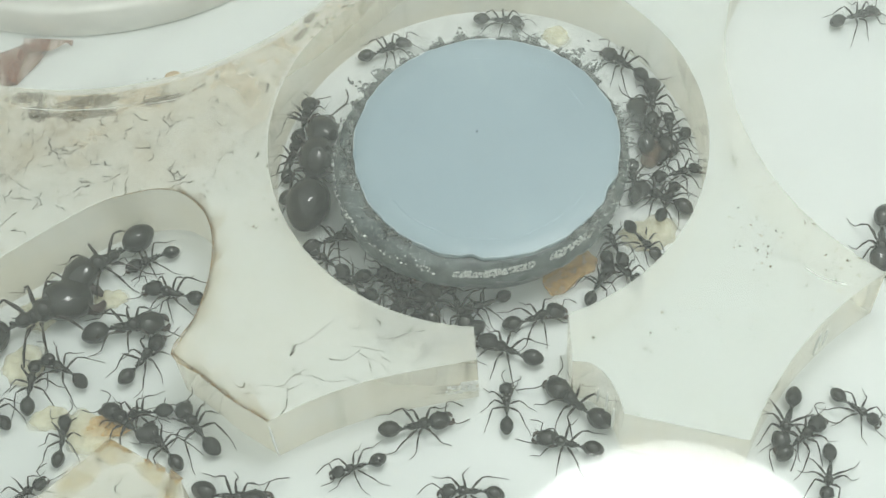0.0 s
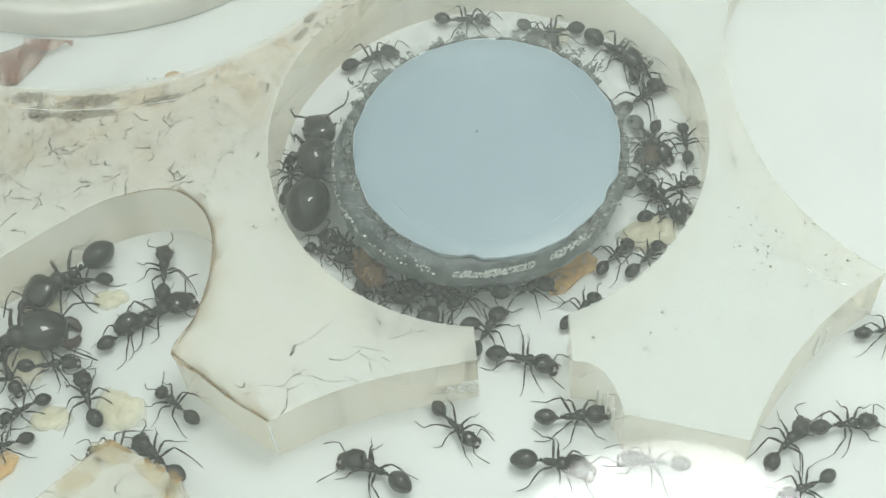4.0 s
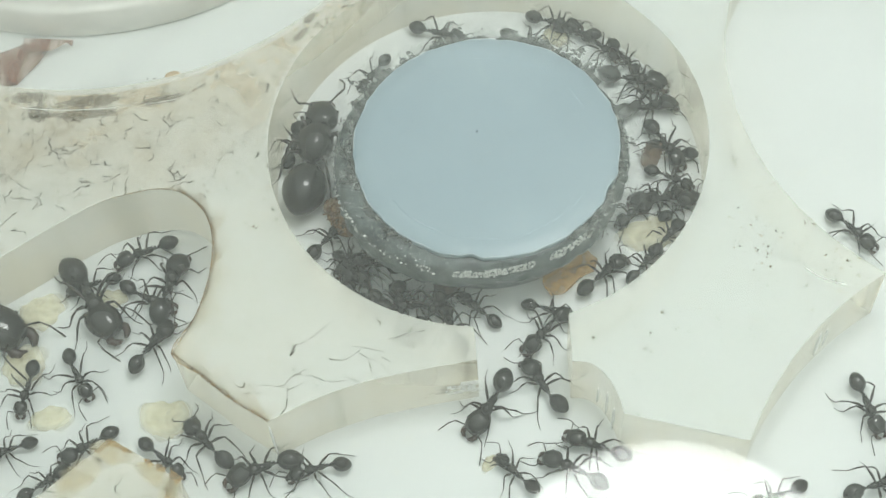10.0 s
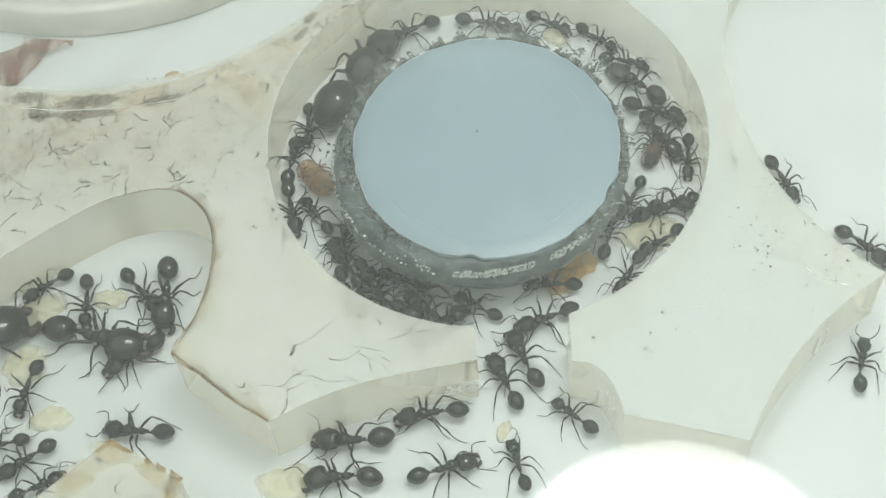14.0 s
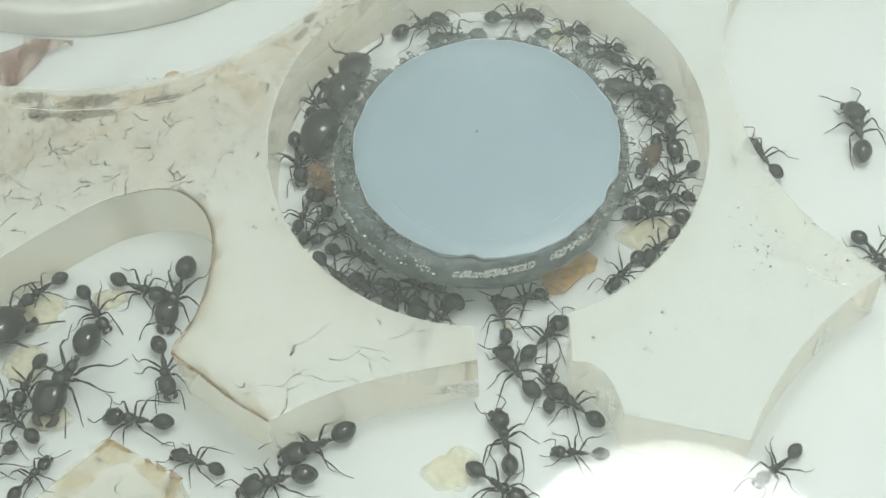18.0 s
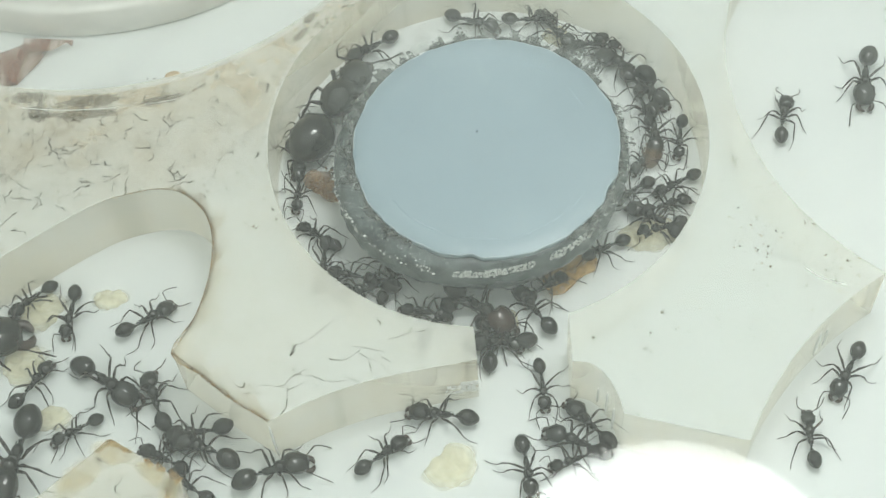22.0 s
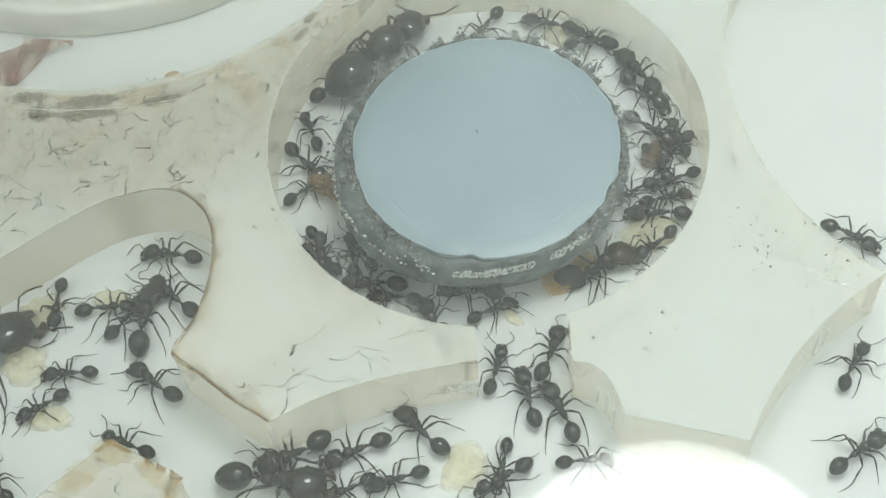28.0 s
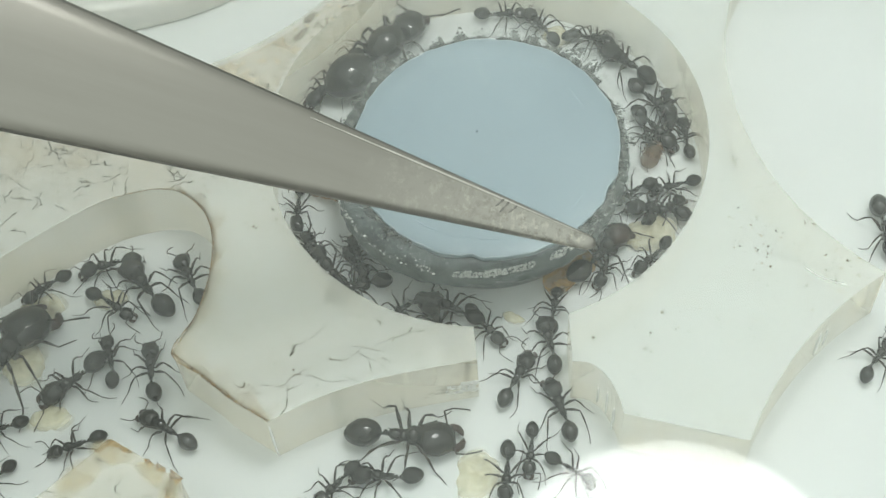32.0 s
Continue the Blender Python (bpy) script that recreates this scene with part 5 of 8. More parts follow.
    crawl(ants[7], [(0, -19.26, -18.84, 122), (1, -19.12, -18.24, 127), (2, -17.86, -19.67, 142), (3, -21.19, -21.19, 129), (6, -22.54, -20.25, 143), (7, -22.43, -20.26, 137), (7.17, -21.02, -20.81, 84), (7.33, -19.61, -21.37, 31), (7.5, -18.2, -21.92, -21), (7.75, -16.09, -22.75, -95), (8, -13.97, -23.58, -168), (9, -18.27, -23.89, -188), (10, -18.49, -20.12, -232), (11, -16.93, -21.07, -219), (12, -20.2, -18.96, -214), (13, -22.08, -16.91, -205), (14, -23.61, -18.6, -191), (17, -21.34, -17.48, -216), (18, -23.64, -17.68, -194), (19, -25.98, -16.98, -199), (20, -26.41, -16.94, -200), (21, -26.8, -17.71, -191), (22, -22.41, -16.27, -254), (23, -21.29, -15.46, -257), (24, -20.83, -15.51, -233), (25, -21.76, -12.55, -275), (26.5, -21.45, -9.99, -277), (28, -21.14, -7.43, -227), (29, -21.04, -7.14, -223), (30, -20.93, -6.94, -252), (31, -20.05, -6.53, -261), (32, -19.83, -6.04, -247)])
    crawl(ants[8], [(0, -3.26, -20.22, 8), (1, 0.98, -18.9, 39), (2, 4.65, -19, 68), (3, 8.07, -19.24, 106), (3.5, 8.07, -21.11, 53), (4, 8.21, -20.61, 1), (4.5, 9.18, -21.01, -52), (5.25, 8.92, -22.14, -121), (6, 9.98, -23.81, -190), (7, 6.65, -24.84, -233), (8, 5.95, -23.89, -233), (9, 6.83, -25.12, -212), (10, 8.08, -24.81, -212), (11, 4.1, -22.94, -206), (12, -0.19, -22.82, -175), (13, -0.99, -22.52, -182), (14, -1.84, -19.27, -176), (17, -4.1, -19.39, -176), (17.17, -2.79, -20.7, -124), (17.33, -1.59, -20.98, -73), (17.5, -0.44, -20.7, -22), (17.75, 1.41, -21.43, 38), (18, 3.26, -22.17, 98), (19, 2.17, -21.62, 147), (20, 6.53, -19.67, 77), (21, 6.31, -17.91, 87), (21.17, 6.2, -18.68, 37), (21.33, 7.09, -19.51, -14), (21.5, 7.48, -20.31, -64), (21.75, 8.06, -21.51, -136), (22, 8.64, -22.72, -208), (23, 8.37, -22.47, -205), (24, 8.36, -22.58, -201), (25, 8.55, -22.71, -197), (28, 7.62, -20.13, -249), (29, 7.97, -19.81, -249), (30, 7.51, -20.11, -238), (31, 8.13, -20.17, -248), (32, 7.63, -20, -255)])
    crawl(ants[9], [(0, 4.31, -14.73, 149), (1, 4.31, -14.73, 149), (2, 4.31, -14.73, 108), (3, 3.94, -13.61, 75), (3.75, 4.72, -14.92, 8), (4.5, 5.5, -16.23, -59), (5, 5.88, -17.09, -4), (5.5, 6.54, -17.97, 52), (6, 7.06, -18.84, 107), (7, 5.23, -19.08, 139), (7.5, 4.51, -15.49, 101), (8, 3.8, -11.9, 116), (9, 5.07, -15.78, 44), (10, 6.51, -17.93, 116), (11, 7.76, -18.89, 149), (12, 7.77, -20.6, 161), (13, 5.28, -19.55, 147), (14, 5.3, -15.52, 107), (17, 4.94, -15.94, 101), (18, 4.66, -16.57, 115), (19, 4.21, -14.75, 84), (20, 4.3, -12.82, 29), (21, 4.24, -12.42, 70), (21.5, 4.05, -13.21, 122), (22, 3.86, -13.99, 174), (23, 3.73, -16.47, 239), (24, 3.56, -19.14, 264), (25, 1.32, -18.9, 227), (26.5, -0.96, -19.5, 198), (28, -2.75, -20.68, 127), (29, -3.15, -20.63, 133), (30, -3.27, -19.63, 197), (30.17, -2.28, -20.82, 248), (30.33, -1.4, -20.79, 300), (30.5, -0.65, -19.72, 351), (30.67, 0.32, -20.68, 295), (30.83, 1.26, -20.18, 238), (31, 2.01, -20.14, 182), (31.5, -1.75, -22.06, 207), (32, -5.5, -23.98, 171)])
    crawl(ants[10], [(0, -3, -34, 82), (13, -3, -34, 82), (13.5, -2.25, -28.89, 82), (14, -1.5, -23.78, 12), (15.5, 0.35, -24.22, -14), (17, 2.19, -24.66, -35), (18, 2.24, -25.28, -41), (18.5, 1.7, -25.66, -104), (19, 1.16, -26.04, -167), (20, 0.64, -21.47, -174), (21, -1.83, -21.45, -157), (22, -1.06, -19.49, -193), (23, -4.33, -20.07, -161), (24, -2.32, -19.59, -181), (25, -4.17, -19.71, -163), (26.5, -5.86, -20.59, -147), (28, -7.53, -21.67, -162), (29, -6.35, -20.19, -156), (29.5, -10.46, -21.6, -156), (30, -14.52, -23.38, -184), (30.5, -16.76, -21.88, -214), (31, -19.01, -20.39, -232), (32, -21.42, -18.7, -217)])
    crawl(ants[11], [(0, 23.84, -22.31, -117), (1, 22.98, -22.98, -120), (2, 21.68, -25.05, -113), (2.33, 22.78, -25.91, -54), (2.67, 22.63, -25.86, 4), (3, 21.82, -25.57, 63), (4.5, 24.63, -23.61, 35), (6, 27.43, -21.65, 79), (7, 27.47, -21.08, 73), (8, 27.7, -20.7, 64), (9, 27.02, -21.56, 65), (9.25, 27.53, -23.18, -4), (9.5, 28.03, -24.79, -73), (9.75, 28.53, -26.4, -31), (10, 29.04, -28.02, 10), (10.5, 31.02, -32.01, -64), (11, 33, -36, -64), (24, 33, -36, -64), (24.33, 33, -36, -4), (24.67, 33, -36, 55), (25, 33, -36, 114), (26.5, 30.6, -30.72, 114), (27.25, 29.4, -28.08, 71), (28, 28.2, -25.43, 28), (29, 30.63, -23.23, 51), (30, 30.78, -23.02, 50), (30.25, 33.33, -24.27, 12), (30.5, 35.89, -25.51, -26), (31, 41, -28, -26), (32, 41, -28, -26)])
    crawl(ants[12], [(0, -21.04, -7.11, 159), (1, -21.11, -7.05, 154), (2, -21.56, -5.98, 125), (3, -22.27, -6.17, 144), (4.5, -21.74, -4.5, 72), (5.25, -21.47, -3.67, 113), (6, -21.2, -2.83, 153), (7, -23.15, -2.76, 186), (8, -22.77, -2.67, 181), (9, -22.71, -2.54, 181), (10, -23.33, -3, 198), (11, -24.08, -2.61, 190), (12, -26.39, -3.14, 197), (13, -30.27, -4.77, 211), (13.5, -35.65, -8.86, 218), (14, -41, -13, 218), (32, -41, -13, 218)])
    crawl(ants[13], [(0, -24.48, -17.94, 136), (1, -21.71, -19.92, 128), (2, -24.17, -17.39, 178), (3, -28.13, -18.26, 186), (3.75, -27.7, -16.36, 132), (4.5, -27.28, -14.46, 77), (5.25, -26.85, -12.56, 120), (6, -26.42, -10.66, 162), (7, -25.51, -11.76, 180), (7.5, -25.34, -11.91, 128), (8, -25.17, -12.07, 77), (9, -24.19, -12.55, 31), (10, -22.92, -11.59, 50), (11, -21.33, -9.53, 64), (12, -22.16, -12.19, 107), (13, -23.46, -11.78, 158), (14, -23.99, -12.21, 205), (17, -24.63, -12.31, 189), (17.5, -23.22, -12.79, 233), (18, -21.82, -13.26, 278), (18.47, -20.9, -15.8, 302), (19, -18.8, -18, 314), (19.33, -19.7, -18.91, 254), (19.67, -19.75, -18.78, 195), (20, -18.68, -17.68, 135), (21, -18.95, -18.36, 157), (22, -19.12, -19.08, 181), (23, -19.11, -19.18, 184), (24, -19.7, -17.66, 159), (25, -19.37, -18.75, 144), (26.5, -20.93, -16.75, 128), (28, -22.5, -14.75, 136), (29, -22.98, -14.3, 111), (30, -22.87, -14.35, 100), (31, -22.93, -14.11, 94), (32, -22.81, -13.74, 93)])
    crawl(ants[14], [(0, 0.74, -10.35, 286), (1, 0.87, -11.36, 302), (2, 2.21, -13.21, 303), (3, 2.21, -13.21, 376), (4.5, 2.93, -12.89, 427), (6, 3.38, -12.88, 478), (7, 7.86, -12.69, 425), (8, 9.58, -11.02, 416), (9, 9.58, -11.02, 401), (10, 12.02, -8.9, 397), (10.33, 12.02, -8.9, 339), (10.67, 12.02, -8.9, 280), (11, 12.02, -8.9, 222), (12, 9.69, -10.97, 203), (13, 9.24, -11.12, 202), (14, 7.49, -12.18, 195), (15.5, 7.14, -12.99, 149), (17, 7.08, -14.78, 103), (18, 6.97, -13.95, 42), (19, 7.8, -14.14, 66), (20, 7.4, -14.83, 56), (21, 7.65, -12.67, 67), (22, 6.59, -11.45, 120), (23, 7.64, -12.18, 109), (24, 6.76, -14.26, 125), (24.5, 6.78, -14.88, 178), (25, 6.8, -15.49, 232), (25.75, 5.57, -13.94, 180), (26.5, 4.35, -12.39, 128), (28, 1.9, -9.3, 169), (29, 1.9, -9.3, 160), (30, 0.39, -11.8, 145), (31, 0.48, -10.7, 147), (32, 0.48, -10.7, 147)])
    crawl(ants[15], [(0, 24.44, -23.96, 36), (1, 23.52, -24.97, 1), (2, 27.08, -24.22, 20), (3, 26.53, -23.65, -20), (4.5, 28.77, -22.84, 20), (6, 31.01, -22.03, 47), (6.5, 30.49, -22.03, -13), (7, 29.97, -22.03, -74), (8, 30.15, -22.16, -86), (9, 29.97, -21.57, -81), (10, 29.74, -21.67, -79), (11, 29.25, -21.05, -52), (12, 32.56, -19.77, -88), (12.25, 35.42, -19.83, -45), (12.5, 38.28, -19.89, -1), (13, 44, -20, -1), (18, 44, -20, -1), (18.33, 44, -20, 53), (18.67, 44, -20, 106), (19, 44, -20, 160), (19.5, 38.2, -17.89, 160), (19.75, 35.29, -16.84, 199), (20, 32.39, -15.78, 237), (21, 29.92, -19.03, 240), (22, 29.02, -18.82, 234), (23, 31.18, -21.24, 278), (24, 29.7, -24.14, 261), (24.25, 32.53, -25.11, 301), (24.5, 35.35, -26.07, 341), (25, 41, -28, 341), (32, 41, -28, 341)])
    crawl(ants[16], [(0, -10.45, 8.35, 75), (0.5, -9.2, 10.8, 57), (1, -7.55, 12.93, 51), (1.5, -4.9, 15, 34), (2, -1.62, 15.58, 77), (3, -5.19, 13.67, 23), (6, -3.42, 15.71, 18), (7, -3.62, 15.31, 11), (8, -2.52, 16.05, 16), (9, 0.64, 16.21, 3), (10, 1.14, 16.4, -20), (11, 2.92, 17.25, 13), (11.33, 2.87, 16.61, -46), (11.67, 2.68, 16.35, -106), (12, 2.44, 17.37, -165), (13, 2.74, 16.58, -201), (14, -0.84, 17.03, -157), (17, 1.55, 16.97, -165), (18, 2.92, 15.79, -178), (19, -0.46, 16.25, -204), (20, 0.85, 17.28, -158), (21, -3.18, 16.01, -147), (21.17, -1.59, 15.3, -94), (21.33, -0.39, 15.81, -41), (21.5, 0.44, 17.09, 12), (22, 4.23, 17.32, -23), (24, 4.23, 17.32, -23), (24.5, 4.16, 16.33, -94), (25, 4.14, 17.55, -165), (26.5, -0.36, 16.69, -165), (28, -4.59, 15.14, -158), (29, -4.21, 15.33, -161), (32, -4.21, 15.33, -161)])
    crawl(ants[17], [(0, -8.65, -3.47, 16), (0.5, -7.92, -3.35, 75), (1, -7.19, -3.23, 134), (2, -8.24, -4.3, 180), (3, -7.45, -3.99, 149), (6, -7.45, -3.99, 149), (6.5, -7.45, -3.99, 77), (7, -7.45, -3.99, 4), (7.5, -6.67, -3.94, 67), (8, -5.88, -3.89, 131), (9, -8.3, -3.11, 126), (9.5, -8.64, -3.21, 86), (10, -8.98, -3.3, 46), (11, -10.08, -2.65, 76), (12, -8.95, -2.51, 37), (13, -9.32, -0.33, 58), (13.5, -10.62, 2.08, 118), (14, -11.6, 4.48, 75), (15.5, -10.21, 8.4, 66), (17, -7.94, 11.75, 72), (17.5, -4.4, 14.9, 32), (18, -0.26, 17.4, 17), (18.17, -0.38, 15.79, -43), (18.34, -0.7, 14.76, -102), (18.52, -0.9, 13.4, -162), (19, -0.88, 17.22, -163), (19.51, -0.9, 13.4, -162), (20, -2.05, 16.76, -158), (21, -0.54, 16.54, -159), (22, -4.36, 15.52, -153), (22.47, -0.9, 13.4, -149), (23, -5.3, 14.76, -140), (23.55, -5.18, 10.53, -139), (24, -6.58, 13.46, -127), (25, -8.14, 11.92, -122), (26, -7.3, 11.24, -70), (27, -7.21, 11.35, -17), (28, -7.88, 11.88, 35), (29, -7.95, 11.93, 38), (29.5, -6.1, 14.2, 38), (30, -3.49, 15.81, 22), (30.5, -0.9, 13.4, 23), (31, -0.67, 16.8, 4), (31.25, -2.25, 14.82, -70), (31.5, -4.64, 14.54, -144), (32, -8.39, 11.78, -133)])
    crawl(ants[18], [(0, 6.42, -12.14, 15), (1, 4.78, -10.16, 13), (2, 4.5, -9.7, 8), (3, 4.5, -9.7, 8), (4.5, 6.78, -9.37, 8), (6, 9.05, -9.05, 27), (7, 12.04, -7.11, 43), (7.33, 11.03, -8.15, 102), (7.67, 10.03, -9.19, 161), (8, 9.02, -10.22, 220), (9, 5.1, -12.04, 235), (10, 7.27, -13.13, 226), (10.5, 5.84, -14.24, 182), (11, 4.4, -15.36, 138), (11.5, 1.93, -13.29, 140), (12, -0.53, -11.22, 165), (13, 1.91, -10.6, 143), (14, -1.47, -10.74, 134), (17, -0.01, -10.15, 155), (18, -0.68, -8.95, 145), (18.17, 0.23, -9.36, 88), (18.33, 1.14, -9.77, 32), (18.5, 2.04, -10.17, -24), (18.75, 3.4, -10.78, 42), (19, 4.76, -11.39, 108), (20, 0.33, -10.06, 139), (21, 3.72, -13.46, 73), (22, 2.72, -13.8, 96), (22.33, 3.34, -14.09, 43), (22.67, 3.97, -14.39, -9), (23, 4.6, -14.68, -62), (24, 5.41, -15.46, -70), (25, 6.01, -17.77, -48), (26.5, 6.11, -16.44, 9), (28, 7.36, -15.18, 66), (29, 7.36, -15.18, 66), (30, 7.36, -15.18, 84), (31, 7.42, -14.47, 99), (32, 7.42, -14.47, 99)])
    crawl(ants[19], [(0, 7.86, -22.73, 159), (1, 7.22, -22.58, 157), (2, 7.81, -21.95, 120), (2.25, 9.4, -23.48, 48), (2.49, 11, -25, -24), (2.66, 12.23, -25.86, -80), (2.83, 13.58, -26.35, -137), (3, 15.41, -25.54, -194), (4.5, 12.36, -24.63, -192), (6, 9.21, -23.95, -209), (7, 12.26, -25.01, -175), (7.14, 11.56, -25.81, -123), (7.29, 11.24, -24.8, -71), (7.43, 11, -25, -18), (7.62, 11.22, -24.92, -72), (7.81, 11.96, -25.93, -125), (8, 12.88, -25.13, -178), (9, 12.82, -25.29, -172), (9.44, 11, -25, -216), (10, 9.93, -23.13, -209), (11, 8.66, -22.27, -197), (12, 6.55, -22.17, -239), (12.5, 5.41, -20.75, -201), (13, 4.28, -19.33, -164), (13.5, 4, -18.31, -208), (14, 3.72, -17.29, -251), (14.75, 4.91, -17.89, -319), (15.5, 6.11, -18.5, -387), (16, 6.16, -18.86, -334), (16.5, 7.43, -19.29, -281), (17, 8.5, -19.7, -227), (18, 8.7, -19.78, -226), (19, 6.85, -19.94, -208), (20, 7.11, -20.01, -196), (21, 9.69, -21.06, -244), (22, 9.59, -21.37, -234), (23, 9.67, -21.34, -237), (24, 8.75, -19.78, -234), (25, 6.96, -19.6, -290), (28, 5.27, -18.73, -263), (29, 7.56, -15.32, -291), (30, 7.7, -15.9, -273), (31, 6.19, -17.47, -337), (32, 4.5, -17.14, -304)])
    crawl(ants[20], [(0, -10.76, 1.95, 42), (6, -10.76, 1.95, 42), (7, -11.29, 1.93, 113), (8, -11.67, 2.94, 100), (9, -11.18, 5.7, 65), (10, -11.41, 6.01, 75), (10.33, -10.25, 5.44, 135), (10.67, -10.23, 5.41, 195), (11, -11.42, 5.44, 255), (12, -11.34, 0.57, 292), (13, -11.57, -0.08, 287), (14, -11.81, -0.06, 278), (14.75, -10.62, 0.15, 326), (15.5, -10.26, 0.32, 374), (16.25, -9.49, 0.51, 322), (17, -8.71, 0.7, 271), (17.25, -9.45, 1.75, 198), (17.5, -10.19, 2.8, 125), (17.67, -10.38, 3.47, 176), (17.83, -11, 4.19, 227), (18, -11.15, 4.75, 278), (19, -10.96, 1.76, 287), (20, -11.29, 2.21, 277), (21, -11.12, 5.31, 273), (22, -11.18, 5.33, 271), (23, -11.63, 2.39, 272), (24, -11.75, 2.12, 268), (25, -11.75, 1.85, 260), (28, -10.54, 4.14, 310), (29, -10.39, 5.04, 264), (32, -10.39, 5.04, 264)])
    crawl(ants[21], [(0, -23.5, -12.68, 52), (0.5, -24.18, -12.28, 10), (1, -24.86, -11.87, -33), (2, -24.96, -12.47, -42), (3, -25.73, -11.76, -44), (3.75, -25.08, -10.52, 9), (4.5, -24.44, -9.27, 62), (5.25, -23.79, -8.03, 21), (6, -23.14, -6.79, -20), (7, -23.14, -6.84, -18), (8, -23.36, -6.94, -24), (9, -21.7, -6.36, 21), (10, -23.35, -7.2, -32), (11, -22.58, -7.15, -34), (12, -22.91, -7.37, -51), (13, -23.58, -6.92, -54), (14, -23.81, -6.51, -51), (17, -23.8, -6.89, -48), (18, -24.03, -6.24, -26), (19, -24, -7.89, -32), (20, -24.5, -7.96, -36), (21, -24.32, -8.11, -26), (22, -23.34, -9.21, 29), (22.5, -22.43, -8.93, 77), (23, -21.52, -8.65, 124), (24, -24.1, -8.25, 141), (24.25, -22.84, -7.56, 85), (24.5, -21.58, -6.87, 29), (25, -19.06, -5.48, 71), (26.5, -20.18, -4.48, 138), (28, -21.31, -3.48, 167), (29, -22.64, -3.94, 193), (30, -24.97, -4.26, 190), (31, -26.17, -3.95, 188), (32, -26.21, -3.87, 191)])
    crawl(ants[22], [(0, 16.68, 11.14, 134), (0.5, 14.81, 12.93, 136), (1, 12.95, 14.71, 145), (2, 13.46, 13.94, 139), (3, 11.87, 15.47, 170), (6, 11.12, 14.9, 227), (6.5, 11.2, 14.96, 279), (7, 11.64, 16.14, 330), (8, 10.53, 15.69, 377), (9, 11.18, 16.06, 335), (10, 11.14, 16.42, 341), (10.33, 10.7, 15.21, 281), (10.67, 10.52, 15.15, 221), (11, 11.05, 16.28, 162), (12, 8.39, 17.23, 173), (12.5, 5.9, 17.8, 173), (13, 3.35, 17.83, 173), (13.33, 3.88, 16.73, 232), (13.67, 4.6, 16.48, 290), (14, 5.21, 17.07, 348), (17, 2.54, 17.72, 359), (17.5, 5.2, 17.8, 358), (18, 7.78, 17.35, 361), (19, 7.19, 14.98, 347), (20, 7.19, 14.98, 385), (21, 11.03, 16.49, 334), (22, 11.16, 15.63, 307), (23, 12.57, 14.82, 301), (23.5, 12.04, 14.11, 237), (24, 12.5, 14.91, 173), (25, 10.96, 16.24, 159), (28, 10.96, 16.24, 159), (29, 10.96, 16.24, 163), (29.5, 7.93, 17.17, 163), (30, 4.92, 17.8, 166), (30.17, 5.69, 16.56, 107), (30.33, 6.4, 16.62, 48), (30.5, 7.5, 17.6, -11), (30.67, 8, 16.24, 46), (30.83, 8.86, 15.99, 102), (31, 10.03, 16.95, 159), (32, 10.18, 15.97, 121)])
    crawl(ants[23], [(0, 44, -6, -170), (3, 44, -6, -170), (4.5, 38.1, -7.06, -170), (6, 32.19, -8.12, -234), (6.5, 32.18, -4.25, -270), (7, 32.16, -0.39, -303), (7.5, 31.19, 1.68, -364), (8, 30.23, 3.75, -425), (8.5, 30.48, -0.96, -447), (9, 30.74, -5.67, -435), (10, 31.84, -6.73, -415), (11, 32.52, -8.15, -411), (12, 32.48, -8.33, -405), (13, 32.42, -8.4, -410), (14, 32.35, -8.21, -410), (17, 32.03, -8.36, -403), (18, 33.07, -9.11, -426), (18.25, 35.81, -8.34, -385), (18.5, 38.54, -7.56, -344), (19, 44, -6, -344), (19.5, 44, -6, -277), (20, 44, -6, -209), (20.5, 38.04, -2.66, -209), (21, 32.08, 0.67, -271), (22, 28.62, 4.21, -291), (23, 27.28, 6.08, -330), (23.25, 27.33, 4.46, -389), (23.5, 27.39, 2.83, -448), (24, 27.49, -0.42, -442), (24.5, 28.28, -2.8, -432), (25, 29.07, -5.18, -420), (26.5, 30.34, -6.23, -400), (28, 31.61, -7.28, -399), (29, 31.18, -5.67, -420), (30, 33.71, -9.69, -444), (30.25, 36.28, -8.77, -392), (30.5, 38.85, -7.84, -340), (31, 44, -6, -340), (32, 44, -6, -340)])
    crawl(ants[24], [(0, -3, -34, 61), (19, -3, -34, 61), (19.5, -0.82, -30.06, 61), (20, 1.35, -26.13, 13), (21, 3.36, -25.18, -6), (21.5, 3.98, -24.63, -46), (22, 4.6, -24.08, -86), (23, 4.46, -25.39, -102), (24, 3.17, -25.16, -171), (25, 3.14, -25.37, -179), (28, 2.9, -24.8, -156), (29, 2.85, -24.24, -113), (30, 3.14, -24.38, -108), (31, 3.05, -24.26, -103), (32, 3.14, -24.38, -100)])
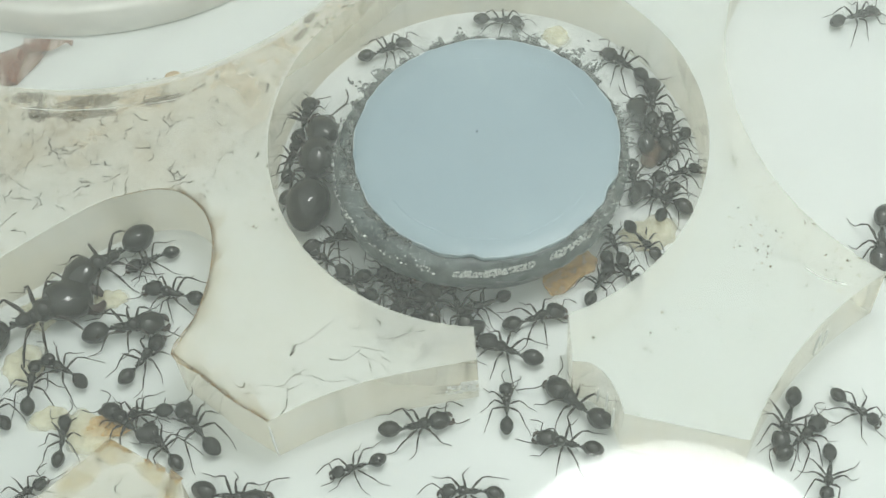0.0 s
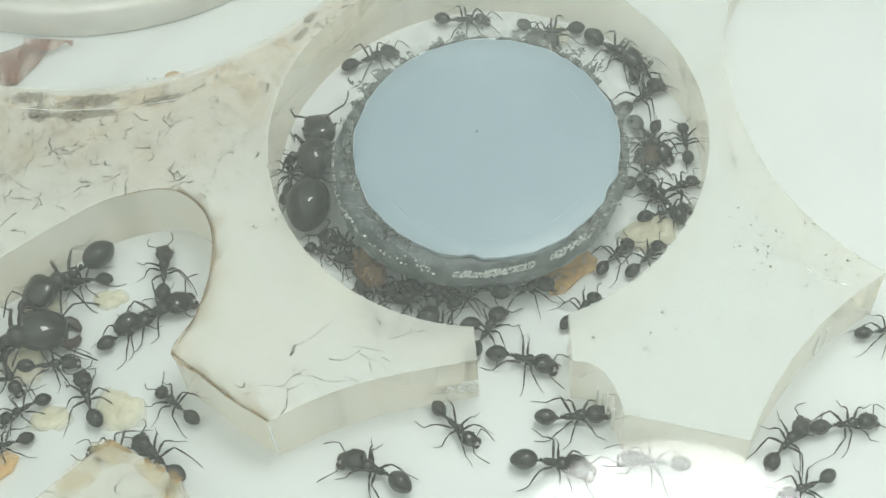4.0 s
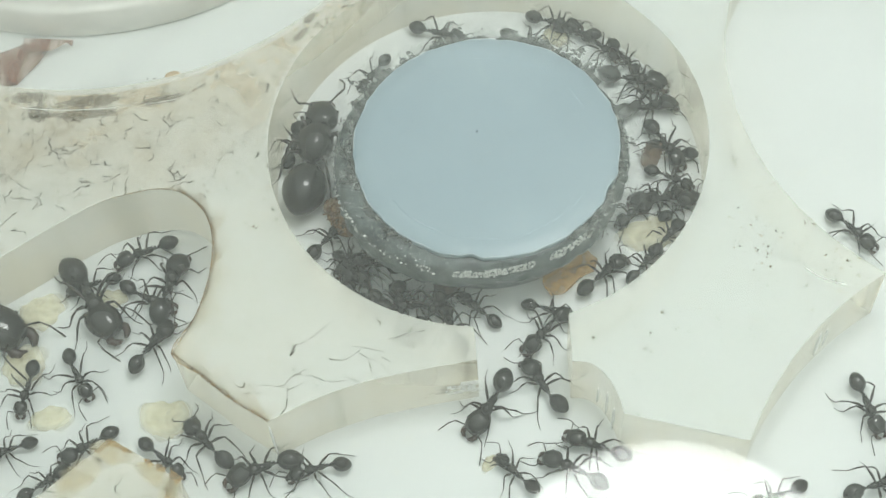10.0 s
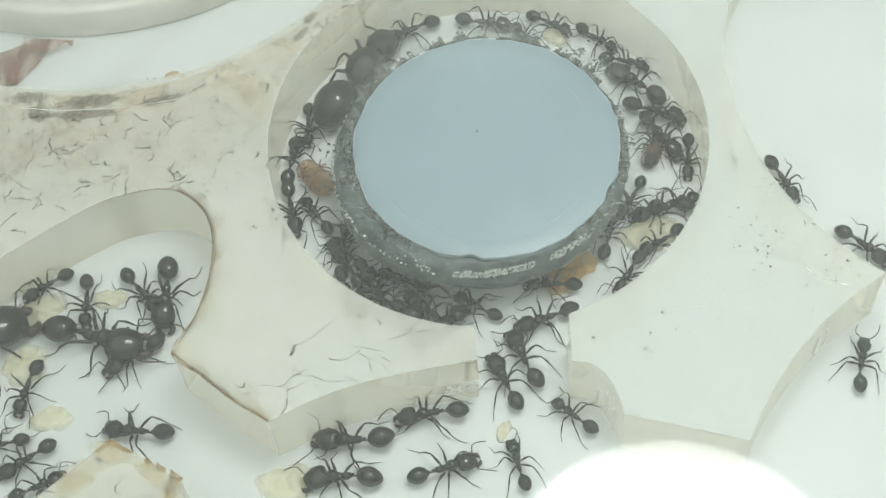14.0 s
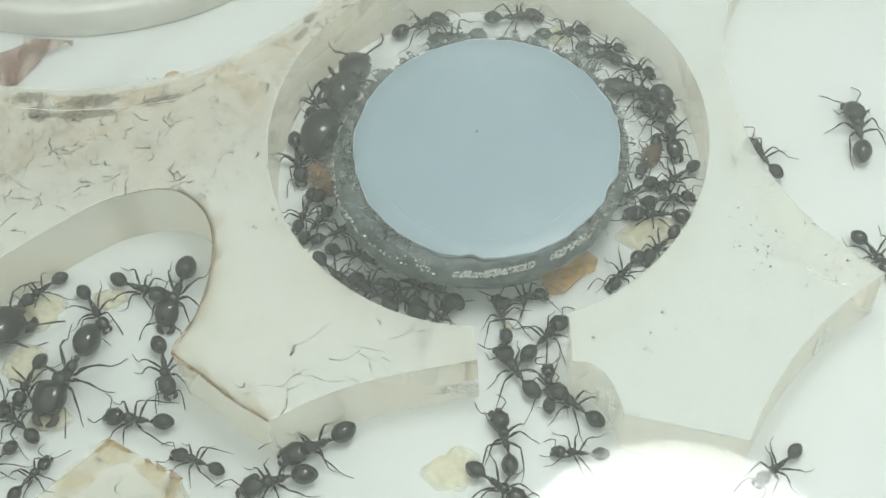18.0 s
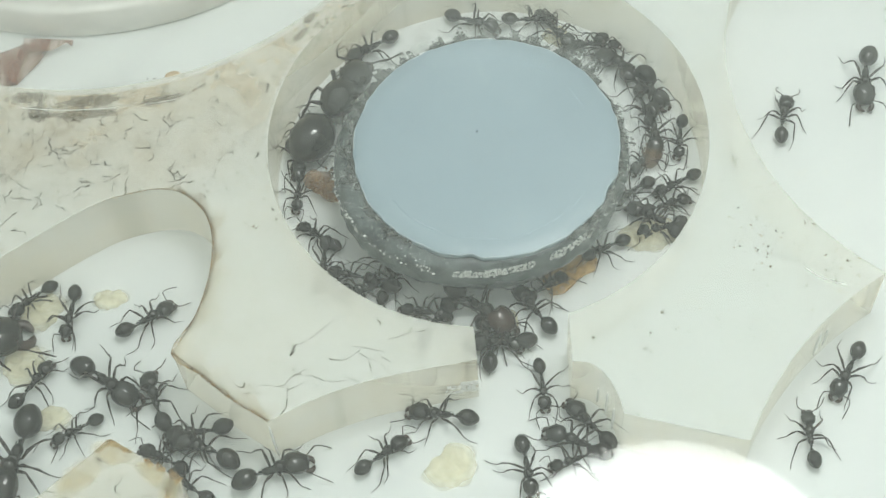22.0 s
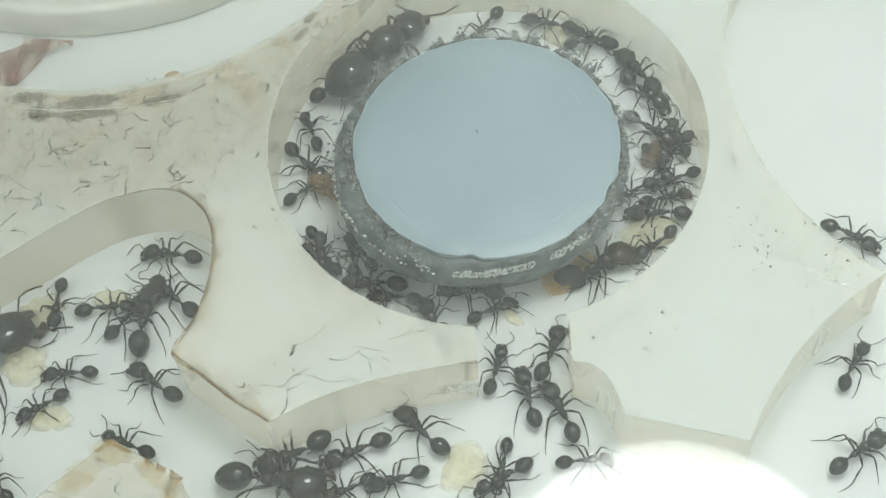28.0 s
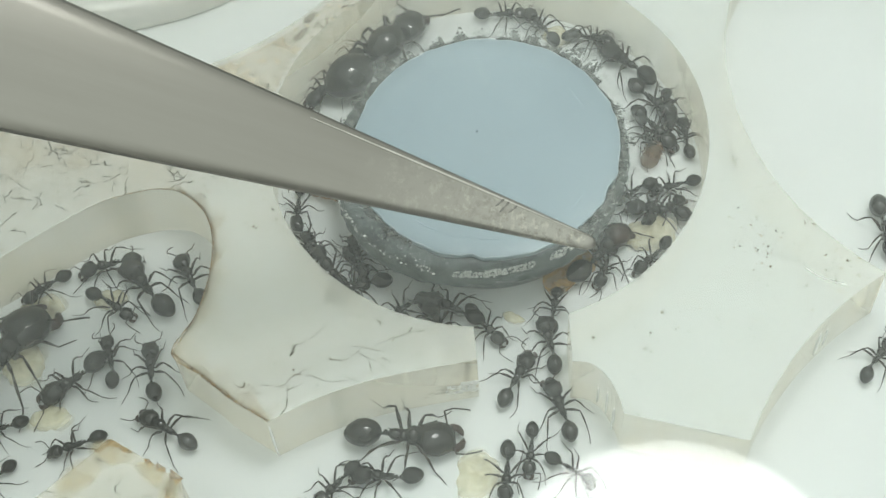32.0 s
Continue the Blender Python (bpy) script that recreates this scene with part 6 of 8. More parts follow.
    crawl(ants[25], [(0, -31.96, -14.02, 82), (1, -31.96, -14.02, 82), (2, -34.72, -11.47, 135), (3, -34.79, -11.95, 190), (3.75, -34.09, -12.32, 261), (4.5, -33.39, -12.69, 332), (5.25, -32.69, -13.06, 293), (6, -32, -13.43, 254), (8, -32, -13.43, 254), (9, -32.17, -14, 254), (10, -32.16, -14.12, 255), (11, -32.16, -14.12, 255), (12, -32.17, -14, 254), (12.17, -31.46, -13.14, 306), (12.33, -30.75, -12.28, 358), (12.5, -30.04, -11.43, 410), (12.75, -28.97, -10.14, 339), (13, -27.9, -8.85, 267), (14, -27.98, -6.96, 268), (17, -27.86, -7.35, 272), (18, -27.41, -7.65, 296), (19, -27.45, -7.72, 294), (20, -27.63, -7.75, 295), (21, -27.84, -7.85, 287), (22, -29.15, -7.84, 258), (23, -30.14, -7.69, 232), (24, -30.45, -8.08, 243), (25, -31.09, -8.51, 243), (25.75, -29.95, -8.32, 306), (26.5, -28.81, -8.13, 369), (28, -26.52, -7.75, 359), (29, -26.31, -7.65, 345), (30, -26.3, -7.9, 354), (31, -26.09, -7.54, 339), (32, -26.1, -7.42, 320)])
    crawl(ants[26], [(0, 0.48, -25.68, 174), (1, -0.45, -25.89, 166), (2, -3.98, -25.65, 179), (2.25, -3.46, -24.01, 126), (2.5, -2.94, -22.38, 72), (2.75, -2.42, -20.74, 138), (3, -1.86, -19.58, 204), (3.5, -1.08, -20.57, 257), (4, -0.43, -20.29, 310), (4.5, 0.13, -19.01, 363), (5.25, 1.25, -20.12, 311), (6, 2.21, -18.92, 260), (6.5, -0.91, -19.99, 199), (7, -3.98, -21.06, 204), (8, -6.25, -20.9, 193), (9, -9.36, -23.59, 240), (10, -10.4, -22.79, 190), (10.5, -11.7, -27.9, 256), (11, -13, -33, 256), (32, -13, -33, 256)])
    crawl(ants[27], [(0, -3.42, 15.05, 22), (1, -3.86, 15.37, 15), (1.5, -0.78, 16.41, 18), (2, 2.32, 17.34, 33), (3, 3.76, 17.59, -14), (6, 2.36, 17.58, 24), (7, 4.05, 17.72, 17), (8, 6.37, 16.47, -24), (9, 6.85, 16.41, -7), (10, 8.61, 14.66, -24), (13, 8.61, 14.66, -24), (13.5, 8.61, 14.66, 45), (14, 8.61, 14.66, 113), (15.5, 7.95, 16.18, 113), (16.25, 7.48, 16.33, 56), (17, 7.27, 17.61, -1), (17.5, 9.55, 16.42, -30), (18, 11.81, 15.15, 5), (19, 9.26, 17.21, -12), (20, 9.14, 16.95, -2), (22, 9.14, 16.95, -2), (22.33, 9.12, 16.27, -55), (22.67, 8.91, 15.79, -108), (23, 9.04, 16.28, -161), (24, 9.19, 16.61, -176), (25, 9.18, 16.58, -175), (26.5, 7.51, 17.48, -185), (28, 5.36, 16.66, -128), (28.5, 6.14, 16.56, -65), (29, 6.87, 17.78, -3), (32, 6.87, 17.78, -3)])
    crawl(ants[28], [(0, -29.41, -12.86, 144), (1, -28.42, -14.39, 121), (2, -29.54, -13.2, 174), (2.5, -30.77, -13.32, 214), (3, -32, -13.43, 254), (3.75, -31.12, -12.64, 328), (4.5, -30.25, -11.85, 402), (6, -28.5, -10.28, 329), (7, -28.12, -11.53, 308), (8, -29.26, -12.5, 291), (9, -28.89, -12.66, 293), (10, -28.51, -13.3, 297), (11, -27.78, -14.45, 287), (12, -28.7, -17.28, 239), (13, -32.17, -14, 254), (14, -32.17, -14, 254), (17, -32.28, -13.99, 250), (18, -32.1, -13.42, 248), (19, -32.21, -13.41, 254), (20, -32.42, -13.5, 236), (21, -31.87, -13.68, 235), (21.33, -31.86, -13.76, 295), (21.67, -31.86, -13.84, 355), (22, -31.86, -13.92, 415), (22.5, -29.95, -12.24, 401), (23, -28.05, -10.56, 476), (24, -28.16, -10.54, 471), (25, -26.34, -6.75, 497), (26.5, -25.59, -7.77, 456), (28, -24.83, -8.79, 415), (29, -25.48, -9.35, 415), (30, -25.48, -9.35, 424), (31, -25.37, -9.29, 428), (32, -25.92, -12.47, 462)])
    crawl(ants[29], [(0, -21.77, -20.02, 126), (1, -19.2, -22.96, 131), (2, -21.71, -20.7, 134), (3, -23.18, -19.55, 160), (4.5, -26.21, -20.26, 193), (6, -29.25, -20.97, 219), (7, -26.4, -19.46, 210), (7.25, -25.18, -19.65, 279), (7.5, -23.9, -19.93, 349), (7.67, -22.94, -19.93, 406), (7.83, -22.23, -20.25, 462), (8, -21.39, -20.41, 519), (9, -22.92, -19.69, 508), (10, -27.25, -19.26, 567), (11, -28.39, -19.49, 550), (12, -28.55, -20.37, 574), (13, -31.79, -20.05, 586), (14, -31.8, -19.94, 571), (17, -31.76, -18.88, 540), (18, -32.73, -16.99, 495), (19, -31.94, -17.76, 503), (20, -30.81, -20.93, 508), (20.5, -36.41, -21.47, 545), (21, -42, -22, 545), (32, -42, -22, 545)])
    crawl(ants[30], [(0, -23.4, -17.13, -178), (1, -22.71, -16.73, -211), (2, -21.37, -14.63, -269), (3, -20.54, -16.94, -227), (6, -21.74, -15.96, -225), (7, -21.35, -16.63, -225), (8, -21.02, -17.08, -219), (8.33, -21, -17.34, -163), (8.67, -20.9, -17.53, -107), (9, -20.43, -17.3, -51), (10, -21.9, -20.81, -45), (10.4, -18, -25.4, -54), (11, -13, -33, -54), (17, -13, -33, -54), (17.33, -13, -33, 5), (17.67, -13, -33, 64), (18, -13, -33, 122), (18.5, -16.2, -27.91, 122), (19, -19.4, -22.83, 127), (20, -20.23, -22.42, 136), (21, -20.43, -22.61, 125), (22, -19.81, -23.34, 141), (23, -16.94, -22.85, 133), (24, -16.84, -22.86, 140), (25, -16.84, -23.85, 119), (26.5, -20.64, -21.69, 150), (28, -24.43, -19.54, 151), (29, -25.81, -18.72, 149), (30, -28.34, -20.51, 216), (31, -31.06, -18.43, 202), (32, -28.19, -19.17, 195)])
    crawl(ants[31], [(0, 25.94, -26.74, -108), (1, 24.19, -27.22, -152), (2, 24.34, -27.45, -160), (3, 24.32, -27.56, -164), (6, 24.21, -27.61, -161), (7, 23.74, -27.93, -164), (8, 23.19, -27.66, -164), (9, 23.25, -27.88, -141), (10, 22.12, -28.05, -168), (11, 21.66, -27.79, -153), (11.17, 22.9, -26.59, -207), (11.33, 24.13, -25.38, -261), (11.5, 25.36, -24.18, -316), (12, 29.05, -20.57, -254), (13, 30.17, -18.12, -285), (14, 30.04, -18.46, -290), (15.5, 29.3, -19.72, -225), (17, 28.55, -20.98, -159), (17.5, 25.57, -23.4, -141), (18, 22.59, -25.82, -148), (19, 21.94, -26.89, -145), (20, 26.38, -28.25, -187), (21, 24.84, -26.45, -255), (22, 25.14, -24.01, -276), (23, 24.97, -23.83, -277), (24, 24.89, -23.71, -279), (25, 24.74, -23.45, -274), (26.5, 27.07, -20.98, -313), (28, 29.41, -18.51, -309), (29, 30.88, -17.49, -326), (30, 31.3, -17.54, -326), (31, 31.19, -17.52, -324), (32, 31.27, -18.12, -315)])
    crawl(ants[32], [(0, -8, -34, 80), (21, -8, -34, 80), (21.5, -6.92, -28.12, 80), (22, -5.84, -22.24, 32), (23, -8.06, -24.27, 18), (23.5, -5.95, -23.93, -42), (24, -3.84, -23.58, -103), (25, -4.35, -23.65, -143), (28, -4.69, -24.17, -168), (29, -5.22, -24.49, -167), (30, -3.88, -24.24, -124), (31, -4.69, -24.16, -149), (32, -9.18, -24.16, -137)])
    crawl(ants[33], [(0, 36.6, 14.09, 13), (1, 37.63, 13.88, -29), (1.5, 37.42, 10.14, -93), (2, 37.21, 6.41, -70), (2.5, 40.6, 5.2, -20), (3, 44, 4, -20), (9, 44, 4, -20), (9.33, 44, 4, 35), (9.67, 44, 4, 89), (10, 44, 4, 143), (10.5, 40.22, 6.8, 143), (11, 36.44, 9.6, 121), (11.5, 32.41, 10.79, 164), (12, 28.38, 11.98, 188), (12.5, 27.59, 8.99, 255), (13, 26.8, 6, 251), (13.5, 27.12, 2.24, 275), (14, 27.44, -1.51, 289), (15, 27.72, -1.99, 347), (16, 28, -2.48, 406), (17, 28.28, -2.96, 465), (18, 26.35, 0.53, 473), (19, 25.9, 4.67, 445), (20, 25.9, 8.3, 440), (20.5, 26.7, 11.46, 436), (21, 27.5, 14.62, 434), (21.25, 31.37, 14.46, 396), (21.5, 35.25, 14.31, 358), (21.67, 37.83, 14.21, 416), (21.83, 40.42, 14.1, 475), (22, 43, 14, 533), (22.5, 39.87, 14.38, 533), (23, 36.74, 14.76, 484), (23.25, 35.93, 13.02, 545), (23.5, 35.12, 11.27, 605), (24, 33.51, 7.78, 624), (24.5, 34.1, 5.01, 642), (25, 34.7, 2.25, 662), (26.5, 39.35, 3.12, 731), (28, 44, 4, 731), (32, 44, 4, 731)])
    crawl(ants[34], [(0, 13.36, -6.22, 105), (1, 11.98, -5.82, 43), (2, 12.51, -6, 49), (3, 16.81, -4.96, 2), (6, 18.03, -2.51, 24), (7, 17.74, -2.21, 9), (8, 17.58, -1.78, -58), (9, 18.7, -2.03, -26), (10, 17.59, -2.46, 24), (11, 15.64, -0.35, 64), (12, 16.95, 0.05, 48), (13, 19.23, -0.48, 24), (14, 18.61, -2.79, 9), (17, 18.34, -2.68, -1), (18, 18.14, -2.52, 4), (19, 18.01, -2.64, 10), (20, 17.88, -2.76, 14), (21, 17.86, -2.9, 9), (22, 17.84, -3.03, 14), (23, 17.91, -3.3, 15), (24, 17.95, -3.04, 15), (25, 18.39, -3.09, 19), (28, 17.94, -2.37, 9), (29, 17.72, -2.34, 9), (30, 17.72, -2.34, 9), (31, 17.6, -3.13, 18), (32, 17.65, -3.54, 31)])
    crawl(ants[35], [(0, 15.73, -0.49, 86), (1, 16.96, 0.88, 32), (2, 18.03, -2.51, 35), (3, 17.1, 0.31, 43), (6, 16.24, -0.14, 28), (7, 16.57, -0.18, 24), (7.5, 15.92, -1.19, -18), (8, 15.26, -2.2, -61), (9, 14.53, -3.46, -124), (10, 15.58, -3.18, -144), (11, 13.91, -4.71, -120), (12, 13.85, -4.31, -131), (13, 12.45, -5.61, -148), (13.5, 10.35, -7.44, -139), (14, 8.25, -9.27, -186), (15.5, 7.31, -11.39, -114), (16.25, 6.84, -12.45, -181), (17, 6.37, -13.51, -249), (18, 4.06, -11.92, -264), (19, 6.86, -10, -191), (20, 4.13, -11.2, -226), (21, 1.42, -10.05, -210), (21.33, 2.22, -11, -158), (21.67, 3.03, -11.96, -106), (22, 3.83, -12.92, -54), (23, 5.25, -14.97, -50), (24, 1.9, -18.5, 23), (25, 3.07, -18.86, 89), (28, 3.12, -16.17, 70), (29, 4.35, -13.42, 78), (29.33, 4.35, -13.42, 136), (29.67, 4.35, -13.42, 194), (30, 4.35, -13.42, 253), (31, 3.42, -16.37, 243), (32, 2.62, -12.27, 306)])
    crawl(ants[36], [(0, -22.89, -3.65, -160), (1, -25.52, -4.46, -163), (2, -27.08, -4.76, -177), (3, -28.17, -5.16, -175), (7, -28.17, -5.16, -175), (8, -27.84, -5.2, -174), (9, -27.49, -5.41, -156), (10, -27.49, -5.49, -164), (11, -27.04, -5.67, -166), (12, -27.14, -5.91, -151), (13, -27.49, -5.49, -132), (14, -31.07, -5.17, -147), (17, -31.34, -5.55, -140), (18, -31.46, -5.53, -143), (19, -31.49, -5.65, -140), (20, -31.9, -5.7, -147), (21, -31.91, -5.79, -145), (22, -32.21, -6.26, -142), (23, -32.55, -6.18, -152), (24, -32.65, -6.35, -147), (25, -32.43, -6.42, -142), (28, -30.31, -6.84, -96), (29, -31.68, -5.86, -139), (30, -31.79, -5.92, -137), (31, -31.9, -5.91, -140), (32, -31.2, -5.34, -144)])
    crawl(ants[37], [(0, 2.91, -10.46, -165), (1, 2.49, -10.29, -150), (2, 2.2, -9.89, -174), (3, 2.01, -9.49, -181), (4.5, 2.01, -9.49, -139), (6, 2.01, -9.49, -98), (6.5, 1.84, -10.77, -164), (7, 1.67, -12.05, -230), (8, 1.67, -12.05, -266), (8.5, 1.6, -11, -319), (9, 1.53, -9.94, -371), (9.5, 4.55, -10.69, -374), (10, 7.57, -11.44, -387), (10.5, 8.34, -11.31, -456), (11, 9.12, -11.18, -525), (11.5, 7.02, -12.91, -501), (11.75, 5.97, -13.77, -542), (12, 4.92, -14.63, -583), (13, 5.1, -15.38, -602), (13.5, 3.66, -13.01, -599), (14, 2.23, -10.63, -579), (15, 3.1, -10.6, -638), (16, 3.97, -10.57, -697), (17, 4.85, -10.54, -756), (18, 5.64, -10.25, -712), (18.5, 8.53, -10.18, -719), (19, 11.42, -10.11, -739), (20, 6.83, -10.25, -740), (21, 7.54, -9.82, -733), (22, 7.58, -9.45, -691), (23, 8.31, -8.77, -726), (24, 8.47, -9.29, -751), (25, 8.47, -9.29, -751), (28, 3.29, -11, -703), (29, 7.91, -10.36, -737), (30, 7.8, -11.34, -706), (31, 7.84, -11.05, -710), (32, 8, -11.48, -646)])
    crawl(ants[38], [(0, 11.66, -9.62, 54), (1, 9.26, -10.94, 39), (2, 10.48, -9.87, 46), (3, 13.22, -7.29, 46), (6, 13.12, -7.24, 19), (7, 12.43, -7.42, 53), (8, 13.78, -5.62, 58), (9, 15.47, -7.74, 48), (10, 17.49, -6.02, 45), (10.33, 17.44, -6.02, 104), (10.67, 17.08, -5.88, 163), (11, 17.47, -6.15, 222), (12, 17.09, -6.5, 215), (13, 16.94, -6.74, 218), (14, 17.13, -6.24, 206), (17, 17.16, -6.76, 226), (18, 17.07, -6.63, 218), (19, 17.22, -5.6, 201), (20, 17.39, -5.23, 193), (21, 17.5, -5.24, 195), (22, 17.3, -5.09, 188), (23, 17.9, -5.54, 222), (24, 17.28, -5.22, 181), (25, 17.37, -5.36, 190), (28, 16.65, -6.45, 210), (29, 16.96, -6.61, 216), (30, 16.54, -7.21, 212), (31, 16.29, -7.44, 222), (32, 16.27, -7.57, 219)])
    crawl(ants[39], [(0, -42, -22, -4), (3, -42, -22, -4), (4.5, -37.38, -22.34, -4), (6, -32.76, -22.69, 19), (7, -34, -22.61, 10), (8, -31.02, -22.57, 27), (9, -30.73, -22.16, 29), (10, -30.54, -22.02, 31), (11, -30.96, -21.81, 30), (12, -32.44, -22.87, 20), (13, -31.24, -22.33, 22), (14, -31.04, -22.24, 21), (15.99, -24.6, -20, 2), (17, -21.29, -21.35, 64), (17.5, -20.46, -21.67, 109), (18, -19.21, -21.41, 153), (19, -19.83, -21.39, 149), (20, -20.36, -19.94, 120), (21, -20.59, -18.2, 123), (22, -21.69, -20.94, 148), (23, -24.58, -17.88, 142), (24, -26.83, -14.07, 110), (25, -28.7, -10.62, 128), (28, -29.01, -13.14, 178), (29, -29.83, -13.65, 201), (30, -32.48, -15.81, 214), (30.5, -36.74, -14.41, 162), (31, -41, -13, 162), (32, -41, -13, 162)])
    crawl(ants[40], [(0, 6.57, 17.23, 348), (1, 5.24, 17.36, 393), (2, 6.54, 17.46, 377), (3, 8.44, 15.3, 336), (6, 10.93, 16.06, 311), (7, 10.94, 16.09, 360), (8, 11.97, 15.37, 301), (9, 12.12, 14.45, 236), (9.5, 12.4, 14.67, 197), (10, 13.04, 15.19, 159), (11, 11.07, 16.51, 160), (12, 10.16, 16.65, 162), (12.5, 10.25, 15.46, 236), (13, 11.09, 15.94, 309), (14, 10.82, 16.48, 326), (17, 12.09, 15.49, 341), (18, 13.87, 12.37, 361), (19, 13.84, 13.97, 363), (19.33, 14.2, 14.26, 306), (19.67, 13.59, 13.49, 249), (20, 13.65, 13.76, 192), (21, 13.68, 13.8, 189), (22, 13.61, 13.72, 196), (23, 13.74, 13.34, 217), (25, 13.74, 13.34, 217), (28, 14.52, 14.32, 146), (28.5, 13.63, 13.68, 76), (29, 13.52, 14.2, 5), (30, 13.82, 13.95, 4), (31, 14.23, 14.36, -22), (32, 14.23, 14.36, -22)])
    crawl(ants[41], [(0, -9.07, -5.38, 135), (1, -8.57, -4.14, 185), (2, -8.16, -4.96, 110), (3, -9.04, -4.87, 145), (6, -9.01, -4.09, 158), (7, -9.01, -4.09, 158), (8, -9.01, -4.09, 190), (9, -9.06, -5.12, 135), (10, -7.32, -6.08, 127), (11, -8.61, -5.17, 145), (12, -7.74, -5.52, 127), (12.5, -7.7, -4.75, 176), (13, -7.66, -3.97, 225), (14, -7.63, -3.31, 246), (17, -9.07, -2.35, 294), (18, -10.68, -0.45, 245), (19, -9.53, -2.98, 317), (20, -9.92, -1.34, 302), (21, -11.1, 0.95, 306), (22, -11.19, 1.65, 264), (23, -8.83, -2.26, 310), (24, -8.81, -1.86, 292), (25, -8.83, -2.11, 294), (28, -9.68, -4, 288), (29, -9.8, -4.12, 292), (30, -10.77, -3.11, 291), (32, -10.77, -3.11, 291)])
    crawl(ants[42], [(0, -2.4, -10.15, 137), (1, 0.09, -8.91, 152), (2, -2.31, -8.78, 147), (3, -1.8, -9.34, 107), (6, -1.63, -9.35, 128), (7, -0.94, -9.56, 185), (8, -0.13, -10.83, 140), (9, -2.35, -9.53, 79), (10, 2.37, -10.94, 133), (11, 1.06, -11.13, 162), (12, -0.55, -8.72, 157), (13, -1.91, -10.95, 163), (14, -3.22, -7.67, 155), (17, -4.73, -7.26, 139), (18, -5.75, -7.79, 174), (19, -2.32, -8.91, 150), (20, -5.23, -8.22, 141), (21, -6.72, -7.43, 161), (21.5, -5.52, -7.56, 112), (22, -4.31, -7.68, 63), (23, -4.4, -8.94, 138), (24, -6.08, -7.75, 145), (25, -6.3, -7.73, 133), (28, -7.15, -4.93, 92), (29, -7.27, -4.93, 130), (30, -6.47, -6.69, 145), (31, -6.88, -6.13, 110), (32, -6.88, -6.13, 110)])
    crawl(ants[43], [(0, 3, -35, 85), (9, 3, -35, 85), (9.5, 3.41, -29.81, 85), (10, 3.83, -24.63, 129), (11, 4, -24.91, 132), (11.5, 3.93, -25.18, 85), (12, 3.85, -25.44, 37), (13, 4.49, -25.17, 78), (14, 4, -23.95, 100), (17, 3.11, -22.16, 103), (17.5, 4.96, -20.12, 48), (18, 6.82, -18.08, 84), (19, 6.7, -19.11, 93), (19.5, 5.52, -16.84, 117), (19.75, 4.93, -15.7, 79), (20, 4.34, -14.57, 40), (21, 5.38, -13.79, 17), (21.5, 5.91, -15.74, -36), (22, 6.44, -17.69, -90), (23, 3, -20.64, -152), (24, 6.24, -21.35, -149), (25, 3.53, -23.65, -139), (28, 2.89, -23.81, -109), (29, 5.22, -22.14, -99), (30, 5.35, -22.42, -98), (31, 5.15, -22.47, -105), (32, 5.05, -22.79, -102)])
    crawl(ants[44], [(0, -11.69, 4.42, 77), (1, -11.89, 3.66, 87), (2, -11.9, 3.5, 86), (3, -11.9, 3.3, 81), (6, -11.73, 2.95, 100), (7, -11.83, 3.23, 96), (7.5, -9.55, 6.77, 57), (8, -7.26, 10.31, 52), (8.5, -5.49, 12.25, 48), (9, -3.72, 14.19, 23), (9.33, -3.94, 13.73, -27), (9.67, -4.17, 13.28, -77), (10, -4.4, 12.82, -128), (10.5, -7.35, 10.5, -142), (11, -10.14, 8.09, -87), (12, -10.62, 5.49, -72), (13, -10.37, 5.74, -87), (14, -10.18, 8.02, -92), (17, -10.59, 8.32, -125), (18, -9.28, 10.62, -115), (19, -11, 7.38, -120), (20, -11.04, 7.37, -119), (21, -11.04, 7.37, -119), (21.33, -10.1, 7, -60), (21.67, -9.83, 7.05, 0), (22, -10.84, 7.43, 59), (23, -10.84, 7.43, 59), (24, -10.94, 7.45, 63), (25, -11.01, 7.48, 66), (28, -9.97, 7.41, 108), (29, -10.07, 8.81, 47), (30, -7.99, 12.63, 50), (31, -8.16, 12.43, 55), (32, -8.16, 12.43, 55)])
    crawl(ants[45], [(0, -6.85, -7.67, 138), (1, -6.88, -6.26, 179), (2, -6.97, -7.91, 135), (3, -6.91, -6.64, 145), (6, -6.76, -5.89, 137), (7, -6.99, -6.12, 152), (8, -6.86, -5.62, 145), (9, -6.98, -5.86, 143), (10, -6.84, -5.36, 216), (11, -7.46, -4.26, 161), (12, -6.53, -3.56, 119), (13, -3.75, -5.69, 134), (14, -7.49, -4.9, 136), (17, -7.26, -4.8, 134), (17.5, -7.83, -3.82, 78), (18, -8.4, -2.84, 22), (19, -5.13, -6.58, -17), (20, -5.3, -5.53, -40), (21, -5.53, -5.63, -57), (22, -5.06, -5.29, -54), (23, -5.5, -5.24, -70), (24, -5.28, -5.27, -81), (25, -5.72, -5.22, -81), (26, -5.94, -5.07, -133), (27, -6.15, -4.91, -185), (28, -6.37, -4.76, -237), (29, -7.22, -3.89, -230), (30, -6.55, -3.82, -246), (31, -6.46, -4.22, -239), (32, -6.61, -5.11, -255)])
